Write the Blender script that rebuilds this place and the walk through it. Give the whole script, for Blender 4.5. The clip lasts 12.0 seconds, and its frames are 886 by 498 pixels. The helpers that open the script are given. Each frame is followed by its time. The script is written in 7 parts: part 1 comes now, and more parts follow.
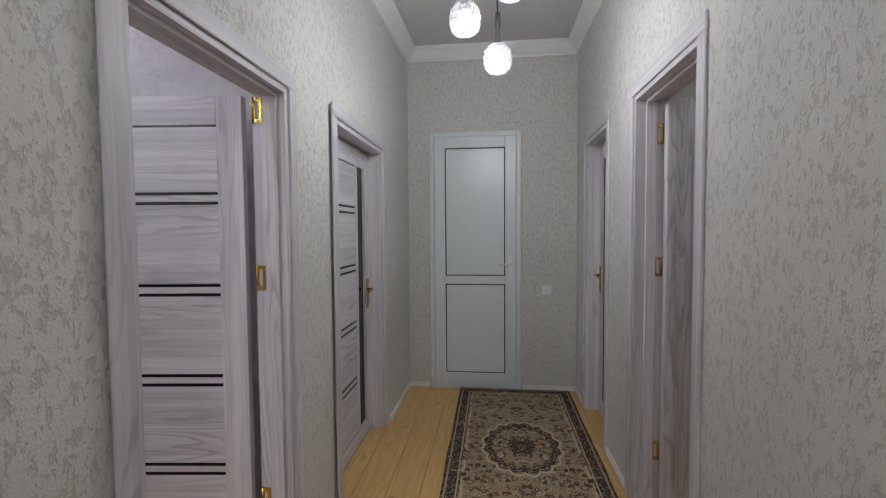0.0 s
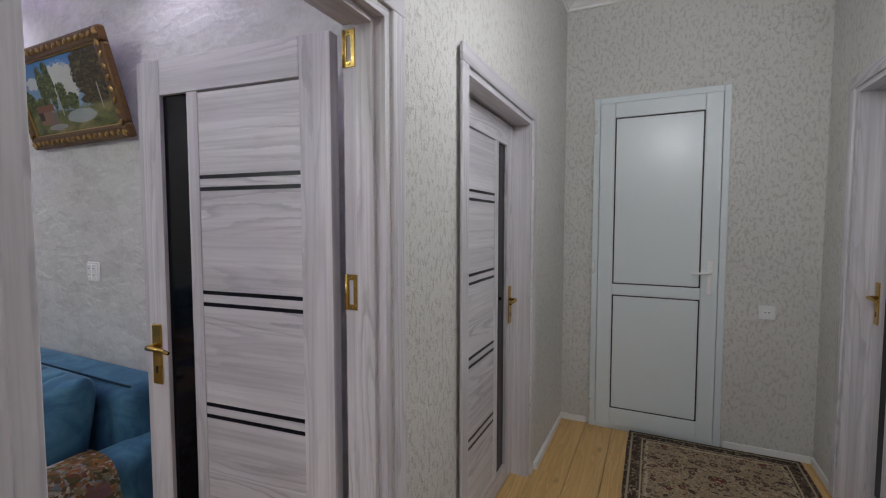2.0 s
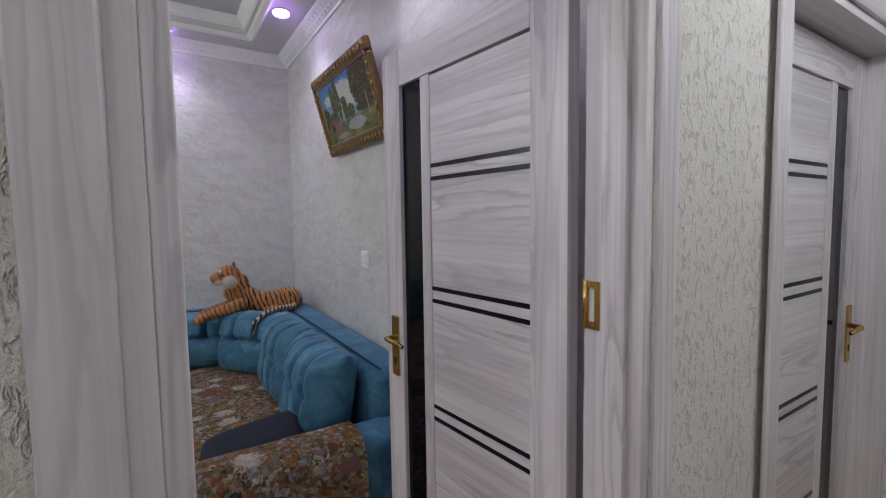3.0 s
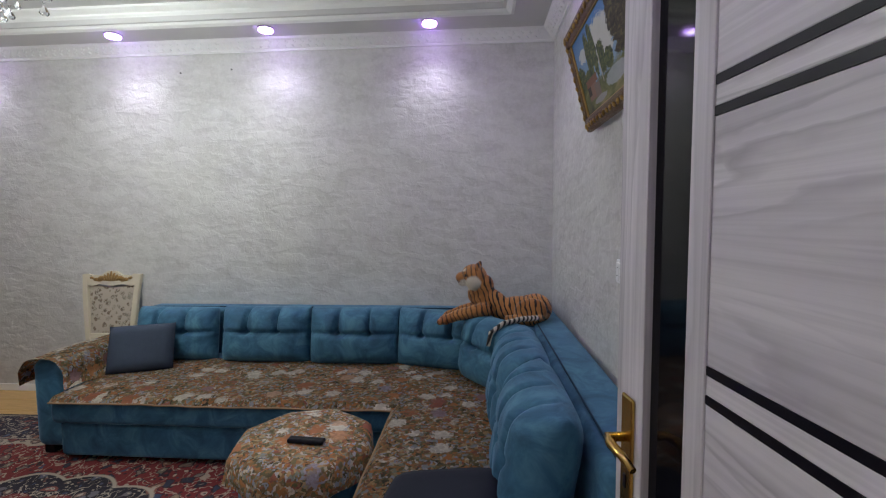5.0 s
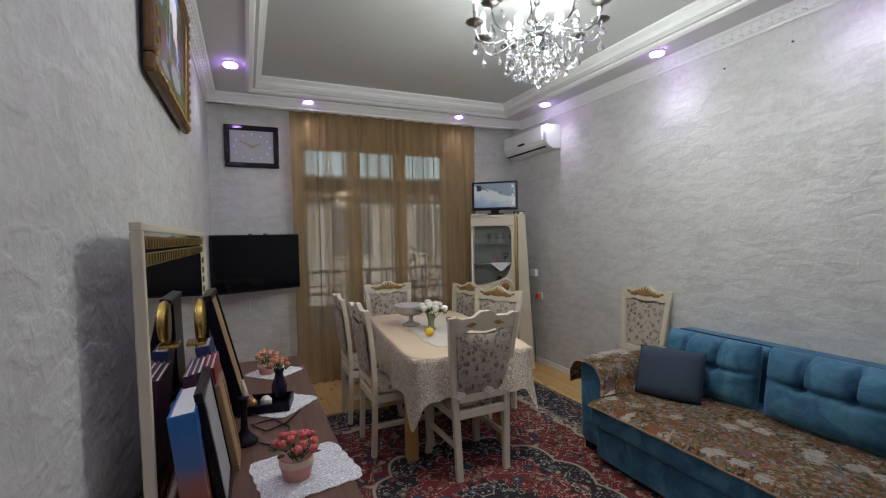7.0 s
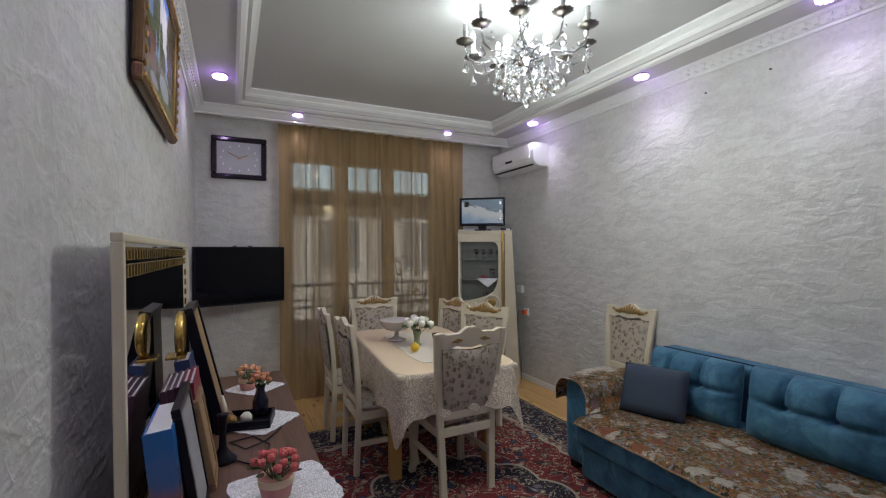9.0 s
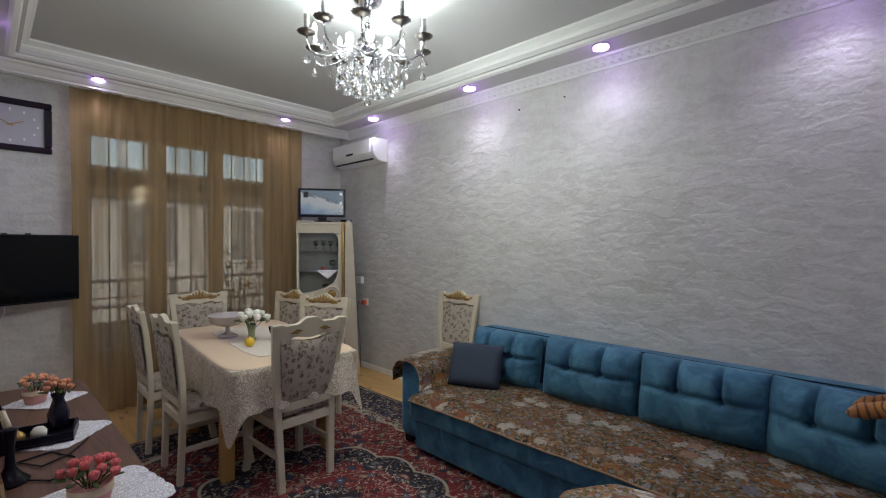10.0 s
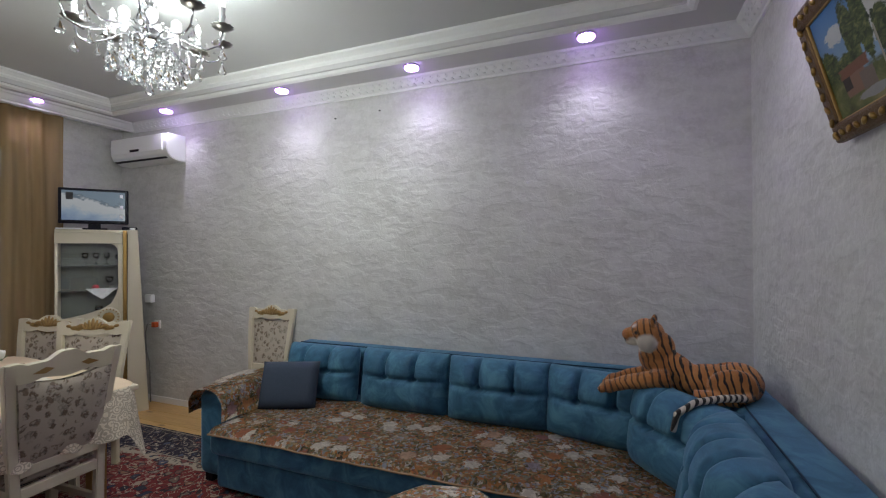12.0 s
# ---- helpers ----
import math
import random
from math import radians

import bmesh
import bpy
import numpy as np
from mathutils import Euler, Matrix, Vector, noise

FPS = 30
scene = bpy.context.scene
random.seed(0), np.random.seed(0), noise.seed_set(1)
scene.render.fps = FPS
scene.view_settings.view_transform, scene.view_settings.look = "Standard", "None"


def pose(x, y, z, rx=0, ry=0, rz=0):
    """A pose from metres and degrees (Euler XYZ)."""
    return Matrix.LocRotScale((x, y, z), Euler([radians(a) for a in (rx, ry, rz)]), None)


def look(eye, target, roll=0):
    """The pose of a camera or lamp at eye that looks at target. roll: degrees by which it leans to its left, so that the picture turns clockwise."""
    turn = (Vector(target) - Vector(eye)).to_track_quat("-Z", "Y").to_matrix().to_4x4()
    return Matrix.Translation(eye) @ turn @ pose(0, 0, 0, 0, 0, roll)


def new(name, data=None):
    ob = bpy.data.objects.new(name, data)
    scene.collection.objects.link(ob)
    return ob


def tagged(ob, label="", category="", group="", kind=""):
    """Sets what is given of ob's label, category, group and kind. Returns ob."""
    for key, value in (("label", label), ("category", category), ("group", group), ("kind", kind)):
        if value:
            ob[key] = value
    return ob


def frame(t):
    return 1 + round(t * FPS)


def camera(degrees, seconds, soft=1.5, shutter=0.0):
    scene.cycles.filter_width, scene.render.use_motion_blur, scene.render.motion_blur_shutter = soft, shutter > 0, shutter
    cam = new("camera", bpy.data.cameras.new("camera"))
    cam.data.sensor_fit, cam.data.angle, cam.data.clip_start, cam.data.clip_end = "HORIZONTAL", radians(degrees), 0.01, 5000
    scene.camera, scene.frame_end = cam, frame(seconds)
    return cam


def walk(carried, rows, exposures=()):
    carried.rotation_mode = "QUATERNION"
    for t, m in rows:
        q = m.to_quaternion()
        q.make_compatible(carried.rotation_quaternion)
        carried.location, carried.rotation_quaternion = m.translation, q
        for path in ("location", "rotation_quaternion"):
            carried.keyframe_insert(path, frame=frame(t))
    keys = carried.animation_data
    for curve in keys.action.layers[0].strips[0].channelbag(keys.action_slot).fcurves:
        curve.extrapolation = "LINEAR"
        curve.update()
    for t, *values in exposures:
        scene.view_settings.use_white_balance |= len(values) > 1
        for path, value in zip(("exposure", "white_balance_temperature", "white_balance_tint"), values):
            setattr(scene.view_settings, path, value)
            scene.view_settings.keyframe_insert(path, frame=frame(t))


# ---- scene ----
cam = camera(90.1, 12.0, soft=1.15)
PATH = [
    (0, (1.518, 1.638, 1.45), (1.294, 3.623, 1.362), -0.4),
    (0.5, (1.537, 1.82, 1.463), (1.183, 3.786, 1.381), -0.4),
    (1, (1.529, 1.982, 1.446), (1.058, 3.924, 1.357), -0.0),
    (1.5, (1.442, 2.183, 1.463), (0.881, 4.1, 1.361), 0.3),
    (2, (1.35, 2.323, 1.453), (0.49, 4.125, 1.338), -0.0),
    (2.5, (1.272, 2.488, 1.459), (-0.043, 3.99, 1.339), -0.7),
    (3, (1.184, 2.585, 1.444), (-0.5, 3.655, 1.304), -0.8),
    (3.5, (0.999, 2.705, 1.442), (-0.833, 3.491, 1.283), -0.2),
    (3.7, (0.917, 2.741, 1.455), (-0.954, 3.429, 1.291), -0.4),
    (5.3, (0.515, 2.995, 1.428), (-1.453, 2.662, 1.301), -0.4),
    (5.5, (0.432, 2.971, 1.433), (-1.513, 2.519, 1.313), -0.5),
    (6, (0.338, 2.851, 1.464), (-1.432, 1.924, 1.369), -1.0),
    (6.5, (0.281, 2.73, 1.467), (-1.022, 1.214, 1.393), -1.1),
    (7, (0.256, 2.69, 1.476), (-0.552, 0.862, 1.417), -1.2),
    (7.2, (0.248, 2.681, 1.485), (-0.445, 0.806, 1.424), -1.1),
    (8.8, (0.242, 2.677, 1.478), (-0.546, 0.838, 1.491), -0.3),
    (9, (0.257, 2.688, 1.477), (-0.606, 0.884, 1.485), -0.3),
    (9.5, (0.325, 2.74, 1.482), (-0.83, 1.107, 1.471), -0.1),
    (10, (0.331, 2.792, 1.47), (-1.109, 1.404, 1.443), 0.2),
    (10.5, (0.344, 2.776, 1.472), (-1.082, 1.374, 1.443), 0.1),
    (11, (0.363, 2.752, 1.471), (-1.034, 1.321, 1.441), 0.1),
    (11.5, (0.276, 2.79, 1.47), (-1.306, 1.567, 1.437), -0.1),
    (12, (0.271, 2.843, 1.484), (-1.586, 2.099, 1.496), -0.3),
]
walk(cam, [(t, look(eye, target, roll)) for t, eye, target, roll in PATH],
     exposures=[(0.0, 0.90), (2.0, 0.98), (3.0, 1.08), (3.5, 1.05), (5.5, 0.82), (7.0, 0.70), (9.0, 0.60), (12.0, 0.60)])

# ---- plan, metres ----
XW, XE, YS, YN = -2.78, 0.565, -2.01, 3.557      # living room walls
SOFFIT, TRAY = 2.80, 2.90                        # living room ceiling band and raised middle
HX0, HX1, HY0, HY1, HZ = 0.72, 2.25, -0.6, 5.63, 3.06   # hall
LILAC = (0.83, 0.785, 1.0)

# ---- light ----
world = bpy.data.worlds.new("sky")
scene.world = world
world.use_nodes = True
wn = world.node_tree.nodes
sky = wn.new("ShaderNodeTexSky")
sky.sky_type = "NISHITA"
sky.sun_disc = False
sky.sun_elevation, sky.sun_rotation = radians(50), radians(11)
world.node_tree.links.new(sky.outputs[0], wn["Background"].inputs[0])
wn["Background"].inputs[1].default_value = 0.11


def lamp(name, kind, energy, color, m, **more):
    data = bpy.data.lights.new(name, kind)
    data.energy, data.color = energy, color
    if "radius" in more:
        data.shadow_soft_size = more["radius"]
    if "cone" in more:
        data.spot_size, data.spot_blend = radians(more["cone"]), more.get("blend", 0.6)
    if "size" in more:
        data.shape, data.size, data.size_y = "RECTANGLE", more["size"][0], more["size"][1]
    if "angle" in more:
        data.angle = radians(more["angle"])
    ob = new(name, data)
    ob.matrix_world = m
    return ob


lamp("sun", "SUN", 1.0, (1.0, 0.97, 0.92), look((4, 20, 25), (0, 0, 0)), angle=12)

DOWNLIGHTS = [(-2.55, 2.66), (-2.55, 1.48), (-2.55, 0.32), (-2.55, -1.02),
              (-0.32, -1.75), (-1.92, -1.75), (0.33, -1.0), (-1.88, 3.31), (-0.4, 3.31), (0.33, 0.32), (0.33, 1.48), (0.33, 2.66)]
for x, y in DOWNLIGHTS:
    lamp("downlight_lamp", "SPOT", 6.5, LILAC, pose(x, y, SOFFIT - 0.045), radius=0.03, cone=124, blend=1.0)
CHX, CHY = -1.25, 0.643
for k in range(4):
    a = radians(45 + 90 * k)
    lamp("chandelier_lamp", "POINT", 2.2, (0.90, 1.0, 0.97), pose(CHX + 0.3 * math.cos(a), CHY + 0.3 * math.sin(a), 2.74), radius=0.05)
# added stand-in for the bulbs' downward light; no bulb hangs this low
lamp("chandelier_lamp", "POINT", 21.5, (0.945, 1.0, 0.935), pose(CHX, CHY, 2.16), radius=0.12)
PENDANTS = [(1.39, 3.76, 2.5), (1.545, 4.0, 2.4), (1.60, 3.70, 2.62)]
for x, y, z in PENDANTS:
    lamp("pendant_lamp", "POINT", 3.6, (0.93, 0.955, 1.0), pose(x, y, z - 0.2), radius=0.07)
# unseen fill behind the start point, added to brighten the hall; no fixture
lamp("hall_lamp", "POINT", 14, (0.93, 0.945, 1.0), pose(1.5, 0.8, 2.7), radius=0.1)
# added source without a fixture, lights the room behind door 4
lamp("side_room_lamp", "POINT", 7, (0.95, 0.97, 1.0), pose(3.5, 3.6, 2.8), radius=0.1)


# ---- materials ----
def shader(name, base=(0.8, 0.8, 0.8), rough=0.5, metal=0.0, **more):
    """A material and its node tree's handles; more: other inputs of the principled shader."""
    m = bpy.data.materials.new(name)
    m.use_nodes = True
    b = m.node_tree.nodes["Principled BSDF"]
    b.inputs["Base Color"].default_value = (*base, 1)
    b.inputs["Roughness"].default_value = rough
    b.inputs["Metallic"].default_value = metal
    for key, value in more.items():
        b.inputs[key.replace("_", " ")].default_value = value
    return m


class Tree:
    """Short hand for building a node tree."""

    def __init__(self, m):
        self.m, self.t = m, m.node_tree
        self.b = self.t.nodes["Principled BSDF"]

    def node(self, kind, **values):
        n = self.t.nodes.new("ShaderNode" + kind)
        for key, value in values.items():
            if key == "props":
                for p, v in value.items():
                    setattr(n, p, v)
            else:
                k = int(key[1:]) if key[0] == "i" and key[1:].isdigit() else key.replace("_", " ")
                if isinstance(value, bpy.types.NodeSocket):
                    self.t.links.new(value, n.inputs[k])
                else:
                    n.inputs[k].default_value = value
        return n

    def coords(self, scale=(1, 1, 1), kind="Object", turn=(0, 0, 0)):
        c = self.node("TexCoord")
        mp = self.node("Mapping", Vector=c.outputs[kind], Scale=scale, Rotation=turn)
        return mp.outputs[0]

    def noise(self, vec, scale, detail=3.0, rough=0.5, distortion=0.0):
        return self.node("TexNoise", Vector=vec, Scale=scale, Detail=detail, Roughness=rough, Distortion=distortion).outputs[0]

    def ramp(self, fac, stops):
        n = self.node("ValToRGB", Fac=fac)
        e = n.color_ramp.elements
        while len(e) < len(stops):
            e.new(0.5)
        for el, (p, c) in zip(e, stops):
            el.position = p
            el.color = (*c, 1) if len(c) == 3 else c
        return n.outputs[0]

    def mix(self, fac, a, b, blend="MIX"):
        n = self.node("MixRGB", props={"blend_type": blend}, Fac=fac)
        for k, v in ((1, a), (2, b)):
            if isinstance(v, bpy.types.NodeSocket):
                self.t.links.new(v, n.inputs[k])
            else:
                n.inputs[k].default_value = (*v, 1)
        return n.outputs[0]

    def math(self, op, a, b=0.0):
        n = self.node("Math", props={"operation": op})
        for k, v in ((0, a), (1, b)):
            if isinstance(v, bpy.types.NodeSocket):
                self.t.links.new(v, n.inputs[k])
            else:
                n.inputs[k].default_value = v
        return n.outputs[0]

    def color(self, sock):
        self.t.links.new(sock, self.b.inputs["Base Color"])

    def rough(self, sock):
        self.t.links.new(sock, self.b.inputs["Roughness"])

    def bump(self, sock, strength=0.3, distance=0.01):
        n = self.node("Bump", Height=sock, Strength=strength, Distance=distance)
        self.t.links.new(n.outputs[0], self.b.inputs["Normal"])


def room_wallpaper():
    """Pearl paper embossed with short trowel strokes that lie roughly level."""
    m = shader("pearl_wallpaper", rough=0.45)
    t = Tree(m)
    big = t.noise(t.coords((1, 1, 1.7)), 3.4, 2, 0.5, 0.3)
    dab = t.noise(t.coords((1, 1, 2.3), turn=(0.10, 0.08, 0.0)), 7.4, 2, 0.4, 0.3)
    stroke = t.ramp(dab, [(0.40, (0, 0, 0)), (0.47, (0.25, 0.25, 0.25)), (0.54, (0.85, 0.85, 0.85)), (0.64, (1, 1, 1))])
    fine = t.noise(t.coords((1, 1, 1.3), turn=(0.3, 0.2, 0.2)), 46, 3, 0.6, 0.6)
    crust = t.ramp(t.noise(t.coords((1, 1, 0.75), turn=(0.5, 0.2, 0.6)), 24, 4, 0.6, 1.0), [(0.42, (0, 0, 0)), (0.60, (1, 1, 1))])
    c = t.mix(t.ramp(big, [(0.35, (0, 0, 0)), (0.65, (1, 1, 1))]), (0.52, 0.512, 0.50), (0.60, 0.592, 0.58))
    c = t.mix(t.math("MULTIPLY", stroke, 0.26), c, (0.74, 0.735, 0.72))
    c = t.mix(t.math("MULTIPLY", crust, 0.16), c, (0.80, 0.795, 0.785))
    t.color(t.mix(t.ramp(fine, [(0.46, (0, 0, 0)), (0.68, (0.25, 0.25, 0.25))]), c, (0.80, 0.795, 0.79)))
    t.rough(t.ramp(crust, [(0.0, (0.56, 0.56, 0.56)), (1.0, (0.36, 0.36, 0.36))]))
    h = t.math("ADD", t.math("MULTIPLY", stroke, 1.1), t.math("MULTIPLY", fine, 0.25))
    t.bump(t.math("ADD", h, t.math("MULTIPLY", crust, 0.40)), 0.22, 0.010)
    t.b.inputs["Specular IOR Level"].default_value = 0.55
    return m


def hall_wallpaper():
    m = shader("flecked_wallpaper", rough=0.6)
    t = Tree(m)
    v = t.coords((1, 1, 0.55))
    fleck = t.noise(v, 62, 3, 0.65, 0.4)
    grain = t.noise(t.coords(), 160, 2, 0.6)
    mask = t.ramp(fleck, [(0.53, (0, 0, 0)), (0.60, (1, 1, 1))])
    base = t.mix(t.noise(t.coords(), 3, 2), (0.62, 0.61, 0.585), (0.70, 0.69, 0.665))
    c = t.mix(t.math('MULTIPLY', mask, 0.62), base, (0.44, 0.42, 0.385))
    t.color(t.mix(t.math("MULTIPLY", grain, 0.25), c, (0.85, 0.84, 0.80)))
    glint = t.ramp(t.node("TexVoronoi", Vector=t.coords(), Scale=55).outputs[0], [(0.03, (0.15, 0.15, 0.15)), (0.06, (0.65, 0.65, 0.65))])
    t.rough(glint)
    t.bump(t.math("ADD", t.math("MULTIPLY", mask, -0.8), grain), 0.7, 0.005)
    return m


def wood_film(name, along, a=(0.74, 0.715, 0.745), b=(0.35, 0.33, 0.365)):
    """Pale grey ash foil: fine streaks along one axis with clustered growth rings that arch now and then."""
    m = shader(name, rough=0.42)
    t = Tree(m)
    info = t.node("ObjectInfo")
    scl = t.node("VectorMath", props={"operation": "SCALE"}, i0=(37.0, 19.0, 53.0))
    t.t.links.new(info.outputs["Random"], scl.inputs["Scale"])

    def moved(long, wide):
        v = t.coords({"x": (long, wide, wide), "y": (wide, long, wide), "z": (wide, wide, long)}[along])
        return t.node("VectorMath", props={"operation": "ADD"}, i0=v, i1=scl.outputs[0]).outputs[0]
    rings = t.noise(moved(0.45, 5.5), 1.5, 2, 0.4, 0.25)
    jag = t.noise(moved(9.0, 26.0), 1.6, 2, 0.6)
    saw = t.math("FRACT", t.math("ADD", t.math("MULTIPLY", rings, 15.0), t.math("MULTIPLY", jag, 0.55)))
    line = t.ramp(saw, [(0.0, (0.0, 0.0, 0.0)), (0.55, (0.12, 0.12, 0.12)), (0.86, (1, 1, 1)), (0.96, (0.5, 0.5, 0.5)), (1.0, (0, 0, 0))])
    where = t.ramp(t.noise(moved(0.5, 3.6), 1.4, 2, 0.5), [(0.45, (0.10, 0.10, 0.10)), (0.62, (0.85, 0.85, 0.85))])
    streak = t.noise(moved(0.8, 60.0), 1.6, 3, 0.6)
    broad = t.noise(moved(0.4, 9.0), 1.2, 3, 0.55)
    c = t.mix(t.ramp(broad, [(0.40, (0, 0, 0)), (0.68, (0.50, 0.50, 0.50))]), a, b)
    c = t.mix(t.ramp(streak, [(0.42, (0, 0, 0)), (0.72, (0.45, 0.45, 0.45))]), c, b)
    c = t.mix(t.math("MULTIPLY", t.math("MULTIPLY", line, where), 0.72), c, (0.30, 0.285, 0.32))
    t.color(c)
    t.bump(t.math("ADD", streak, t.math("MULTIPLY", line, 0.5)), 0.10, 0.002)
    return m


def plank_wood():
    m = shader("pine_boards", rough=0.32)
    t = Tree(m)
    info = t.node("ObjectInfo")
    v = t.coords((14, 0.7, 14))
    shift = t.node("VectorMath", props={"operation": "ADD"}, i0=v)
    scl = t.node("VectorMath", props={"operation": "SCALE"}, i0=(11.0, 29.0, 3.0))
    t.t.links.new(info.outputs["Random"], scl.inputs["Scale"])
    t.t.links.new(scl.outputs[0], shift.inputs[1])
    n1 = t.noise(shift.outputs[0], 1.3, 4, 0.55, 0.8)
    lines = t.math("FRACT", t.math("MULTIPLY", n1, 6.0))
    tone = t.ramp(info.outputs["Random"], [(0.0, (0.68, 0.43, 0.16)), (0.5, (0.76, 0.51, 0.21)), (1.0, (0.64, 0.39, 0.14))])
    c = t.mix(t.math("MULTIPLY", lines, 0.48), tone, (0.42, 0.22, 0.06))
    knots = t.node("TexVoronoi", Vector=t.coords((8.0, 3.2, 1)), Scale=1.0, Randomness=1.0)
    c = t.mix(t.ramp(knots.outputs[0], [(0.06, (1, 1, 1)), (0.10, (0.55, 0.55, 0.55)), (0.19, (0, 0, 0))]), c, (0.19, 0.085, 0.03))
    t.color(c)
    t.bump(lines, 0.05, 0.002)
    return m


def mottled(name, a, b, scale=6.0, rough=0.6, bump=0.15, distance=0.004, **more):
    m = shader(name, a, rough, **more)
    t = Tree(m)
    n = t.noise(t.coords(), scale, 4, 0.6, 0.4)
    f = t.noise(t.coords(), scale * 12, 2, 0.6)
    t.color(t.mix(t.math("ADD", t.math("MULTIPLY", n, 0.7), t.math("MULTIPLY", f, 0.3)), a, b))
    t.bump(t.math("ADD", n, t.math("MULTIPLY", f, 0.5)), bump, distance)
    return m


def glow(name, color, strength):
    m = shader(name, color)
    b = m.node_tree.nodes["Principled BSDF"]
    b.inputs["Emission Color"].default_value = (*color, 1)
    b.inputs["Emission Strength"].default_value = strength
    return m


M_ROOM, M_HALL = room_wallpaper(), hall_wallpaper()
W_H, W_V = wood_film("ash_foil_level", "x"), wood_film("ash_foil_upright", "z")
W_Y = wood_film("ash_foil_across", "y")
M_PLANK = plank_wood()
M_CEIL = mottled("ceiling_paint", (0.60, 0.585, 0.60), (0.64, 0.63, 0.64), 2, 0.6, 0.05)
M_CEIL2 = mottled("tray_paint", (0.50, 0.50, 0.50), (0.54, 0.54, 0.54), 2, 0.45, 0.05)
M_PLASTER = mottled("white_moulding", (0.82, 0.82, 0.82), (0.86, 0.86, 0.86), 20, 0.5, 0.08)
M_PVC = mottled("white_pvc", (0.70, 0.76, 0.78), (0.74, 0.80, 0.82), 4, 0.28, 0.02)
M_BLACK = shader("black_strip", (0.006, 0.006, 0.012), 0.3, Specular_IOR_Level=0.2)
M_BGLASS = shader("black_glass", (0.004, 0.004, 0.006), 0.06, Specular_IOR_Level=0.18)
M_BRASS = mottled("brass", (0.55, 0.36, 0.10), (0.64, 0.44, 0.14), 60, 0.25, 0.05, metal=1.0)
M_WHITE = mottled("white_plastic", (0.84, 0.85, 0.86), (0.88, 0.88, 0.89), 10, 0.35, 0.02)
M_DARK = shader("dark_gap", (0.03, 0.028, 0.03), 0.8)
M_GREYPVC = shader("grey_gasket", (0.03, 0.035, 0.035), 0.6)


# ---- building helpers ----
def box(bm, x0, x1, y0, y1, z0, z1, bevel=0.0, segments=2):
    m = Matrix.Translation(((x0 + x1) / 2, (y0 + y1) / 2, (z0 + z1) / 2)) @ Matrix.Diagonal((abs(x1 - x0), abs(y1 - y0), abs(z1 - z0), 1))
    made = bmesh.ops.create_cube(bm, size=1, matrix=m)
    if bevel:
        edges = list({e for v in made["verts"] for e in v.link_edges})
        bmesh.ops.bevel(bm, geom=edges, offset=bevel, segments=segments, affect="EDGES", profile=0.5)
    return made["verts"]


def tube(bm, points, radius, sides=8, closed=False):
    """A round bar through points; radius may be a list."""
    pts = [Vector(p) for p in points]
    n = len(pts)
    rings = []
    for i, p in enumerate(pts):
        r = radius[i] if isinstance(radius, (list, tuple)) else radius
        d = (pts[(i + 1) % n] - pts[i - 1]) if closed else (pts[min(i + 1, n - 1)] - pts[max(i - 1, 0)])
        q = d.to_track_quat("Z", "Y")
        rings.append([bm.verts.new(p + q @ Vector((r * math.cos(2 * math.pi * k / sides), r * math.sin(2 * math.pi * k / sides), 0))) for k in range(sides)])
    for i in range(n if closed else n - 1):
        a, b = rings[i], rings[(i + 1) % n]
        for k in range(sides):
            f = bm.faces.new((a[k], a[(k + 1) % sides], b[(k + 1) % sides], b[k]))
            f.smooth = True
    if not closed:
        bm.faces.new(rings[0][::-1])
        bm.faces.new(rings[-1])


def lathe(bm, profile, sides=24, at=(0, 0, 0)):
    """A turned shape from (radius, height) pairs."""
    rings = []
    for r, z in profile:
        if r < 1e-5:
            rings.append([bm.verts.new((at[0], at[1], at[2] + z))])
        else:
            rings.append([bm.verts.new((at[0] + r * math.cos(2 * math.pi * k / sides), at[1] + r * math.sin(2 * math.pi * k / sides), at[2] + z)) for k in range(sides)])
    for a, b in zip(rings, rings[1:]):
        for k in range(sides):
            j = (k + 1) % sides
            if len(a) == 1 and len(b) == 1:
                continue
            if len(a) == 1:
                f = bm.faces.new((a[0], b[j], b[k]))
            elif len(b) == 1:
                f = bm.faces.new((a[k], a[j], b[0]))
            else:
                f = bm.faces.new((a[k], a[j], b[j], b[k]))
            f.smooth = True


def blob(bm, at, size, turn=(0, 0, 0), u=12, v=8):
    m = pose(*at, *turn) @ Matrix.Diagonal((*size, 1))
    made = bmesh.ops.create_uvsphere(bm, u_segments=u, v_segments=v, radius=1, matrix=m)
    for vert in made["verts"]:
        for f in vert.link_faces:
            f.smooth = True
    return made["verts"]


def prism(bm, outline, depth, m=None):
    """A flat outline (x, z pairs) given depth along y, from 0 to depth."""
    m = m or Matrix.Identity(4)
    front = [bm.verts.new(m @ Vector((x, 0, z))) for x, z in outline]
    back = [bm.verts.new(m @ Vector((x, depth, z))) for x, z in outline]
    bm.faces.new(front)
    bm.faces.new(back[::-1])
    n = len(outline)
    for i in range(n):
        j = (i + 1) % n
        bm.faces.new((front[j], front[i], back[i], back[j]))


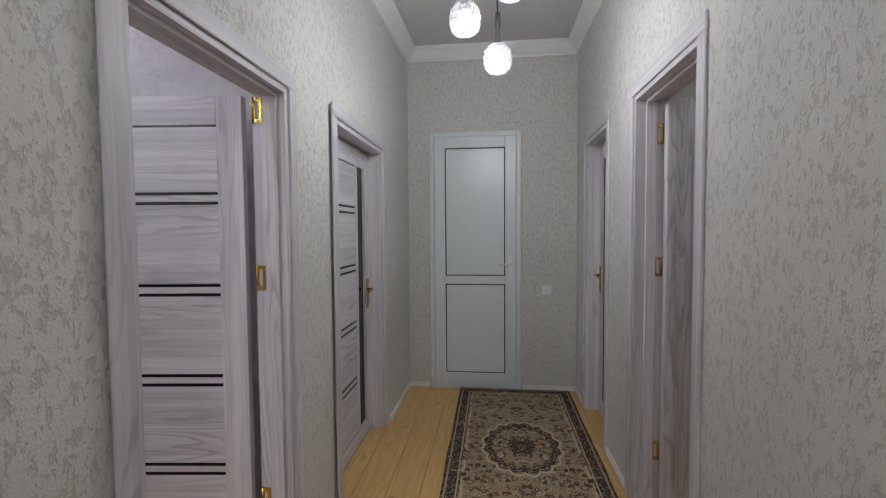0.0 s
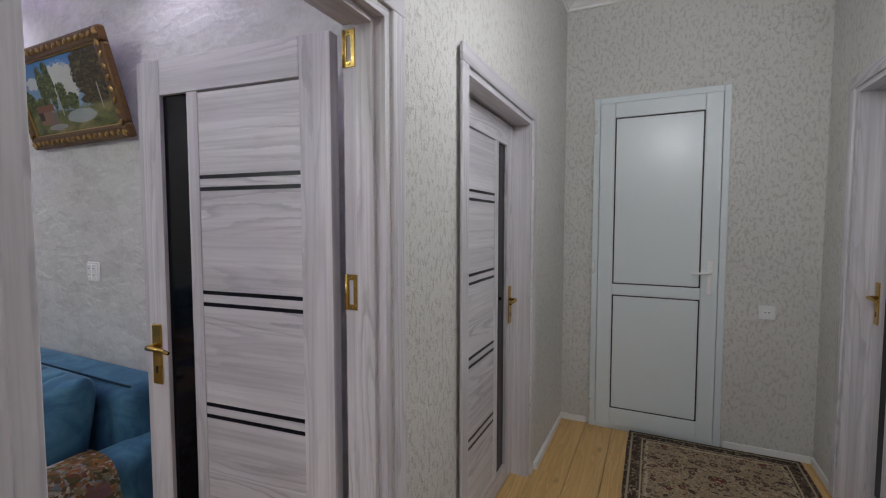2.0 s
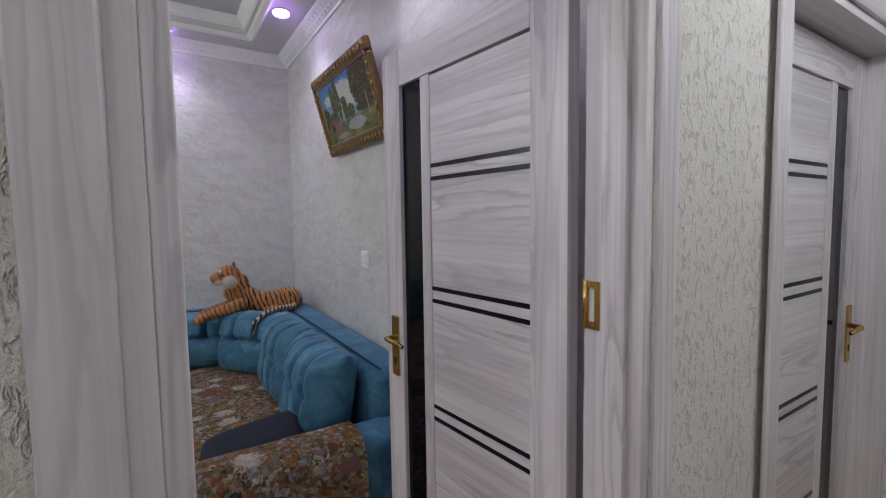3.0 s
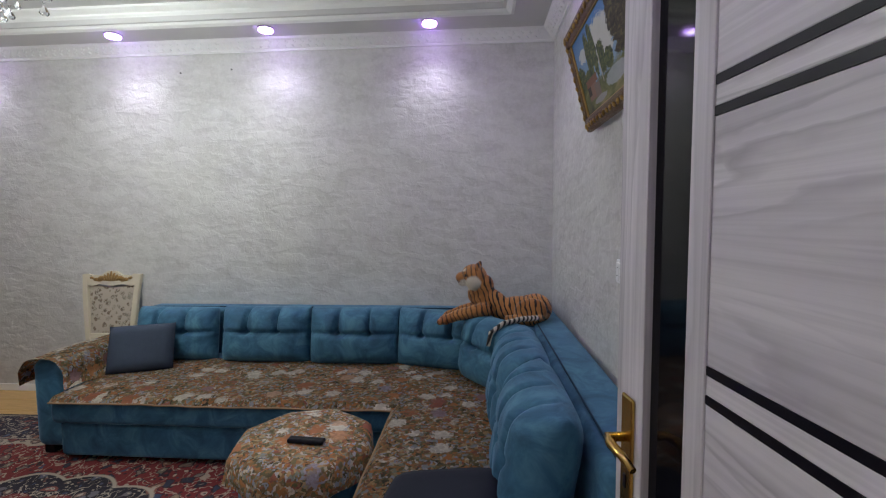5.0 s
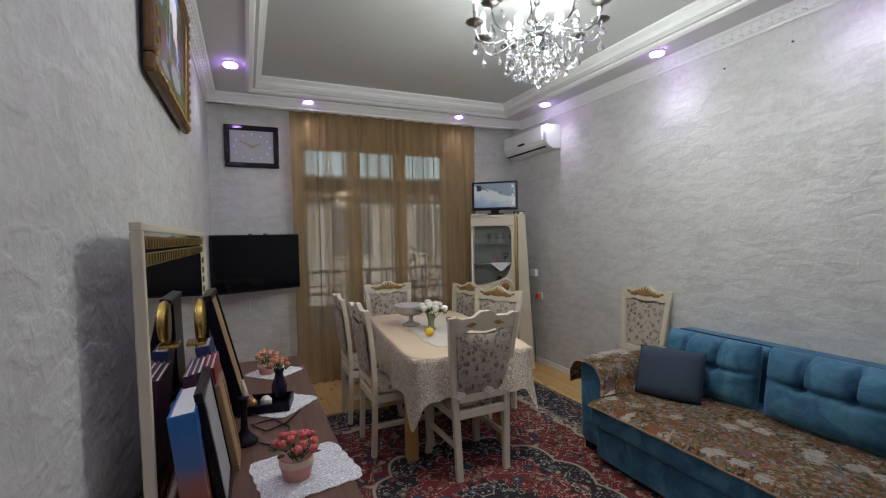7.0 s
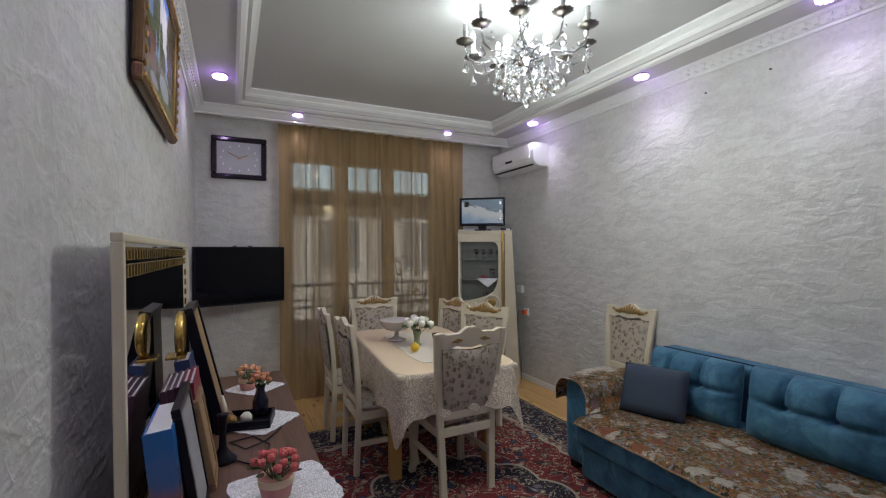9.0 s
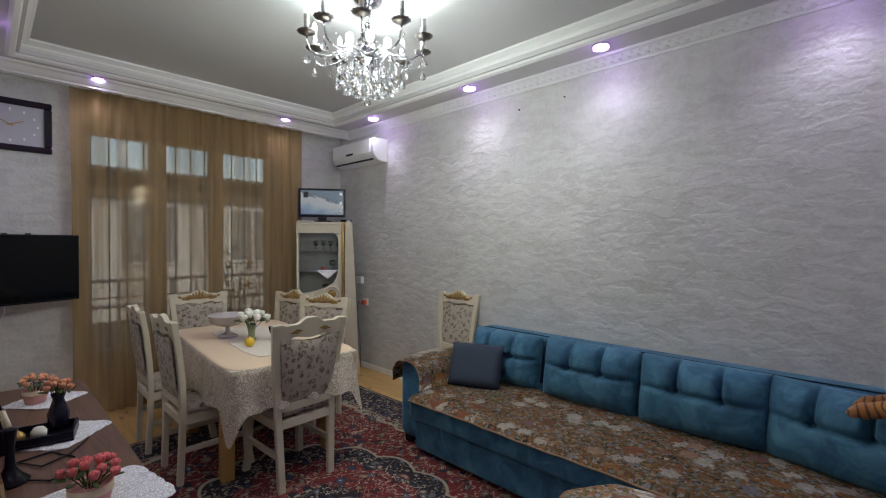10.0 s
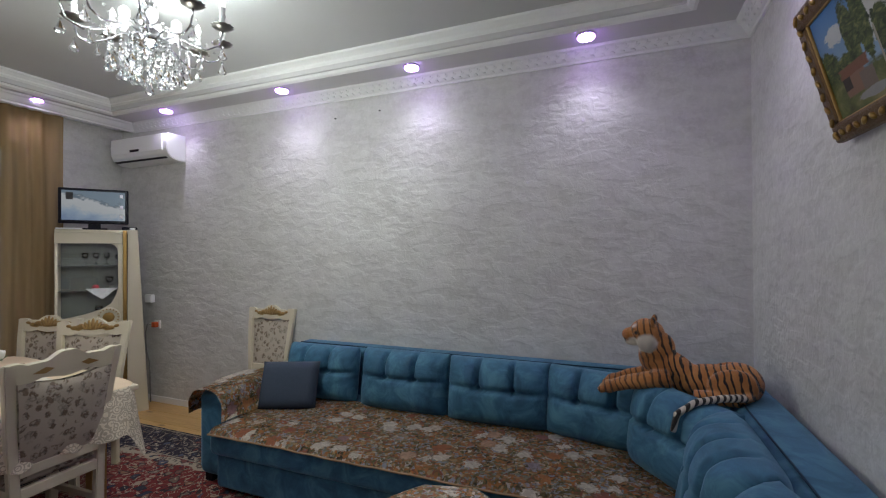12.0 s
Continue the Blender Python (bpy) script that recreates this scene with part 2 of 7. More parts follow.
def cushion_mesh(bm, w, d, h, puff=0.35, nx=14, ny=10, m=None, top=None):
    """A soft pad centred on the origin; top(u, v): extra height of its upper side."""
    m = m or Matrix.Identity(4)
    sides = {}
    for s in (1, -1):
        for i in range(nx + 1):
            for j in range(ny + 1):
                u, v = 2 * i / nx - 1, 2 * j / ny - 1
                edge = max(abs(u), abs(v))
                if s == -1 and (i in (0, nx) or j in (0, ny)):
                    sides[(s, i, j)] = sides[(1, i, j)]
                    continue
                round_ = (1 - abs(u) ** 5) ** 0.5 * (1 - abs(v) ** 5) ** 0.5 if edge < 1 else 0
                z = s * h / 2 * round_
                if s == 1 and top:
                    z += top(u, v) * round_
                pull = 1 - 0.04 * (1 - round_)
                x = w / 2 * u * (pull if abs(v) < 0.99 else 0.97)
                y = d / 2 * v * (pull if abs(u) < 0.99 else 0.97)
                sides[(s, i, j)] = bm.verts.new(m @ Vector((x, y, z)))
    for s in (1, -1):
        for i in range(nx):
            for j in range(ny):
                q = [sides[(s, i, j)], sides[(s, i + 1, j)], sides[(s, i + 1, j + 1)], sides[(s, i, j + 1)]]
                f = bm.faces.new(q if s == 1 else q[::-1])
                f.smooth = True


def mesh_of(name, bm, material):
    bmesh.ops.recalc_face_normals(bm, faces=bm.faces)
    me = bpy.data.meshes.new(name)
    bm.to_mesh(me)
    bm.free()
    if material:
        me.materials.append(material)
    return me


def part(name, bm, material, parent, label=""):
    ob = new(name, mesh_of(name, bm, material))
    ob.parent = parent
    if label:
        ob["label"] = label
    return ob


def boxpart(name, dims, material, parent, bevel=0.0, label=""):
    bm = bmesh.new()
    box(bm, *dims, bevel=bevel)
    return part(name, bm, material, parent, label)


def thing(name, m, label, category, group="", kind=""):
    """An empty at a thing's base, to hold its parts."""
    ob = new(name)
    ob.empty_display_size = 0.1
    ob.matrix_world = m
    return tagged(ob, label, category, group, kind)


def solid(name, bm, material, label="", category="", kind="", group=""):
    return tagged(new(name, mesh_of(name, bm, material)), label, category, group, kind)


# ---- structure ----
def wall(name, axis, at, thick, a0, a1, z0, z1, holes, material, label):
    """A wall in the plane axis = at, thick towards the given side, with openings (a0, a1, z0, z1)."""
    bm = bmesh.new()

    def piece(p, q, r, s):
        if q - p < 1e-4 or s - r < 1e-4:
            return
        lo, hi = min(at, at + thick), max(at, at + thick)
        if axis == "x":
            box(bm, lo, hi, p, q, r, s)
        else:
            box(bm, p, q, lo, hi, r, s)
    cur = a0
    for p, q, r, s in sorted(holes):
        piece(cur, p, z0, z1)
        piece(p, q, z0, r)
        piece(p, q, s, z1)
        cur = q
    piece(cur, a1, z0, z1)
    return solid(name, bm, material, label, "wall", "structure")


D1, D2 = (2.55, 3.355, 2.02), (3.825, 4.775, 2.02)
D3, D4 = (4.60, 5.255, 2.13), (3.33, 4.06, 2.13)
MIDX = (HX0 + XE) / 2
wall("wall_living_west", "x", XW, -0.2, YS - 0.2, YN + 0.2, 0, 3.2, [], M_ROOM, "pearl grey embossed wallpaper wall behind the sofa")
wall("wall_living_north", "y", YN, 0.12, XW, MIDX, 0, 3.2, [], M_ROOM, "pearl grey embossed wallpaper wall with a painting")
wall("wall_living_east", "x", XE, MIDX - XE, YS - 0.2, YN, 0, 3.2, [(D1[0], D1[1], 0, D1[2])], M_ROOM, "pearl grey embossed wallpaper wall beside the door")
WIN = (-1.92, -0.25, 0.45, 2.46)
wall("wall_living_south", "y", YS, -0.2, XW, XE, 0, 3.2, [WIN], M_ROOM, "pearl grey embossed wallpaper wall with a curtained window")
hall_west = wall("wall_hall_west", "x", MIDX, HX0 - MIDX, HY0, HY1, 0, 3.2, [(D1[0], D1[1], 0, D1[2]), (D2[0], D2[1], 0, D2[2])], M_HALL, "cream flecked wallpaper wall of the hall")
for v in hall_west.data.vertices:      # this wall runs slightly askew
    if v.co.x > MIDX + 0.02:
        v.co.x += 0.021 * (v.co.y - 4.0)
wall("wall_hall_east", "x", HX1, 0.16, HY0, HY1, 0, 3.2, [(D3[0], D3[1], 0, D3[2]), (D4[0], D4[1], 0, D4[2])], M_HALL, "cream flecked wallpaper wall of the hall with two doors")
wall("wall_hall_north", "y", HY1, 0.2, MIDX, HX1 + 0.16, 0, 3.2, [], M_HALL, "cream flecked wallpaper end wall of the hall")
wall("wall_hall_south", "y", HY0, -0.2, MIDX, HX1 + 0.16, 0, 3.2, [], M_HALL, "cream flecked wallpaper wall closing the hall")
# plain rooms behind the other doors
wall("wall_back_west", "x", -0.9, -0.1, YN + 0.12, HY1 + 0.2, 0, 3.2, [], M_HALL, "plain wall of the next room")
wall("wall_back_north", "y", HY1, 0.2, -0.9, MIDX, 0, 3.2, [], M_HALL, "plain end wall of the next room")
wall("wall_side_east", "x", 4.6, 0.1, 2.0, HY1 + 0.2, 0, 3.2, [], M_HALL, "plain wall of the side room")
wall("wall_side_south", "y", 2.0, -0.1, HX1 + 0.16, 4.6, 0, 3.2, [], M_HALL, "plain wall of the side room")
wall("wall_side_north", "y", HY1, 0.2, HX1 + 0.16, 4.6, 0, 3.2, [], M_HALL, "plain wall of the side room")

bm = bmesh.new()
box(bm, -3.2, 4.9, -2.4, 6.0, -0.2, -0.022)
floor = solid("floor", bm, M_DARK, "varnished yellow pine board floor", "floor", "structure")

# ceilings
bm = bmesh.new()
TX0, TX1, TY0, TY1 = -2.38, 0.15, -1.52, 3.16
for b in ((XW, TX0, YS, YN), (TX1, XE, YS, YN), (TX0, TX1, YS, TY0), (TX0, TX1, TY1, YN)):
    box(bm, *b, SOFFIT, SOFFIT + 0.25)
solid("ceiling_band", bm, M_CEIL, "pale lilac grey lowered ceiling band with downlights", "ceiling", "structure")
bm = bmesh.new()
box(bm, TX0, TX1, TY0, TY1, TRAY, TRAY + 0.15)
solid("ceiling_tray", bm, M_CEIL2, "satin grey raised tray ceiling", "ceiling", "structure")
bm = bmesh.new()
box(bm, MIDX, HX1, HY0, HY1, HZ, HZ + 0.14)
solid("ceiling_hall", bm, M_CEIL, "pale grey painted hall ceiling", "ceiling", "structure")
bm = bmesh.new()
box(bm, -3.2, 4.9, -2.4, 6.0, 3.2, 3.35)
solid("ceiling_slab", bm, M_CEIL, "plain slab over all rooms", "ceiling", "structure")


def moulding(name, x0, x1, y0, y1, profile, label, skew=(0.0, 0.0)):
    """A mitred frame of moulding round the inside of a rectangle; profile: (inset, z) pairs."""
    bm = bmesh.new()
    rings = []
    for d, z in profile:
        rings.append([bm.verts.new(c) for c in ((x0 + d + skew[0], y0 + d, z), (x1 - d, y0 + d, z), (x1 - d, y1 - d, z), (x0 + d + skew[1], y1 - d, z))])
    for a, b in zip(rings, rings[1:]):
        for k in range(4):
            bm.faces.new((a[k], a[(k + 1) % 4], b[(k + 1) % 4], b[k]))
    ob = solid(name, bm, M_PLASTER, label, "moulding", "structure")
    return ob


def leaf_relief(name, run, parent, label):
    """Raised acanthus-like sprigs along a cornice; run: start, end, inward normal."""
    (ax, ay), (bx, by), (nx, ny), (z, inset) = run
    bm = bmesh.new()
    length = math.hypot(bx - ax, by - ay)
    n = int(length / 0.06)
    ux, uy = (bx - ax) / length, (by - ay) / length
    ang = math.degrees(math.atan2(uy, ux))
    for k in range(n):
        s = (k + 0.5) * length / n
        for d, lift, tilt in ((-0.014, -0.012, 35), (0.014, 0.010, -35), (0.0, 0.024, 75)):
            blob(bm, (ax + ux * (s + d) + nx * (inset + lift * 0.8), ay + uy * (s + d) + ny * (inset + lift * 0.8), z + lift),
                 (0.022, 0.005, 0.008), (0, tilt, ang), 6, 4)
    return part(name, bm, M_PLASTER, parent, label)


CORN = [(0.0, 2.722), (0.012, 2.722), (0.016, 2.737), (0.028, 2.742), (0.045, 2.757), (0.066, 2.778), (0.085, 2.786), (0.092, 2.80)]
PELM = -1.80
c1 = moulding("trim_cornice_living", XW, XE, PELM, YN, CORN, "white plaster cornice with leaf relief round the living room")
leaf_relief("leaf_relief", ((XW, PELM + 0.1), (XW, YN - 0.1), (1, 0), (2.760, 0.048)), c1, "")
leaf_relief("leaf_relief", ((XW + 0.1, YN), (XE - 0.1, YN), (0, -1), (2.760, 0.048)), c1, "")
leaf_relief("leaf_relief", ((XE, PELM + 0.1), (XE, YN - 0.1), (-1, 0), (2.760, 0.048)), c1, "")
bm = bmesh.new()
box(bm, XW, XE, PELM - 0.02, PELM, 2.722, SOFFIT)
part("pelmet_board", bm, M_PLASTER, c1, "white curtain pelmet board")
moulding("trim_tray", TX0, TX1, TY0, TY1,
         [(-0.075, 2.80), (-0.075, 2.785), (-0.055, 2.775), (-0.03, 2.785), (-0.02, 2.80), (-0.012, 2.82), (0.0, 2.835), (0.012, 2.85), (0.012, 2.862), (0.03, 2.875), (0.05, 2.885), (0.05, 2.90)],
         "white stepped moulding round the raised tray ceiling")
CORH = [(0.0, 2.95), (0.014, 2.95), (0.018, 2.965), (0.03, 2.97), (0.05, 2.99), (0.075, 3.025), (0.09, 3.035), (0.092, 3.06)]
c2 = moulding("trim_cornice_hall", HX0, HX1, HY0, HY1, CORH, "white plaster cornice with leaf relief round the hall", (-0.096, 0.034))
leaf_relief("leaf_relief", ((HX0 - 0.042, 2.0), (HX0 + 0.032, HY1 - 0.1), (1, 0), (2.995, 0.05)), c2, "")
leaf_relief("leaf_relief", ((HX1, 2.0), (HX1, HY1 - 0.1), (-1, 0), (2.995, 0.05)), c2, "")


def baseboard(name, runs, h=0.06):
    bm = bmesh.new()
    for r in runs:
        box(bm, *r, 0.0, h, bevel=0.003, segments=1)
    solid(name, bm, M_PLASTER, "low white baseboard along the wall", "baseboard", "structure")


baseboard("baseboard_hall", [(HX0 - 0.10, HX0 - 0.024, HY0, D1[0] - 0.07), (HX0 - 0.01, HX0 + 0.004, D1[1] + 0.07, D2[0] - 0.07), (HX0, HX0 + 0.040, D2[1] + 0.07, HY1),
                             (HX1 - 0.012, HX1, HY0, D4[0] - 0.07), (HX1 - 0.012, HX1, D4[1] + 0.07, D3[0] - 0.07), (HX1 - 0.012, HX1, D3[1] + 0.07, HY1),
                             (HX0 + 0.040, 0.935, HY1 - 0.012, HY1), (1.785, HX1 - 0.012, HY1 - 0.012, HY1)], 0.045)
baseboard("baseboard_living", [(XW, XW + 0.012, YS, YN), (XW + 0.012, XE - 0.012, YN - 0.012, YN), (XE - 0.012, XE, YS, D1[0] - 0.07), (XW + 0.012, XE - 0.012, YS, YS + 0.012)])


def door_frame(name, x0, x1, y0, y1, top, label):
    """Casings on both faces and a lining through a wall that spans x0..x1; opening y0..y1."""
    root = thing(name, pose(0, 0, 0), label, "door frame", kind="structure")
    w, p = 0.063, 0.012
    for xa, xb in ((x0 - p, x0), (x1, x1 + p)):
        boxpart("casing", (xa, xb, y0 - w, y0, 0, top), W_V, root, 0.004)
        boxpart("casing", (xa, xb, y1, y1 + w, 0, top), W_V, root, 0.004)
        boxpart("casing_head", (xa, xb, y0 - w, y1 + w, top, top + w), W_Y, root, 0.004)
    boxpart("jamb", (x0, x1, y0, y0 + 0.025, 0, top - 0.025), W_V, root)
    boxpart("jamb", (x0, x1, y1 - 0.025, y1, 0, top - 0.025), W_V, root)
    boxpart("jamb_head", (x0, x1, y0, y1, top - 0.025, top), W_Y, root)
    return root


def stops(root, x0, x1, y0, y1, top, latch=None):
    """Rebate strips round a lining; latch: x0, x1 and depth of a broader strip on the latch side."""
    la, lb, ld = latch or (x0, x1, 0.04)
    boxpart("door_stop", (la, lb, y0 + 0.025, y0 + ld, 0, top - 0.025), W_V, root, 0.002)
    boxpart("door_stop", (x0, x1, y1 - 0.04, y1 - 0.025, 0, top - 0.025), W_V, root, 0.002)
    boxpart("door_stop", (x0, x1, y0 + ld, y1 - 0.04, top - 0.04, top - 0.025), W_Y, root, 0.002)


f1 = door_frame("door_frame_1", XE, 0.700, *D1, "pale grey ash door frame and casing")
stops(f1, XE + 0.05, HX0 - 0.05, *D1, latch=(XE + 0.002, HX0 - 0.07, 0.053))
f2 = door_frame("door_frame_2", XE, 0.728, *D2, "pale grey ash door frame and casing")
f3 = door_frame("door_frame_3", HX1, HX1 + 0.16, *D3, "pale grey ash door frame and casing")
f4 = door_frame("door_frame_4", HX1, HX1 + 0.16, *D4, "pale grey ash door frame and casing")
stops(f4, HX1 + 0.05, HX1 + 0.10, *D4)


# ---- fabrics and furniture materials ----
def floral(name, ground, colors, scale=14.0, rough=0.9, cover=0.62):
    """Woven flower cloth: clumps of petals in several colours over a ground."""
    m = shader(name, ground, rough)
    t = Tree(m)
    v = t.coords()
    wob = t.node("TexNoise", Vector=v, Scale=scale * 1.3, Detail=3.0)
    warp = t.node("VectorMath", props={"operation": "SCALE"}, i0=wob.outputs[1])
    warp.inputs["Scale"].default_value = 0.9 / scale
    vv = t.node("VectorMath", props={"operation": "ADD"}, i0=v, i1=warp.outputs[0]).outputs[0]
    cells = t.node("TexVoronoi", Vector=vv, Scale=scale)
    small = t.node("TexVoronoi", Vector=vv, Scale=scale * 3.2)
    pick = t.node("SeparateColor", Color=cells.outputs["Color"]).outputs[0]
    pick2 = t.node("SeparateColor", Color=small.outputs["Color"]).outputs[1]
    n = len(colors)
    stops = [(i / n, c) for i, c in enumerate(colors)]
    r1 = t.node("ValToRGB", Fac=t.math("ADD", t.math("MULTIPLY", pick, 0.7), t.math("MULTIPLY", pick2, 0.3)))
    r1.color_ramp.interpolation = "CONSTANT"
    e = r1.color_ramp.elements
    while len(e) < n:
        e.new(0.5)
    for el, (p, c) in zip(e, stops):
        el.position, el.color = p, (*c, 1)
    petal = t.ramp(small.outputs[0], [(0.10, (1, 1, 1)), (0.5, (0.75, 0.75, 0.75)), (0.8, (0.40, 0.40, 0.40))])
    flower = t.mix(1.0, r1.outputs[0], petal, "MULTIPLY")
    inside = t.ramp(cells.outputs[0], [(cover - 0.12, (1, 1, 1)), (cover, (0, 0, 0))])
    weave = t.noise(t.coords(), 420, 1, 0.5)
    c = t.mix(inside, ground, flower)
    t.color(t.mix(t.math("MULTIPLY", weave, 0.3), c, ground))
    t.bump(t.math("ADD", weave, t.math("MULTIPLY", inside, 0.6)), 0.3, 0.003)
    return m


def tapestry():
    """Dense small flower weave with pale blossoms scattered over it."""
    m = shader("tapestry_cloth", rough=0.95)
    t = Tree(m)
    v = t.coords()
    wob = t.node("TexNoise", Vector=v, Scale=34.0, Detail=3.0)
    warp = t.node("VectorMath", props={"operation": "SCALE"}, i0=wob.outputs[1])
    warp.inputs["Scale"].default_value = 0.06
    vv = t.node("VectorMath", props={"operation": "ADD"}, i0=v, i1=warp.outputs[0]).outputs[0]
    small = t.node("TexVoronoi", Vector=vv, Scale=66.0)
    pick = t.node("SeparateColor", Color=small.outputs["Color"])
    big = t.noise(v, 8, 2, 0.5)
    f = t.math("ADD", t.math("MULTIPLY", pick.outputs[0], 0.62), t.math("MULTIPLY", big, 0.38))
    col = t.ramp(f, [(0.16, (0.04, 0.035, 0.02)), (0.28, (0.17, 0.145, 0.065)), (0.38, (0.46, 0.17, 0.05)), (0.46, (0.12, 0.12, 0.05)), (0.53, (0.27, 0.09, 0.055)),
                     (0.60, (0.45, 0.30, 0.14)), (0.66, (0.20, 0.22, 0.16)), (0.73, (0.30, 0.32, 0.38)), (0.80, (0.60, 0.51, 0.37)), (0.88, (0.12, 0.12, 0.055))])
    bloom = t.node("TexVoronoi", Vector=vv, Scale=8.5)
    bp = t.node("SeparateColor", Color=bloom.outputs["Color"])
    petals = t.math("ADD", bloom.outputs[0], t.math("MULTIPLY", pick.outputs[1], 0.16))
    on = t.math("MULTIPLY", t.ramp(petals, [(0.42, (1, 1, 1)), (0.50, (0, 0, 0))]), t.ramp(bp.outputs[0], [(0.34, (0, 0, 0)), (0.38, (1, 1, 1))]))
    kind = t.ramp(bp.outputs[1], [(0.0, (0.80, 0.75, 0.64)), (0.5, (0.70, 0.67, 0.58)), (0.62, (0.54, 0.22, 0.07)), (0.8, (0.36, 0.11, 0.07)), (1.0, (0.33, 0.33, 0.40))])
    kind = t.mix(t.math("MULTIPLY", pick.outputs[2], 0.42), kind, (0.12, 0.08, 0.05))
    col = t.mix(on, col, kind)
    weave = t.noise(v, 420, 1, 0.5)
    t.color(t.mix(t.math("MULTIPLY", weave, 0.08), col, (0.06, 0.04, 0.03)))
    t.bump(t.math("ADD", weave, t.math("MULTIPLY", big, 0.5)), 0.35, 0.003)
    return m


def velvet():
    m = shader("blue_velour", (0.03, 0.13, 0.23), 0.75, Sheen_Weight=0.4, Sheen_Roughness=0.4)
    t = Tree(m)
    n = t.noise(t.coords(), 7, 4, 0.65, 0.8)
    f = t.noise(t.coords(), 300, 2, 0.5)
    c = t.ramp(n, [(0.30, (0.014, 0.074, 0.135)), (0.5, (0.036, 0.135, 0.225)), (0.72, (0.085, 0.245, 0.345))])
    t.color(c)
    t.b.inputs["Sheen Tint"].default_value = (0.35, 0.6, 0.85, 1)
    t.bump(t.math("ADD", f, t.math("MULTIPLY", n, 2.0)), 0.2, 0.003)
    return m


def rug_pattern(name, half, field, dark, cream, border, border_color, medallions=(), extra=(0.05, 0.08, 0.16), motif=13.0, guard=0.05, wave=0.014):
    """A knotted carpet of the given half size: dense outlined flowers and vines, cream guard, dark border, scalloped medallions."""
    m = shader(name, field, 0.95)
    t = Tree(m)
    c = t.coords()
    sep = t.node("SeparateXYZ", Vector=c)
    ax, ay = t.math("ABSOLUTE", sep.outputs[0]), t.math("ABSOLUTE", sep.outputs[1])
    both = t.node("CombineXYZ", X=ax, Y=ay).outputs[0]      # the design is mirrored about both axes
    bend = t.node("TexNoise", Vector=both, Scale=motif * 0.9, Detail=2.0)
    shift = t.node("VectorMath", props={"operation": "SCALE"}, i0=bend.outputs[1])
    shift.inputs["Scale"].default_value = 1.1 / motif
    w = t.node("VectorMath", props={"operation": "ADD"}, i0=both, i1=shift.outputs[0]).outputs[0]
    edge = t.math("MINIMUM", t.math("SUBTRACT", half[0], ax), t.math("SUBTRACT", half[1], ay))
    flowers = t.node("TexVoronoi", Vector=w, Scale=motif)
    tiny = t.node("TexVoronoi", Vector=w, Scale=motif * 2.7)
    pick = t.node("SeparateColor", Color=flowers.outputs["Color"])
    pick2 = t.node("SeparateColor", Color=tiny.outputs["Color"])
    d = t.math("ADD", flowers.outputs[0], t.math("MULTIPLY", tiny.outputs[0], 0.22))
    petal = t.ramp(pick.outputs[1], [(0.0, dark), (0.28, extra), (0.5, (0.30, 0.22, 0.13)), (0.7, (0.20, 0.03, 0.03)), (1.0, (0.16, 0.16, 0.12))])
    heart = t.mix(t.ramp(d, [(0.20, (1, 1, 1)), (0.25, (0, 0, 0))]), petal, cream)
    heart = t.mix(t.ramp(d, [(0.10, (1, 1, 1)), (0.14, (0, 0, 0))]), heart, dark)
    inside = t.ramp(d, [(0.40, (1, 1, 1)), (0.43, (0, 0, 0))])
    rimmed = t.ramp(d, [(0.39, (0, 0, 0)), (0.42, (1, 1, 1)), (0.47, (1, 1, 1)), (0.50, (0, 0, 0))])
    vine = t.math("ABSOLUTE", t.math("SUBTRACT", t.noise(both, motif * 0.9, 2, 0.45, 1.4), 0.5))
    vines = t.ramp(vine, [(0.012, (1, 1, 1)), (0.022, (0, 0, 0))])
    bits = t.ramp(tiny.outputs[0], [(0.30, (1, 1, 1)), (0.36, (0, 0, 0))])
    bitcol = t.ramp(pick2.outputs[0], [(0.0, dark), (0.45, dark), (0.5, extra), (0.62, (0.26, 0.10, 0.05)), (0.74, cream), (1.0, cream)])

    def band(ground):
        a = t.mix(t.math("MULTIPLY", bits, 0.9), ground, bitcol)
        a = t.mix(t.math("MULTIPLY", vines, 0.85), a, cream)
        return t.mix(t.math("MULTIPLY", rimmed, 0.9), t.mix(inside, a, heart), dark)
    col = band(field)
    for px, py, r in medallions:
        dx, dy = t.math("SUBTRACT", sep.outputs[0], px), t.math("MULTIPLY", t.math("SUBTRACT", sep.outputs[1], py), 0.72)
        rad = t.math("SQRT", t.math("ADD", t.math("MULTIPLY", dx, dx), t.math("MULTIPLY", dy, dy)))
        theta = t.math("ARCTAN2", dy, dx)
        lobe = t.math("MULTIPLY", t.math("ABSOLUTE", t.math("SINE", t.math("MULTIPLY", theta, 8.0))), 0.1 * r)
        rr = t.math("SUBTRACT", rad, lobe)
        col = t.mix(t.ramp(rr, [(r, (1, 1, 1)), (r + 0.012, (0, 0, 0))]), col, band(dark))
        col = t.mix(t.ramp(rr, [(r - 0.012, (0, 0, 0)), (r - 0.008, (1, 1, 1)), (r + 0.006, (1, 1, 1)), (r + 0.012, (0, 0, 0))]), col, cream)
        col = t.mix(t.ramp(rr, [(r * 0.70, (1, 1, 1)), (r * 0.70 + 0.012, (0, 0, 0))]), col, band(field))
        col = t.mix(t.ramp(rr, [(r * 0.30, (1, 1, 1)), (r * 0.30 + 0.012, (0, 0, 0))]), col, band(dark))
    wav = t.math("MULTIPLY", t.math("SINE", t.math("MULTIPLY", t.math("ADD", sep.outputs[0], sep.outputs[1]), 26.0)), wave)
    e2 = t.math("ADD", edge, wav)
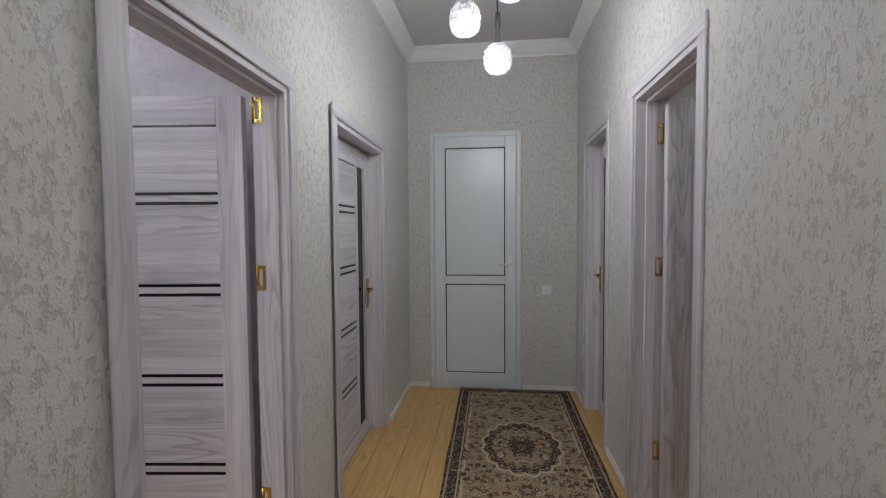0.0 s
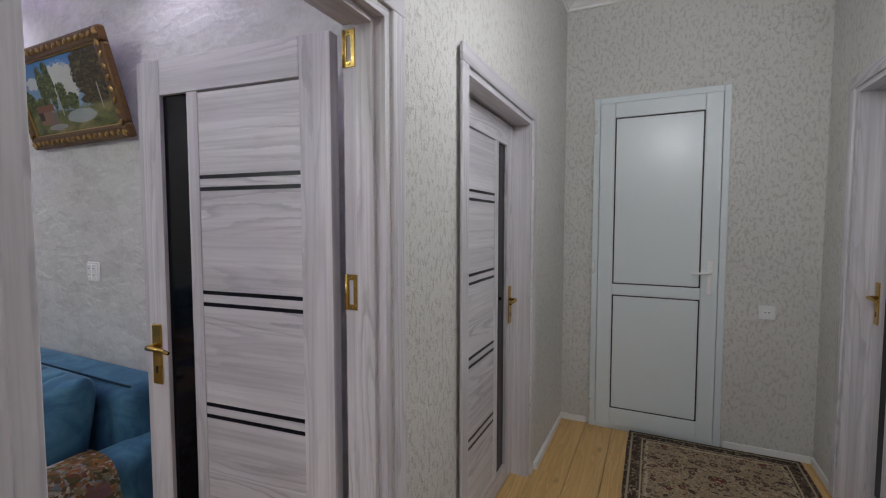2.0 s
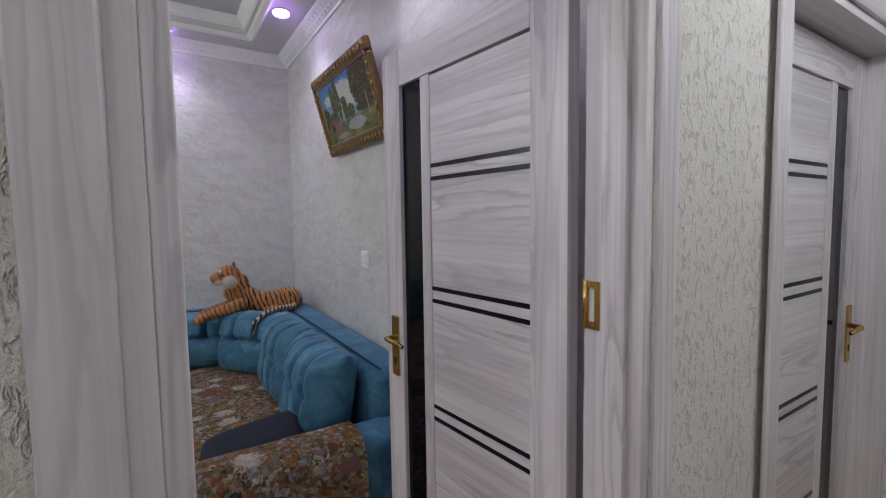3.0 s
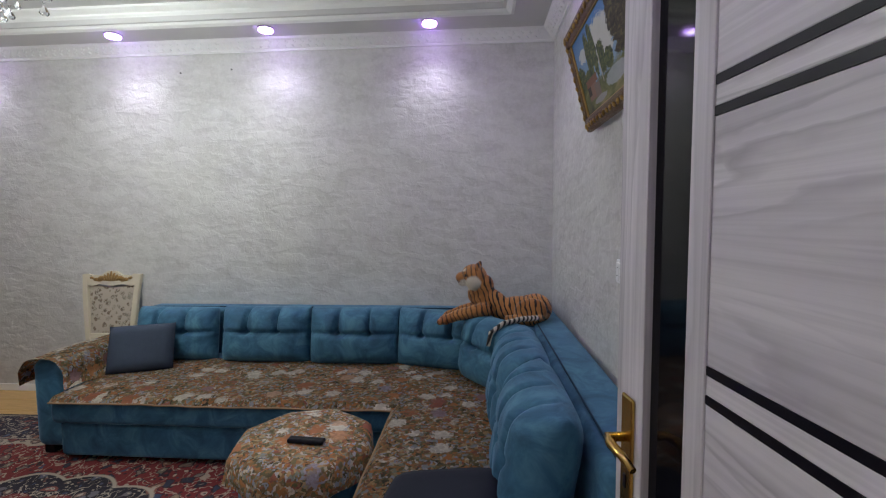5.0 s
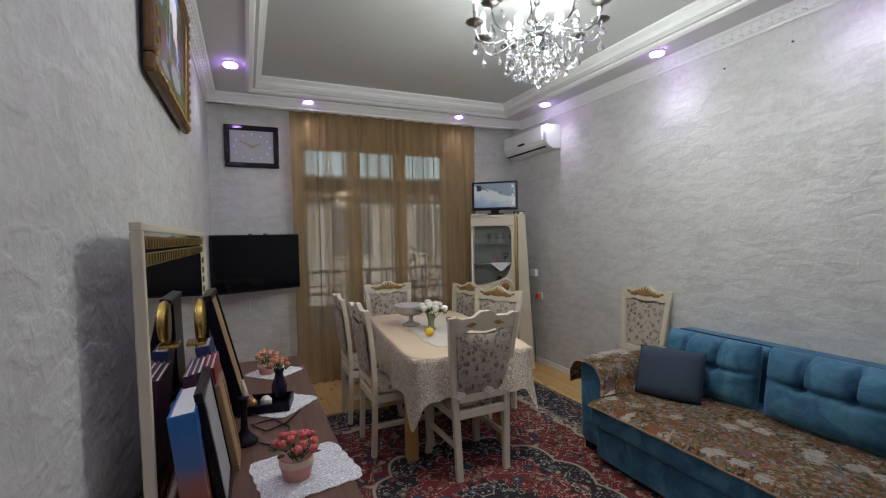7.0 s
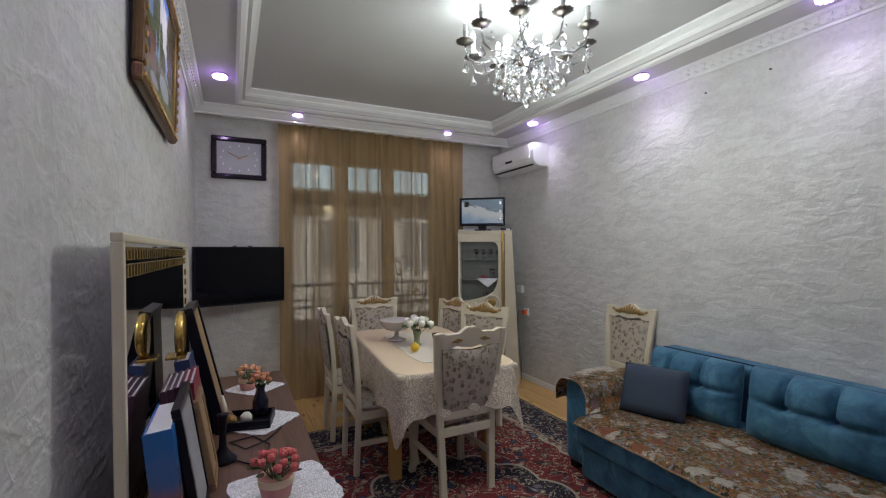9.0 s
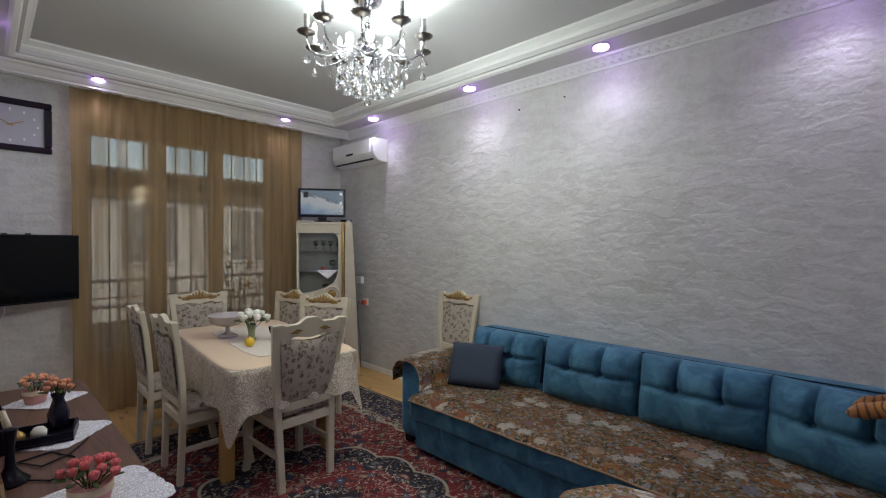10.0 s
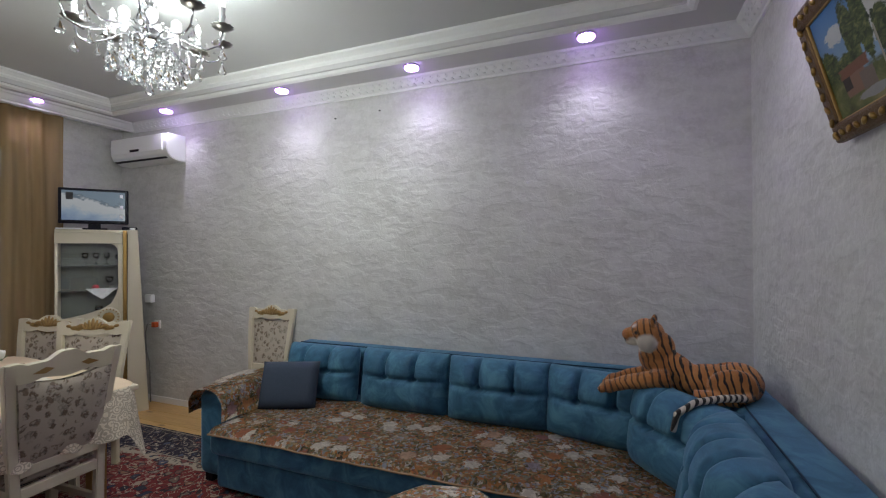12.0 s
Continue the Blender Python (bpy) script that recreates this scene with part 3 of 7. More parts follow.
    rail = t.ramp(e2, [(border - 0.004, (0, 0, 0)), (border, (1, 1, 1)), (border + guard, (1, 1, 1)), (border + guard + 0.006, (0, 0, 0))])
    col = t.mix(rail, col, band(cream))
    col = t.mix(t.ramp(edge, [(border - 0.012, (1, 1, 1)), (border - 0.008, (0, 0, 0))]), col, band(border_color))
    for at in (0.024, border - 0.022):
        col = t.mix(t.ramp(edge, [(at - 0.006, (0, 0, 0)), (at - 0.004, (1, 1, 1)), (at + 0.004, (1, 1, 1)), (at + 0.006, (0, 0, 0))]), col, cream)
    pile = t.noise(c, 500, 1, 0.5)
    col = t.mix(t.math("MULTIPLY", pile, 0.22), col, (0.02, 0.015, 0.015))
    t.color(col)
    t.bump(pile, 0.5, 0.004)
    return m


M_VELVET = velvet()
M_BRONZE = mottled("dull_gilt", (0.24, 0.14, 0.05), (0.46, 0.30, 0.11), 60, 0.5, 0.3, metal=0.35)
M_PIPE = mottled("blue_piping", (0.010, 0.035, 0.065), (0.016, 0.05, 0.09), 30, 0.9, 0.2)
M_NAVY = mottled("navy_cloth", (0.006, 0.009, 0.018), (0.012, 0.016, 0.030), 30, 0.95, 0.3)
M_SLATE = mottled("slate_cloth", (0.030, 0.045, 0.070), (0.045, 0.062, 0.095), 40, 0.9, 0.25)
M_THROW = tapestry()
M_TAN = mottled("tan_wood", (0.28, 0.17, 0.08), (0.36, 0.23, 0.12), 20, 0.5, 0.1)
M_PADFAB = floral("chair_brocade", (0.50, 0.44, 0.36), [(0.16, 0.10, 0.06), (0.50, 0.44, 0.36), (0.22, 0.15, 0.10), (0.50, 0.44, 0.36), (0.50, 0.44, 0.36)], 24, 0.7, 0.50)
M_CREAMW = mottled("cream_enamel", (0.64, 0.58, 0.44), (0.71, 0.65, 0.51), 8, 0.38, 0.04)
M_GOLD = mottled("old_gold", (0.36, 0.22, 0.07), (0.50, 0.33, 0.12), 50, 0.38, 0.25, metal=0.85)
M_WALNUT = None


def walnut():
    m = shader("walnut_laminate", (0.12, 0.06, 0.035), 0.35)
    t = Tree(m)
    n = t.noise(t.coords((10, 0.6, 10)), 2.2, 5, 0.6, 1.0)
    t.color(t.ramp(n, [(0.3, (0.045, 0.022, 0.014)), (0.5, (0.14, 0.075, 0.048)), (0.62, (0.09, 0.045, 0.03)), (0.75, (0.20, 0.115, 0.075))]))
    t.bump(n, 0.05, 0.002)
    return m


def lace(name, ground, scale, holes=True, dark=(0.30, 0.25, 0.18)):
    m = shader(name, ground, 0.85)
    t = Tree(m)
    v = t.coords()
    a = t.node("TexVoronoi", Vector=v, Scale=scale)
    ring = t.math("FRACT", t.math("MULTIPLY", a.outputs[0], 3.2))
    gaps = t.ramp(ring, [(0.16, (1, 1, 1)), (0.26, (0, 0, 0)), (0.72, (0, 0, 0)), (0.80, (1, 1, 1))])
    vine = t.ramp(t.math("ABSOLUTE", t.math("SUBTRACT", t.noise(v, scale * 0.55, 1, 0.3, 1.5), 0.5)), [(0.02, (1, 1, 1)), (0.035, (0, 0, 0))])
    both = t.math("MAXIMUM", gaps, vine)
    mesh = t.noise(v, 500, 1, 0.5)
    t.color(t.mix(t.math("MULTIPLY", both, 0.30), ground, dark))
    if holes:
        t.t.links.new(t.math("SUBTRACT", 1.0, t.math("MULTIPLY", both, 0.25)), t.b.inputs["Alpha"])
    t.bump(t.math("SUBTRACT", mesh, both), 0.3, 0.003)
    return m


M_WALNUT = walnut()
M_LACE = lace("cream_lace", (0.70, 0.62, 0.50), 28)
M_CLOTH = mottled("cream_tablecloth", (0.68, 0.52, 0.35), (0.74, 0.60, 0.43), 5, 0.7, 0.08)
M_RUNNER = lace("white_runner", (0.74, 0.68, 0.58), 18, False, (0.60, 0.52, 0.40))
M_DOILY = lace("white_lace", (0.80, 0.80, 0.82), 55, True, (0.5, 0.5, 0.52))


# ---- doors ----
def lever_handle(parent, x, y, side, z=1.03, turn=1):
    """A brass plate and lever on one face of a leaf; side: -1 or 1 along y."""
    bm = bmesh.new()
    lo, hi = sorted((y, y + side * 0.007))
    box(bm, x - 0.022, x + 0.022, lo, hi, z - 0.125, z + 0.085, bevel=0.004)
    plate = part("handle_plate", bm, M_BRASS, parent, "brass door plate with keyhole")
    bm = bmesh.new()
    yy = y + side * 0.04
    tube(bm, [(x, y, z + 0.01), (x, yy, z + 0.01), (x + turn * 0.03, yy + side * 0.006, z + 0.012), (x + turn * 0.06, yy, z + 0.008), (x + turn * 0.09, yy - side * 0.006, z - 0.002)],
         [0.009, 0.009, 0.009, 0.008, 0.006], 8)
    part("lever", bm, M_BRASS, plate, "curved brass lever")
    bm = bmesh.new()
    box(bm, x - 0.004, x + 0.004, *sorted((y + side * 0.006, y + side * 0.0085)), z - 0.085, z - 0.06)
    part("keyhole", bm, M_BLACK, plate)


def hinge(parent, m):
    """A brass butt hinge with a cut-out leaf and knuckle."""
    bm = bmesh.new()
    for x0, x1, z0, z1 in ((0.0, 0.036, 0.035, 0.05), (0.0, 0.036, -0.05, -0.035), (0.024, 0.036, -0.035, 0.035), (0.0, 0.008, -0.035, 0.035)):
        box(bm, x0, x1, -0.002, 0.002, z0, z1)
    tube(bm, [(0, 0, -0.05), (0, 0, 0.05)], 0.006, 8)
    for z in (-0.042, 0.042):
        blob(bm, (0.018, -0.002, z), (0.004, 0.002, 0.004), (0, 0, 0), 6, 4)
    bm.transform(m)
    part("hinge", bm, M_BRASS, parent, "brass butt hinge")


def leaf(name, m, width, height, label, handles=(1, -1), stile=0.105):
    """A door leaf hinged at its origin, reaching along +x, faces at y = -0.02 and 0.02."""
    root = thing(name, m, label, "door", "interior doors")
    s = width / 0.755
    z0, z1, h = 0.012, height, 0.02
    hs, ls, gl, mu = stile * s, 0.10 * s, 0.115 * s, 0.045 * s
    boxpart("hinge_stile", (0, hs, -h, h, z0, z1), W_V, root, 0.002)
    boxpart("lock_stile", (width - ls, width, -h, h, z0, z1), W_V, root, 0.002)
    boxpart("top_rail", (hs + 0.001, width - ls - 0.001, -h, h, z1 - 0.115, z1), W_H, root, 0.002)
    boxpart("bottom_rail", (hs + 0.001, width - ls - 0.001, -h, h, z0, z0 + 0.10), W_H, root, 0.002)
    gx1 = width - ls
    gx0 = gx1 - gl
    boxpart("glass_strip", (gx0, gx1, -0.006, 0.006, z0 + 0.10, z1 - 0.115), M_BGLASS, root, label="black glass strip")
    boxpart("mullion", (gx0 - mu, gx0, -h + 0.002, h - 0.002, z0 + 0.10, z1 - 0.115), W_V, root, 0.002)
    k = height / 2.0
    cuts = [z0 + 0.10]
    for z in (0.455, 0.83, 1.205, 1.58):
        cuts += [(z - 0.009) * k, (z + 0.030) * k]
    cuts.append(z1 - 0.115)
    px0, px1 = hs, gx0 - mu
    for a, b in zip(cuts, cuts[1:]):
        boxpart("panel", (px0, px1, -h + 0.005, h - 0.005, a + 0.006, b - 0.006), W_H, root, 0.002)
    for z in cuts[1:-1]:
        boxpart("black_inlay", (px0, px1, -h + 0.0045, h - 0.0045, z - 0.006, z + 0.006), M_BLACK, root)
    for side in handles:
        lever_handle(root, width - 0.055 * s, side * h, side, 1.03 * k, -1)
    return root


ang1 = math.degrees(math.atan2(3.27 - 3.345, -0.226 - 0.535))
d1 = leaf("door_1", pose(0.520, 3.345, 0, 0, 0, ang1), 0.762, 1.99, "open pale grey ash door with black inlays and brass handle")
for z in (0.25, 1.17, 1.84):
    hinge(f1, pose(XE + 0.004, D1[1] - 0.027, z + 0.09))
leaf("door_2", pose(XE + 0.045, D2[0] + 0.03, 0, 0, 0, 90), 0.895, 1.985, "closed pale grey ash door with black glass strip")
leaf("door_3", pose(HX1 + 0.12, D3[0] + 0.028, 0, 0, 0, 90), 0.60, 2.095, "closed pale grey ash door at the hall's end")
leaf("door_4", pose(HX1 + 0.135, D4[1] - 0.065, 0, 0, 0, 4), 0.68, 2.095, "open pale grey ash door with brass hinges", stile=0.165)
for z in (0.28, 1.25, 1.93):
    hinge(f4, pose(HX1 + 0.132, D4[1] - 0.027, z, 0, 0, 180))


def pvc_door():
    root = thing("door_5", pose(0, HY1, 0), "closed white pvc door with two panels", "door")
    x0, x1, top = 0.955, 1.765, 2.315
    w = 0.04
    boxpart("frame_post", (x0, x0 + w, -0.03, 0, 0, top), M_PVC, root, 0.004)
    boxpart("frame_post", (x1 - w, x1, -0.03, 0, 0, top), M_PVC, root, 0.004)
    boxpart("frame_head", (x0 + w, x1 - w, -0.03, 0, top - w, top), M_PVC, root, 0.004)
    boxpart("threshold", (x0 + w, x1 - w, -0.03, 0, 0.0, 0.03), M_PVC, root, 0.004)
    a0, a1, b0, b1 = x0 + w + 0.004, x1 - w - 0.004, 0.034, top - w - 0.004
    sash = boxpart("sash", (a0, a0 + 0.095, -0.045, -0.004, b0, b1), M_PVC, root, 0.005)
    boxpart("sash", (a1 - 0.095, a1, -0.045, -0.004, b0, b1), M_PVC, root, 0.005)
    i0, i1 = a0 + 0.095, a1 - 0.095
    boxpart("sash_rail", (i0, i1, -0.045, -0.004, b1 - 0.10, b1), M_PVC, root, 0.005)
    boxpart("sash_rail", (i0, i1, -0.045, -0.004, b0, b0 + 0.12), M_PVC, root, 0.005)
    boxpart("sash_rail", (i0, i1, -0.045, -0.004, 0.96, 1.035), M_PVC, root, 0.005)
    for z0, z1 in ((b0 + 0.12, 0.96), (1.035, b1 - 0.10)):
        boxpart("gasket", (i0, i1, -0.034, -0.006, z0, z1), M_GREYPVC, root)
        boxpart("panel", (i0 + 0.009, i1 - 0.009, -0.037, -0.005, z0 + 0.009, z1 - 0.009), M_PVC, root, 0.002)
    bm = bmesh.new()
    box(bm, a1 - 0.06, a1 - 0.03, -0.053, -0.045, 1.0, 1.22, bevel=0.004)
    plate = part("handle_plate", bm, M_WHITE, root, "white handle plate")
    bm = bmesh.new()
    tube(bm, [(a1 - 0.045, -0.05, 1.14), (a1 - 0.045, -0.09, 1.14), (a1 - 0.07, -0.095, 1.138), (a1 - 0.15, -0.09, 1.132)], [0.009, 0.009, 0.009, 0.007], 8)
    part("lever", bm, M_WHITE, plate)
    for z in (0.15, 1.15, 2.12):
        bm = bmesh.new()
        tube(bm, [(x0 + 0.012, -0.04, z - 0.045), (x0 + 0.012, -0.04, z + 0.045)], 0.010, 10)
        part("hinge", bm, M_WHITE, root)
    return root


pvc_door()


# ---- wall plates ----
def wall_plate(name, m, label, category, kind):
    root = thing(name, m, label, category)
    if kind == "socket":
        boxpart("frame", (-0.043, 0.043, -0.011, 0, -0.043, 0.043), M_WHITE, root, 0.004)
        boxpart("insert", (-0.03, 0.03, -0.014, -0.006, -0.03, 0.03), M_WHITE, root, 0.004)
        for x in (-0.0095, 0.0095):
            bm = bmesh.new()
            box(bm, x - 0.003, x + 0.003, -0.0148, -0.012, -0.003, 0.003)
            part("pin_hole", bm, M_BLACK, root)
    else:
        boxpart("frame", (-0.048, 0.048, -0.012, 0, -0.048, 0.048), M_WHITE, root, 0.004)
        for x in (-0.02, 0.02):
            boxpart("rocker", (x - 0.0185, x + 0.0185, -0.017, -0.008, -0.037, 0.037), M_WHITE, root, 0.003)
            for z in (-0.016, 0.016):
                boxpart("mark", (x - 0.005, x + 0.005, -0.0178, -0.0165, z - 0.0015, z + 0.0015), M_GREYPVC, root)
    return root


wall_plate("wall_socket", pose(1.99, HY1, 0.905), "white plastic wall socket in the hall", "socket", "socket")
wall_plate("light_switch", pose(-1.16, YN, 1.215), "white double light switch on the wall", "switch", "switch")


# ---- carpets ----
def carpet(name, x0, x1, y0, y1, material, label, thick=0.012):
    """A slightly uneven sheet lying on the floor."""
    bm = bmesh.new()
    nx, ny = max(8, int((x1 - x0) / 0.12)), max(8, int((y1 - y0) / 0.12))
    w, d = x1 - x0, y1 - y0
    rows = []
    for j in range(ny + 1):
        rows.append([])
        for i in range(nx + 1):
            u, v = i / nx, j / ny
            e = 0.006 * noise.noise((u * 9, v * 17, 3)) if 0 < i < nx and 0 < j < ny else 0.0
            side = 0.008 * noise.noise((v * 11 + u, 1.7, 4)) if i in (0, nx) else 0
            rows[-1].append(bm.verts.new((w * (u - 0.5) + side, d * (v - 0.5), thick + max(0, e))))
    for j in range(ny):
        for i in range(nx):
            bm.faces.new((rows[j][i], rows[j][i + 1], rows[j + 1][i + 1], rows[j + 1][i])).smooth = True
    rim = [e for e in bm.edges if e.is_boundary]
    made = bmesh.ops.extrude_edge_only(bm, edges=rim)
    for v in made["geom"]:
        if isinstance(v, bmesh.types.BMVert):
            v.co.z = 0.001
    ob = solid(name, bm, material, label, "carpet")
    ob.location = ((x0 + x1) / 2, (y0 + y1) / 2, 0)
    return ob


M_RUG = rug_pattern("red_carpet", (1.375, 1.75), (0.18, 0.018, 0.018), (0.012, 0.010, 0.018), (0.44, 0.38, 0.29), 0.36, (0.022, 0.018, 0.035), ((0.0, 0.0, 0.62),), motif=11.0)
M_RUNNERRUG = rug_pattern("brown_runner", (0.48, 1.8), (0.34, 0.25, 0.15), (0.050, 0.026, 0.016), (0.56, 0.45, 0.30), 0.11, (0.060, 0.036, 0.022), ((0.0, -0.5, 0.24), (0.0, 0.75, 0.24)), (0.13, 0.065, 0.04), 20.0, 0.012, 0.0)
carpet("living_carpet", -2.32, 0.43, -1.03, 2.47, M_RUG, "red oriental carpet with cream and navy flowers", 0.010)
carpet("hall_runner", 1.225, 2.185, 2.0, 5.6, M_RUNNERRUG, "brown and beige oriental runner on pine boards")


# ---- corner sofa ----
def tufted(bm, w, h, t, m, grooves=(-0.33, 0.33), band=0.1, puff=0.06, ribs=False):
    """A back cushion standing in its local xz plane, facing -y, with stitched channels."""
    nx, nz = 52, 30
    front, back = {}, {}
    for i in range(nx + 1):
        for k in range(nz + 1):
            u, v = 2 * i / nx - 1, 2 * k / nz - 1
            r = (1 - abs(u) ** 6) ** 0.5 * (1 - abs(v) ** 6) ** 0.5 if max(abs(u), abs(v)) < 1 else 0.0
            g = 0.0
            upper = 1 / (1 + math.exp(-(v - band) * 22))
            for q in grooves:
                g += 0.95 * math.exp(-((u - q) / 0.042) ** 2) * (1.0 if ribs else upper)
                g += 0.40 * math.exp(-((u - q) / 0.09) ** 2 - ((v - band) / 0.10) ** 2)
            g += 0.42 * math.exp(-((v - band) / 0.06) ** 2) * (0.15 if ribs else 1.0)
            bulge = t / 2 * r * (1 - 0.62 * min(g, 1.2)) + puff * r * (1 - u ** 4) * (1 - v ** 4) * (1 - 0.8 * min(g, 1.1))
            wob = 0.006 * noise.noise((u * 3 + w * 9, v * 3, h * 7))
            shrink = 0.985 + 0.015 * r
            front[i, k] = bm.verts.new(m @ Vector((w / 2 * u * shrink, -bulge - wob * r, h / 2 * v * shrink)))
            if i in (0, nx) or k in (0, nz):
                back[i, k] = front[i, k]
            else:
                back[i, k] = bm.verts.new(m @ Vector((w / 2 * u * shrink, t / 2 * r * 0.8, h / 2 * v * shrink)))
    for i in range(nx):
        for k in range(nz):
            f = bm.faces.new((front[i, k], front[i + 1, k], front[i + 1, k + 1], front[i, k + 1]))
            g = bm.faces.new((back[i, k], back[i, k + 1], back[i + 1, k + 1], back[i + 1, k]))
            f.smooth = g.smooth = True


def slab(bm, x0, x1, y0, y1, z0, z1, bevel):
    box(bm, x0, x1, y0, y1, z0, z1, bevel=bevel, segments=4)
    for f in bm.faces:
        f.smooth = True


sofa = thing("corner_sofa", pose(-2.2, 1.9, 0), "blue velour corner sofa with tufted back cushions", "sofa")
SOFA = Matrix.Translation((2.2, -1.9, 0))


def sofapart(name, build, material=M_VELVET, label="", parent=None):
    bm = bmesh.new()
    build(bm)
    bm.transform(SOFA)
    return part(name, bm, material, parent or sofa, label)


sofapart("base", lambda bm: slab(bm, -2.72, -1.74, 0.52, 3.5, 0.04, 0.26, 0.03))
sofapart("base", lambda bm: slab(bm, -1.76, -0.52, 2.60, 3.5, 0.04, 0.26, 0.03))
sofapart("seat", lambda bm: slab(bm, -2.66, -1.70, 0.50, 2.60, 0.25, 0.415, 0.04))
sofapart("seat", lambda bm: slab(bm, -2.66, -0.50, 2.545, 3.46, 0.25, 0.415, 0.04))
sofapart("back_frame", lambda bm: slab(bm, -2.765, -2.58, 0.42, 3.1, 0.06, 0.765, 0.035))
sofapart("back_frame", lambda bm: slab(bm, -2.3, -0.50, 3.31, 3.535, 0.06, 0.80, 0.06))
sofapart("corner_frame", lambda bm: slab(bm, -2.765, -2.14, 2.98, 3.54, 0.06, 0.79, 0.06))


def arm_shape(bm, x0, x1, y0, y1):
    slab(bm, x0, x1, y0, y1, 0.05, 0.60, 0.06)


sofapart("arm", lambda bm: arm_shape(bm, -2.74, -1.80, 0.29, 0.52))
sofapart("arm", lambda bm: arm_shape(bm, -0.56, -0.36, 2.54, 3.54))
for x, y in ((-2.66, 0.36), (-1.86, 0.36), (-0.46, 2.62), (-0.46, 3.46), (-1.84, 2.7)):
    sofapart("foot", lambda bm: box(bm, x - 0.03, x + 0.03, y - 0.03, y + 0.03, 0.0, 0.06), M_BLACK)
# piping along the north back
sofapart("piping", lambda bm: tube(bm, [(-0.52, 3.345, 0.803), (-1.4, 3.345, 0.805), (-2.2, 3.345, 0.797)], 0.004, 6), M_PIPE, "dark blue piping")
sofapart("piping", lambda bm: tube(bm, [(-2.605, 0.46, 0.768), (-2.605, 1.7, 0.770), (-2.605, 3.0, 0.768)], 0.004, 6), M_PIPE, "dark blue piping")
# west cushions
for yc, w, x, turn, h in ((0.775, 0.62, -2.47, 90, 0.40), (1.46, 0.66, -2.46, 90, 0.41), (2.12, 0.66, -2.45, 90, 0.41), (2.73, 0.62, -2.38, 76, 0.41)):
    sofapart("back_cushion", lambda bm: tufted(bm, w, h, 0.16, pose(x, yc, 0.415 + h / 2 - 0.02, -9, 0, turn)))
sofapart("back_cushion", lambda bm: tufted(bm, 0.58, 0.43, 0.17, pose(-2.02, 3.10, 0.615, -8, 0, 38)))
for xc, w in ((-1.48, 0.58), (-0.90, 0.60)):
    sofapart("back_cushion", lambda bm: tufted(bm, w, 0.47, 0.20, pose(xc, 3.20, 0.63, -10, 0, 0), (-0.5, 0.0, 0.5), 0.1, 0.06, True))


def throw_sheet(name, x0, x1, y0, y1, z, sides, label, drop=0.06, group="tapestry covers"):
    """A cloth lying on a seat with wavy edges hanging over the named sides."""
    bm = bmesh.new()
    n = 30
    w, d = x1 - x0, y1 - y0
    rows = []
    for j in range(n + 1):
        rows.append([])
        for i in range(n + 1):
            u, v = i / n, j / n
            x, y = x0 + w * u, y0 + d * v
            zz = z + 0.004 + 0.006 * noise.noise((x * 5, y * 5, z))
            hang = 0.0
            for s, a in (("x0", u), ("x1", 1 - u), ("y0", v), ("y1", 1 - v)):
                if s in sides and a < 0.5 / n:
                    hang = drop * (1 + 0.35 * noise.noise((x * 6, y * 6, 2.0)))
                    if s == "x0":
                        x -= 0.012
                    elif s == "x1":
                        x += 0.012
                    elif s == "y0":
                        y -= 0.012
                    else:
                        y += 0.012
            rows[-1].append(bm.verts.new((x, y, zz - hang)))
    for j in range(n):
        for i in range(n):
            bm.faces.new((rows[j][i], rows[j][i + 1], rows[j + 1][i + 1], rows[j + 1][i])).smooth = True
    bmesh.ops.solidify(bm, geom=bm.faces[:], thickness=0.003)
    cover = solid(name, bm, M_THROW, label, "sofa cover", group=group)
    for side in sides:      # stitched pale edge
        pts = []
        for k in range(61):
            f = k / 60
            x, y = (x1 + 0.014, y0 + d * f) if side == "x1" else (x0 + w * f, y0 - 0.014)
            pts.append((x, y, z + 0.004 - drop * (1 + 0.35 * noise.noise((x * 6, y * 6, 2.0)))))
        bm = bmesh.new()
        tube(bm, pts, 0.005, 6)
        part("hem", bm, M_TAN, cover, "tan stitched hem")
    return cover


throw_sheet("seat_cover", -2.42, -1.69, 0.53, 2.56, 0.418, ("x1",), "flowered tapestry cover over the long seat", 0.028)
throw_sheet("seat_cover", -2.44, -0.56, 2.538, 3.12, 0.426, ("y0",), "flowered tapestry cover over the short seat", 0.035)


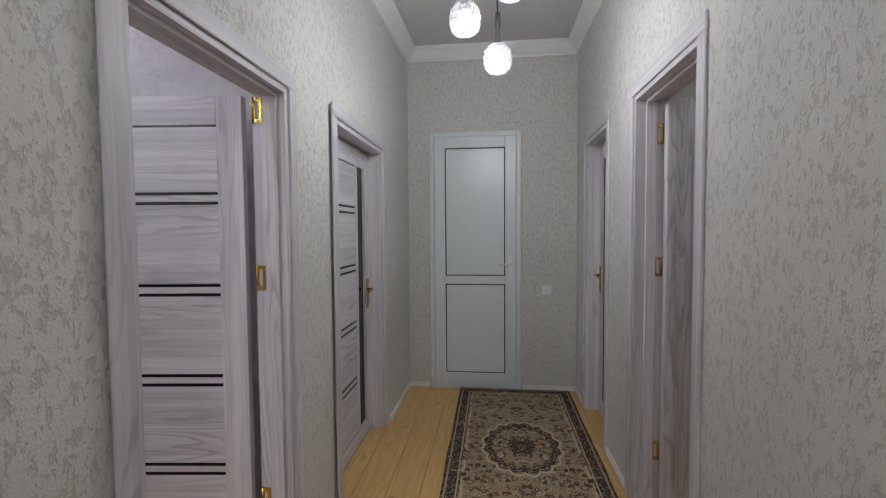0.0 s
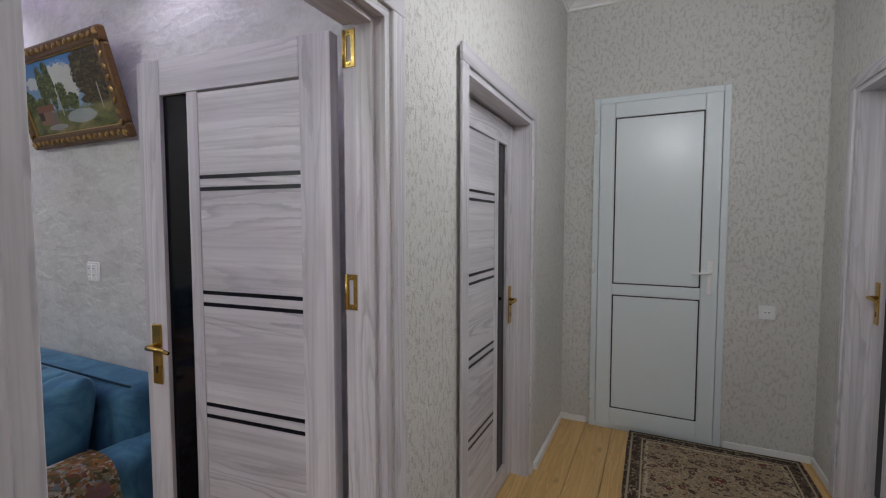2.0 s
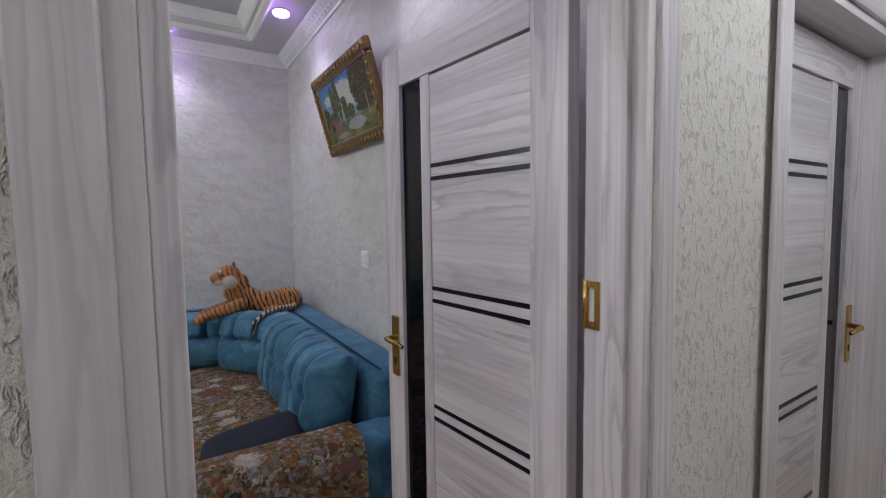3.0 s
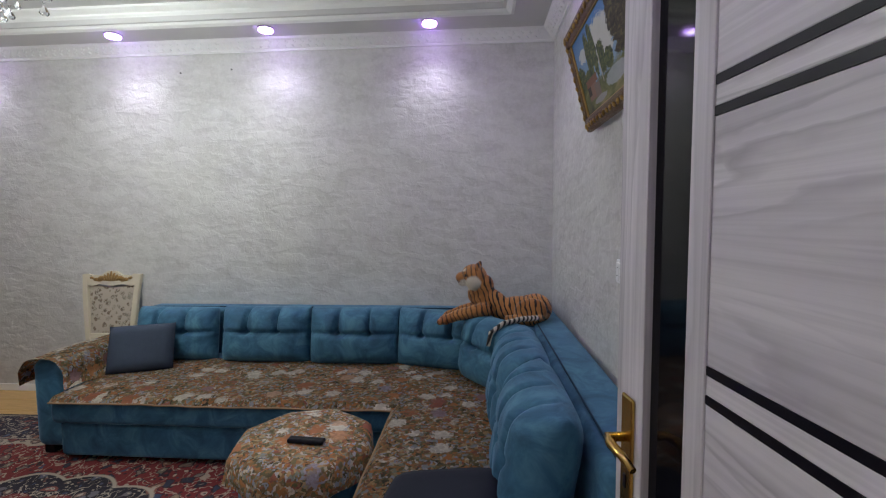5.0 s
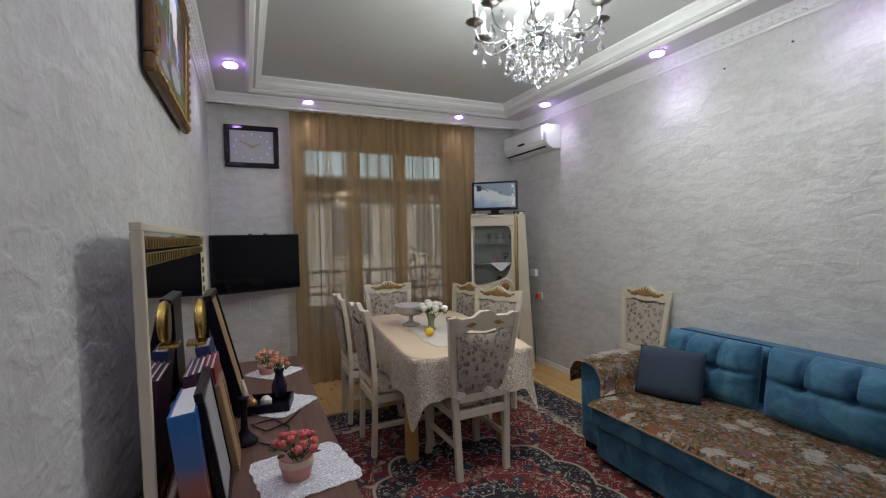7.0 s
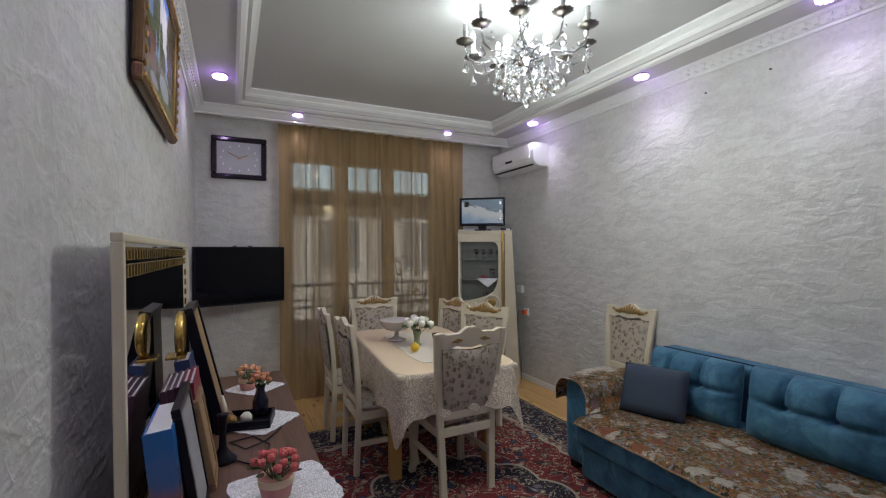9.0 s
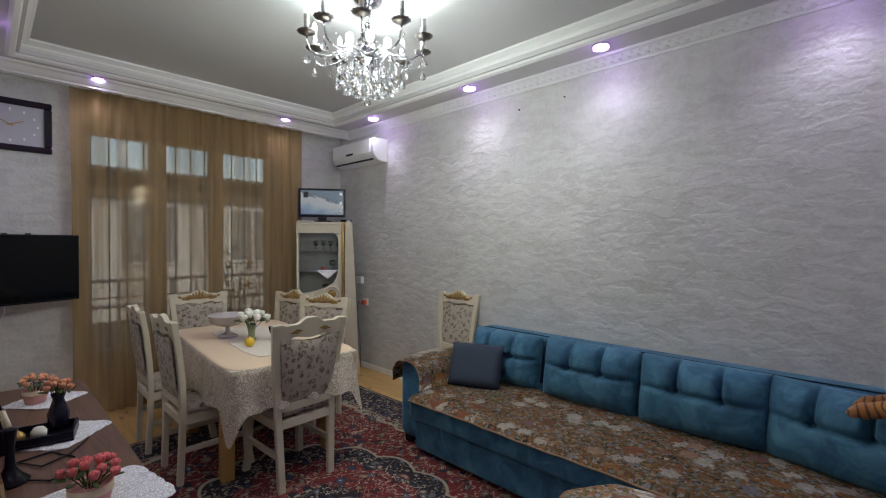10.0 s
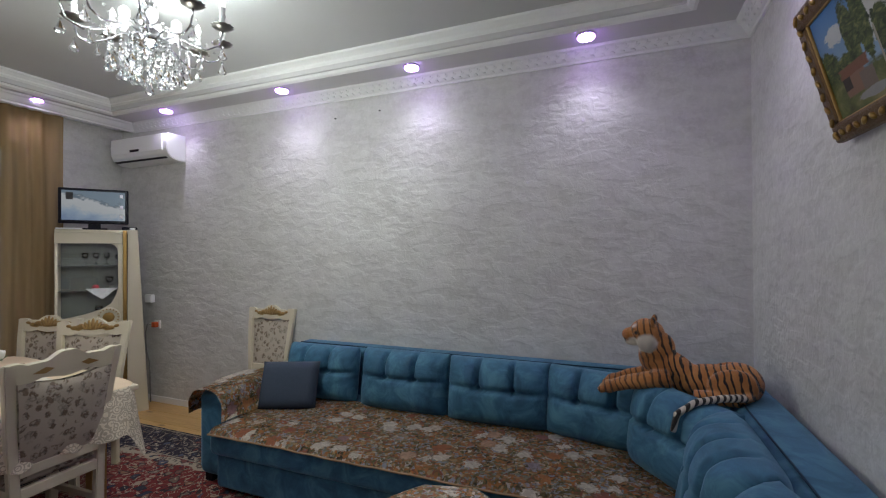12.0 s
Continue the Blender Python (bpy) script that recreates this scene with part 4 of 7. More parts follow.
def arm_cover(x0, x1, y0, y1, along, top, drop_a, drop_b, label):
    """A cloth bent over an arm; along: the axis the arm runs."""
    bm = bmesh.new()
    n, mseg = 20, 16
    span = (y1 - y0) if along == "x" else (x1 - x0)
    path = [(-span / 2 - 0.012, -drop_a), (-span / 2 - 0.012, -drop_a * 0.5), (-span / 2 - 0.008, -0.06), (-span / 2 + 0.03, -0.012), (-span / 4, 0.005), (0, 0.008), (span / 4, 0.005), (span / 2 - 0.03, -0.012), (span / 2 + 0.008, -0.06), (span / 2 + 0.012, -drop_b * 0.5), (span / 2 + 0.012, -drop_b)]
    rows = []
    for i in range(n + 1):
        s = i / n
        rows.append([])
        for k, (a, z) in enumerate(path):
            wob = 0.008 * noise.noise((s * 7, k * 0.7, top * 3))
            low = 1 + 0.15 * noise.noise((s * 5, k, 9.0)) if k in (0, len(path) - 1) else 1
            if along == "x":
                co = (x0 + (x1 - x0) * s, (y0 + y1) / 2 + a + wob, top + z * low)
            else:
                co = ((x0 + x1) / 2 + a + wob, y0 + (y1 - y0) * s, top + z * low)
            rows[-1].append(bm.verts.new(co))
    for i in range(n):
        for k in range(len(path) - 1):
            bm.faces.new((rows[i][k], rows[i][k + 1], rows[i + 1][k + 1], rows[i + 1][k])).smooth = True
    bmesh.ops.solidify(bm, geom=bm.faces[:], thickness=0.003)
    return solid("arm_cover", bm, M_THROW, label, "sofa cover", group="tapestry covers")


arm_cover(-2.62, -1.76, 0.275, 0.535, "x", 0.612, 0.16, 0.18, "flowered tapestry cloth draped over the sofa arm")
arm_cover(-0.575, -0.345, 2.52, 3.2, "y", 0.612, 0.16, 0.30, "flowered tapestry cloth draped over the sofa arm")


def pillow(m, w, d, h, material, label):
    bm = bmesh.new()
    cushion_mesh(bm, w, d, h)
    ob = solid("throw_pillow", bm, material, label, "pillow")
    ob.matrix_world = m
    return ob


pillow(pose(-2.19, 0.70, 0.560, 66, 0, 112), 0.41, 0.34, 0.15, M_SLATE, "slate blue square pillow leaning on the sofa arm")
pillow(pose(-0.745, 2.86, 0.500, 6, -12, 78), 0.44, 0.30, 0.13, M_NAVY, "dark navy pillow lying on the flowered cover")


def ottoman():
    root = thing("ottoman", pose(-1.325, 2.18, 0, 0, 0, 12), "round blue ottoman under a flowered tapestry cover", "ottoman")
    bm = bmesh.new()
    lathe(bm, [(0.0, 0.012), (0.29, 0.012), (0.302, 0.03), (0.302, 0.37), (0.29, 0.40), (0.0, 0.41)], 8)
    part("body", bm, M_VELVET, root)
    bm = bmesh.new()
    rings = []
    sides = 48
    for r, z in ((0.0, 0.432), (0.13, 0.432), (0.25, 0.429), (0.30, 0.421), (0.322, 0.40), (0.330, 0.35), (0.334, 0.30)):
        ring = []
        for k in range(sides):
            a = 2 * math.pi * k / sides
            oct_ = 1.0 / max(math.cos(((a + math.pi / 8) % (math.pi / 4)) - math.pi / 8), 0.9)
            rr = r * (0.955 + 0.85 * (oct_ - 1)) + (0.010 * math.sin(a * 9) if z < 0.35 else 0)
            zz = z + 0.004 * noise.noise((math.cos(a) * r * 6, math.sin(a) * r * 6, 1)) - (0.025 * math.sin(a * 5) if z < 0.3 else 0)
            ring.append(bm.verts.new((rr * math.cos(a), rr * math.sin(a), zz)))
        rings.append(ring)
    for a, b in zip(rings, rings[1:]):
        for k in range(sides):
            j = (k + 1) % sides
            bm.faces.new((a[k], a[j], b[j], b[k])).smooth = True
    bmesh.ops.remove_doubles(bm, verts=bm.verts, dist=0.001)
    part("cover", bm, M_THROW, root, "flowered tapestry cover")


ottoman()
bm = bmesh.new()
box(bm, -0.085, 0.085, -0.021, 0.021, 0, 0.02, bevel=0.007)
remote = solid("remote_control", bm, M_BLACK, "black plastic remote control on the ottoman", "remote control")
remote.matrix_world = pose(-1.25, 2.22, 0.434, 0, 0, 86)


# ---- dining table and chairs ----
def bar(bm, pts, w, d):
    """A squared bar through points, w wide in x and d deep in y."""
    rings = []
    for p in pts:
        x, y, z = p
        rings.append([bm.verts.new((x + sx * w / 2, y + sy * d / 2, z)) for sx, sy in ((-1, -1), (1, -1), (1, 1), (-1, 1))])
    for a, b in zip(rings, rings[1:]):
        for k in range(4):
            bm.faces.new((a[k], a[(k + 1) % 4], b[(k + 1) % 4], b[k]))
    bm.faces.new(rings[0][::-1])
    bm.faces.new(rings[-1])
    bmesh.ops.bevel(bm, geom=bm.edges[:], offset=0.004, segments=2, affect="EDGES")


def dining_chair(m, label):
    """Faces +y; origin on the floor under the seat's middle."""
    root = thing("dining_chair", m, label, "chair", "dining chairs")
    for s in (-1, 1):
        bm = bmesh.new()
        bar(bm, [(s * 0.165, -0.215, 0), (s * 0.172, -0.205, 0.25), (s * 0.180, -0.20, 0.45), (s * 0.195, -0.212, 0.65), (s * 0.212, -0.235, 0.85), (s * 0.226, -0.262, 1.0)], 0.042, 0.034)
        part("back_leg", bm, M_CREAMW, root)
        bm = bmesh.new()
        bar(bm, [(s * 0.19, 0.20, 0), (s * 0.178, 0.185, 0.10), (s * 0.185, 0.19, 0.25), (s * 0.195, 0.20, 0.41)], 0.042, 0.042)
        part("leg", bm, M_CREAMW, root)
        boxpart("stretcher", (s * 0.18 - 0.011, s * 0.18 + 0.011, -0.2, 0.19, 0.20, 0.232), M_CREAMW, root, 0.003)
        boxpart("apron", (s * 0.185 - 0.013, s * 0.185 + 0.013, -0.19, 0.18, 0.375, 0.43), M_CREAMW, root, 0.003)
    boxpart("apron", (-0.18, 0.18, 0.185, 0.21, 0.375, 0.43), M_CREAMW, root, 0.003)
    boxpart("apron", (-0.16, 0.16, -0.218, -0.19, 0.375, 0.425), M_CREAMW, root, 0.003)
    boxpart("back_rail", (-0.165, 0.165, -0.222, -0.19, 0.475, 0.525), M_CREAMW, root, 0.004)
    bm = bmesh.new()
    cushion_mesh(bm, 0.43, 0.41, 0.075, m=pose(0, 0.005, 0.452))
    part("seat", bm, M_PADFAB, root, "flowered brocade seat")
    # padded back, leaning
    tilt = pose(0, -0.212, 0.525, 7.5)
    bm = bmesh.new()
    n = 10
    for s in (-1, 1):
        grid = []
        for k in range(n + 1):
            v = k / n
            half = 0.163 + 0.034 * v
            grid.append([])
            for i in range(n + 1):
                u = 2 * i / n - 1
                bulge = 0.010 + 0.014 * (1 - u ** 4) * (1 - (2 * v - 1) ** 4)
                grid[-1].append(bm.verts.new(tilt @ Vector((half * u, s * bulge, 0.39 * v - (0.012 * (1 - math.cos(2 * math.pi * (u + 1) / 2)) if k == n else 0)))))
        for k in range(n):
            for i in range(n):
                q = (grid[k][i], grid[k][i + 1], grid[k + 1][i + 1], grid[k + 1][i])
                bm.faces.new(q if s < 0 else q[::-1]).smooth = True
    part("back_pad", bm, M_PADFAB, root, "flowered brocade back")
    # crest rail with scallops
    tip = pose(0, -0.262, 0.93, 8)
    bm = bmesh.new()
    up = []
    for i in range(41):
        u = 2 * i / 40 - 1
        z = 0.062 + 0.030 * math.exp(-(u / 0.22) ** 2) + 0.010 * abs(math.sin(u * 9.5)) - 0.012 * math.exp(-((abs(u) - 0.5) / 0.18) ** 2)
        up.append((0.245 * u, z))
    low = [(0.215, -0.02), (0.15, -0.028), (0.10, -0.012), (0.0, -0.03), (-0.10, -0.012), (-0.15, -0.028), (-0.215, -0.02)]
    prism(bm, up + low, 0.028, tip)
    crest = part("crest_rail", bm, M_CREAMW, root, "carved scalloped crest rail")
    for s in (-1, 1):
        bm = bmesh.new()
        prism(bm, [(s * 0.055, 0.022), (s * 0.09, 0.034), (s * 0.14, 0.012), (s * 0.09, 0.004)], 0.031, tip @ Matrix.Translation((0, -0.0015, 0)))
        part("pierced_slot", bm, M_BRONZE, crest)
    bm = bmesh.new()
    for a in range(-3, 4):
        blob(bm, (0.021 * a, 0.03, 0.050 - abs(a) * 0.006), (0.012, 0.011, 0.044 - abs(a) * 0.006), (0, a * 14, 0), 6, 5)
    for s in (-1, 1):
        for q, (x, z, r) in enumerate(((0.085, 0.034, 0.034), (0.125, 0.026, 0.026), (0.16, 0.038, 0.020))):
            blob(bm, (s * x, 0.029, z), (r, 0.008, r * 0.55), (0, s * (20 - 15 * q), 0), 6, 5)
    bm.transform(tip)
    part("gilt_ornament", bm, M_BRONZE, crest, "gilded shell carving")["kind"] = "stuff"
    return root


CH = "cream enamelled dining chair with flowered brocade back"
dining_chair(pose(-1.02, 0.12, 0, 0, 0, 180 + 2), CH + " at the table's head")
dining_chair(pose(-0.69, -0.34, 0, 0, 0, 90), CH)
dining_chair(pose(-0.665, -0.93, 0, 0, 0, 88), CH)
dining_chair(pose(-1.03, -1.42, 0, 0, 0, -4), CH + " before the curtain")
dining_chair(pose(-1.50, -0.52, 0, 0, 0, -64), CH)
dining_chair(pose(-1.46, -1.02, 0, 0, 0, -72), CH)
dining_chair(pose(-2.50, 0.035, 0, 0, 0, -88), "cream dining chair against the wall beside the sofa")


M_HONEY = mottled("honey_wood", (0.42, 0.24, 0.06), (0.55, 0.34, 0.11), 12, 0.4, 0.05)


def dining_table():
    root = thing("dining_table", pose(-1.07, -0.47, 0, 0, 0, -5), "rectangular dining table under a lace tablecloth", "table")
    boxpart("tabletop", (-0.40, 0.40, -0.77, 0.77, 0.72, 0.752), M_CREAMW, root, 0.008)
    for sx in (-1, 1):
        for sy in (-1, 1):
            bm = bmesh.new()
            x, y = sx * 0.335, sy * 0.46
            bar(bm, [(x, y, 0), (x, y, 0.06), (x, y, 0.4), (x, y, 0.72)], 0.075, 0.075)
            part("leg", bm, M_HONEY, root, "honey coloured table leg")
    boxpart("apron", (-0.36, 0.36, -0.70, 0.70, 0.64, 0.72), M_CREAMW, root)


dining_table()


def tablecloth():
    bm = bmesh.new()
    hx, hy, rc = 0.418, 0.79, 0.07
    around = []
    N = 180
    per = []
    for k in range(N):
        a = 2 * math.pi * k / N
        c, s = math.cos(a), math.sin(a)
        f = 1 / ((abs(c) ** 9 + abs(s) ** 9) ** (1 / 9))
        per.append((hx * c * f, hy * s * f, c, s))
    rings = []
    levels = [0.0, 0.5, 0.9, 0.97, 1.0]
    for q in levels:
        z = 0.7575 if q < 0.98 else 0.754
        rings.append([bm.verts.new((x * q, y * q, z)) for x, y, c, s in per])
    M = 8
    for j in range(1, M + 1):
        f = j / M
        ring = []
        for k, (x, y, c, s) in enumerate(per):
            corner = math.exp(-((abs(x) / hx - abs(y) / hy) / 0.16) ** 2)
            depth = 0.24 + 0.17 * corner + 0.008 * math.sin(k * 0.9)
            wave = 0.020 * f * math.sin(k * 0.55) + 0.012 * f * math.sin(k * 0.21 + 1)
            out = 1 + (0.03 * f + wave) / max(abs(x), abs(y), 0.3) + 0.05 * corner * f
            ring.append(bm.verts.new((x * out, y * out, 0.752 - depth * f)))
        rings.append(ring)
    for r, (a, b) in enumerate(zip(rings, rings[1:])):
        for k in range(N):
            j = (k + 1) % N
            fc = bm.faces.new((a[k], a[j], b[j], b[k]))
            fc.smooth = True
            fc.material_index = 0 if r < 4 else 1
    bmesh.ops.remove_doubles(bm, verts=bm.verts, dist=0.0005)
    ob = solid("tablecloth", bm, M_CLOTH, "cream tablecloth with a hanging lace border", "tablecloth")
    ob.data.materials.append(M_LACE)
    ob.matrix_world = pose(-1.07, -0.47, 0, 0, 0, -5)
    bm = bmesh.new()
    pts = []
    for i in range(64):
        a = 2 * math.pi * i / 64
        c, s = math.cos(a), math.sin(a)
        f = 1 / ((abs(c) ** 6 + abs(s) ** 6) ** (1 / 6))
        r = 1 + 0.02 * math.sin(16 * a)
        pts.append((0.21 * c * f * r, 0.55 * s * f * r))
    mid = bm.verts.new((0, 0, 0.0))
    ring = [bm.verts.new((x, y, 0.0)) for x, y in pts]
    for i in range(64):
        bm.faces.new((mid, ring[i], ring[(i + 1) % 64]))
    made = bmesh.ops.extrude_face_region(bm, geom=bm.faces[:])
    for v in made["geom"]:
        if isinstance(v, bmesh.types.BMVert):
            v.co.z += 0.003
    ob = solid("table_runner", bm, M_RUNNER, "white lace runner along the dining table", "table runner")
    ob.matrix_world = pose(-1.07, -0.44, 0.7585, 0, 0, -5)


tablecloth()


# ---- window, curtain, outside ----
M_GLASS = shader("clear_glass", (1, 1, 1), 0.0, Transmission_Weight=1.0, IOR=1.45)
M_CRYSTAL = shader("crystal", (0.97, 0.98, 1.0), 0.03, Transmission_Weight=1.0, IOR=1.55)
M_CHROME = mottled("chrome", (0.55, 0.55, 0.57), (0.62, 0.62, 0.64), 30, 0.12, 0.03, metal=1.0)
M_PEWTER = mottled("dark_silver", (0.16, 0.15, 0.14), (0.24, 0.22, 0.20), 60, 0.3, 0.2, metal=1.0)
M_IRON = mottled("black_iron", (0.02, 0.02, 0.022), (0.035, 0.035, 0.035), 30, 0.5, 0.1)
M_RENDERED = mottled("grey_render", (0.66, 0.65, 0.63), (0.74, 0.73, 0.71), 3, 0.9, 0.3)
M_GROUND = mottled("asphalt", (0.045, 0.045, 0.047), (0.06, 0.06, 0.06), 4, 0.9, 0.3)


def curtain_cloth():
    m = bpy.data.materials.new("sheer_bronze")
    m.use_nodes = True
    nt = m.node_tree
    nt.nodes.clear()
    out = nt.nodes.new("ShaderNodeOutputMaterial")
    dif, tra, clr = (nt.nodes.new("ShaderNodeBsdf" + k) for k in ("Diffuse", "Translucent", "Transparent"))
    dif.inputs[0].default_value = (0.42, 0.285, 0.14, 1)
    tra.inputs[0].default_value = (0.46, 0.32, 0.18, 1)
    clr.inputs[0].default_value = (0.93, 0.84, 0.69, 1)
    mix1, mix2 = nt.nodes.new("ShaderNodeMixShader"), nt.nodes.new("ShaderNodeMixShader")
    co = nt.nodes.new("ShaderNodeTexCoord")
    mp = nt.nodes.new("ShaderNodeMapping")
    mp.inputs["Scale"].default_value = (4.5, 4.5, 0.2)
    nz = nt.nodes.new("ShaderNodeTexNoise")
    nz.inputs["Scale"].default_value = 2.5
    rp = nt.nodes.new("ShaderNodeValToRGB")
    rp.color_ramp.elements[0].position, rp.color_ramp.elements[0].color = 0.35, (0.20, 0.20, 0.20, 1)
    rp.color_ramp.elements[1].position, rp.color_ramp.elements[1].color = 0.66, (0.48, 0.48, 0.48, 1)
    ln = nt.links.new
    ln(co.outputs["Object"], mp.inputs[0])
    ln(mp.outputs[0], nz.inputs["Vector"])
    ln(nz.outputs[0], rp.inputs[0])
    mix1.inputs[0].default_value = 0.4
    ln(dif.outputs[0], mix1.inputs[1])
    ln(tra.outputs[0], mix1.inputs[2])
    ln(rp.outputs[0], mix2.inputs[0])
    ln(mix1.outputs[0], mix2.inputs[1])
    ln(clr.outputs[0], mix2.inputs[2])
    ln(mix2.outputs[0], out.inputs[0])
    return m


def curtain():
    root = thing("curtain", pose(-1.175, -1.88, 0), "sheer bronze curtain in soft folds before the window", "curtain")
    bm = bmesh.new()
    n, rows = 260, 14
    w = 2.03
    grid = []
    for k in range(rows + 1):
        v = k / rows
        line = []
        for i in range(n + 1):
            u = i / n
            fold = 0.017 * math.sin(u * 2 * math.pi * 17 + 2.2 * noise.noise((u * 6, 0, 1)) * 3)
            fold += 0.045 * noise.noise((u * 15, v * 1.1, 2)) * (0.5 + 0.5 * (1 - v))
            x = (u - 0.5) * w + 0.012 * noise.noise((u * 9, v * 2.5, 7))
            line.append(bm.verts.new((x, fold, 0.015 + 2.715 * v)))
        grid.append(line)
    for k in range(rows):
        for i in range(n):
            bm.faces.new((grid[k][i], grid[k][i + 1], grid[k + 1][i + 1], grid[k + 1][i])).smooth = True
    part("cloth", bm, curtain_cloth(), root)
    bm = bmesh.new()
    box(bm, -1.5, 1.5, -0.03, 0.0, 2.735, 2.798)
    part("rail", bm, M_WHITE, root, "white curtain rail")


curtain()


def window():
    x0, x1, z0, z1 = WIN
    root = thing("window_1", pose(0, YS - 0.12, 0), "white pvc window with three lights", "window", kind="structure")
    f = 0.055
    boxpart("window_frame", (x0, x0 + f, -0.03, 0.03, z0, z1), M_WHITE, root, 0.004)
    boxpart("window_frame", (x1 - f, x1, -0.03, 0.03, z0, z1), M_WHITE, root, 0.004)
    boxpart("window_frame", (x0 + f, x1 - f, -0.03, 0.03, z1 - f, z1), M_WHITE, root, 0.004)
    boxpart("window_frame", (x0 + f, x1 - f, -0.03, 0.03, z0, z0 + f), M_WHITE, root, 0.004)
    step = (x1 - x0 - 2 * f) / 3
    for k in (1, 2):
        xm = x0 + f + k * step
        boxpart("mullion", (xm - 0.07, xm + 0.07, -0.03, 0.03, z0 + f, z1 - f), M_WHITE, root, 0.004)
    for k in range(3):
        a, b = x0 + f + k * step + (0.07 if k else 0), x0 + f + (k + 1) * step - (0.07 if k < 2 else 0)
        boxpart("transom", (a, b, -0.028, 0.028, 1.90, 1.93), M_WHITE, root, 0.004)
        for p, q in ((z0 + f, 1.90), (1.93, z1 - f)):
            pane = boxpart("pane", (a, b, -0.004, 0.004, p, q), M_GLASS, root)
            pane.visible_shadow = False
    boxpart("window_sill", (x0 - 0.04, x1 + 0.04, 0.03, 0.17, z0 - 0.03, z0), M_WHITE, root, 0.006)


window()


def window_grille():
    root = thing("window_grille", pose(0, YS - 0.26, 0), "black iron window grille with rings", "grille")
    x0, x1 = WIN[0] - 0.05, WIN[1] + 0.05
    for z in (0.5, 0.95, 1.88, 2.0, 2.16, 2.44):
        bm = bmesh.new()
        tube(bm, [(x0, 0, z), (x1, 0, z)], 0.007, 6)
        part("rail", bm, M_IRON, root)
    for k in range(14):
        x = x0 + (x1 - x0) * k / 13
        bm = bmesh.new()
        tube(bm, [(x, 0, 0.5), (x, 0, 2.44)], 0.006, 6)
        part("bar", bm, M_IRON, root)
        if k < 13:
            bm = bmesh.new()
            xc = x + (x1 - x0) / 26
            tube(bm, [(xc + 0.052 * math.cos(a), 0, 1.94 + 0.052 * math.sin(a)) for a in [2 * math.pi * q / 14 for q in range(14)]], 0.006, 5, True)
            part("ring", bm, M_IRON, root)
    for x in (x0, x1):
        boxpart("bracket", (x - 0.01, x + 0.01, 0, 0.062, 0.49, 0.51), M_IRON, root)
        boxpart("bracket", (x - 0.01, x + 0.01, 0, 0.062, 2.43, 2.45), M_IRON, root)


window_grille()

bm = bmesh.new()
box(bm, -400, 400, -400, 400, -0.9, -0.25)
solid("ground", bm, M_GROUND, "dark asphalt yard outside the window", "ground", "structure")


M_PHOTO0 = mottled("dim_pane", (0.22, 0.25, 0.28), (0.30, 0.33, 0.36), 2, 0.3, 0.02)


def neighbour_house():
    root = thing("house", pose(-2.0, -9.0, -0.25), "grey rendered house with white windows across the yard", "house")
    boxpart("wall", (-7, 6, -4, 0, 0, 3.05), M_RENDERED, root)
    bm = bmesh.new()
    prism(bm, [(-7.4, 3.05), (6.4, 3.05), (6.2, 3.25), (-7.2, 3.25)], -4.4, Matrix.Translation((0, 0.4, 0)))
    part("roof", bm, M_IRON, root, "dark sheet metal roof edge")
    for k, x in enumerate((-5.5, -3.2, -0.9, 1.4, 3.7)):
        pane = boxpart("window", (x, x + 1.2, 0.0, 0.03, 1.2, 2.6), M_WHITE, root)
        for a in (0.06, 0.63):
            boxpart("pane", (x + a, x + a + 0.51, 0.03, 0.036, 1.26, 2.54), M_PHOTO0, pane)


neighbour_house()


def balcony_rail():
    root = thing("balcony_railing", pose(-1.2, -3.1, -0.25), "white metal railing outside the window", "railing")
    for z in (0.12, 1.02, 1.30):
        bm = bmesh.new()
        tube(bm, [(-1.8, 0, z), (1.8, 0, z)], 0.02, 8)
        part("rail", bm, M_WHITE, root)
    for k in range(15):
        x = -1.8 + 3.6 * k / 14
        bm = bmesh.new()
        tube(bm, [(x, 0, 0), (x, 0, 1.30)], 0.014 if k % 7 else 0.03, 8)
        part("post", bm, M_WHITE, root)


balcony_rail()


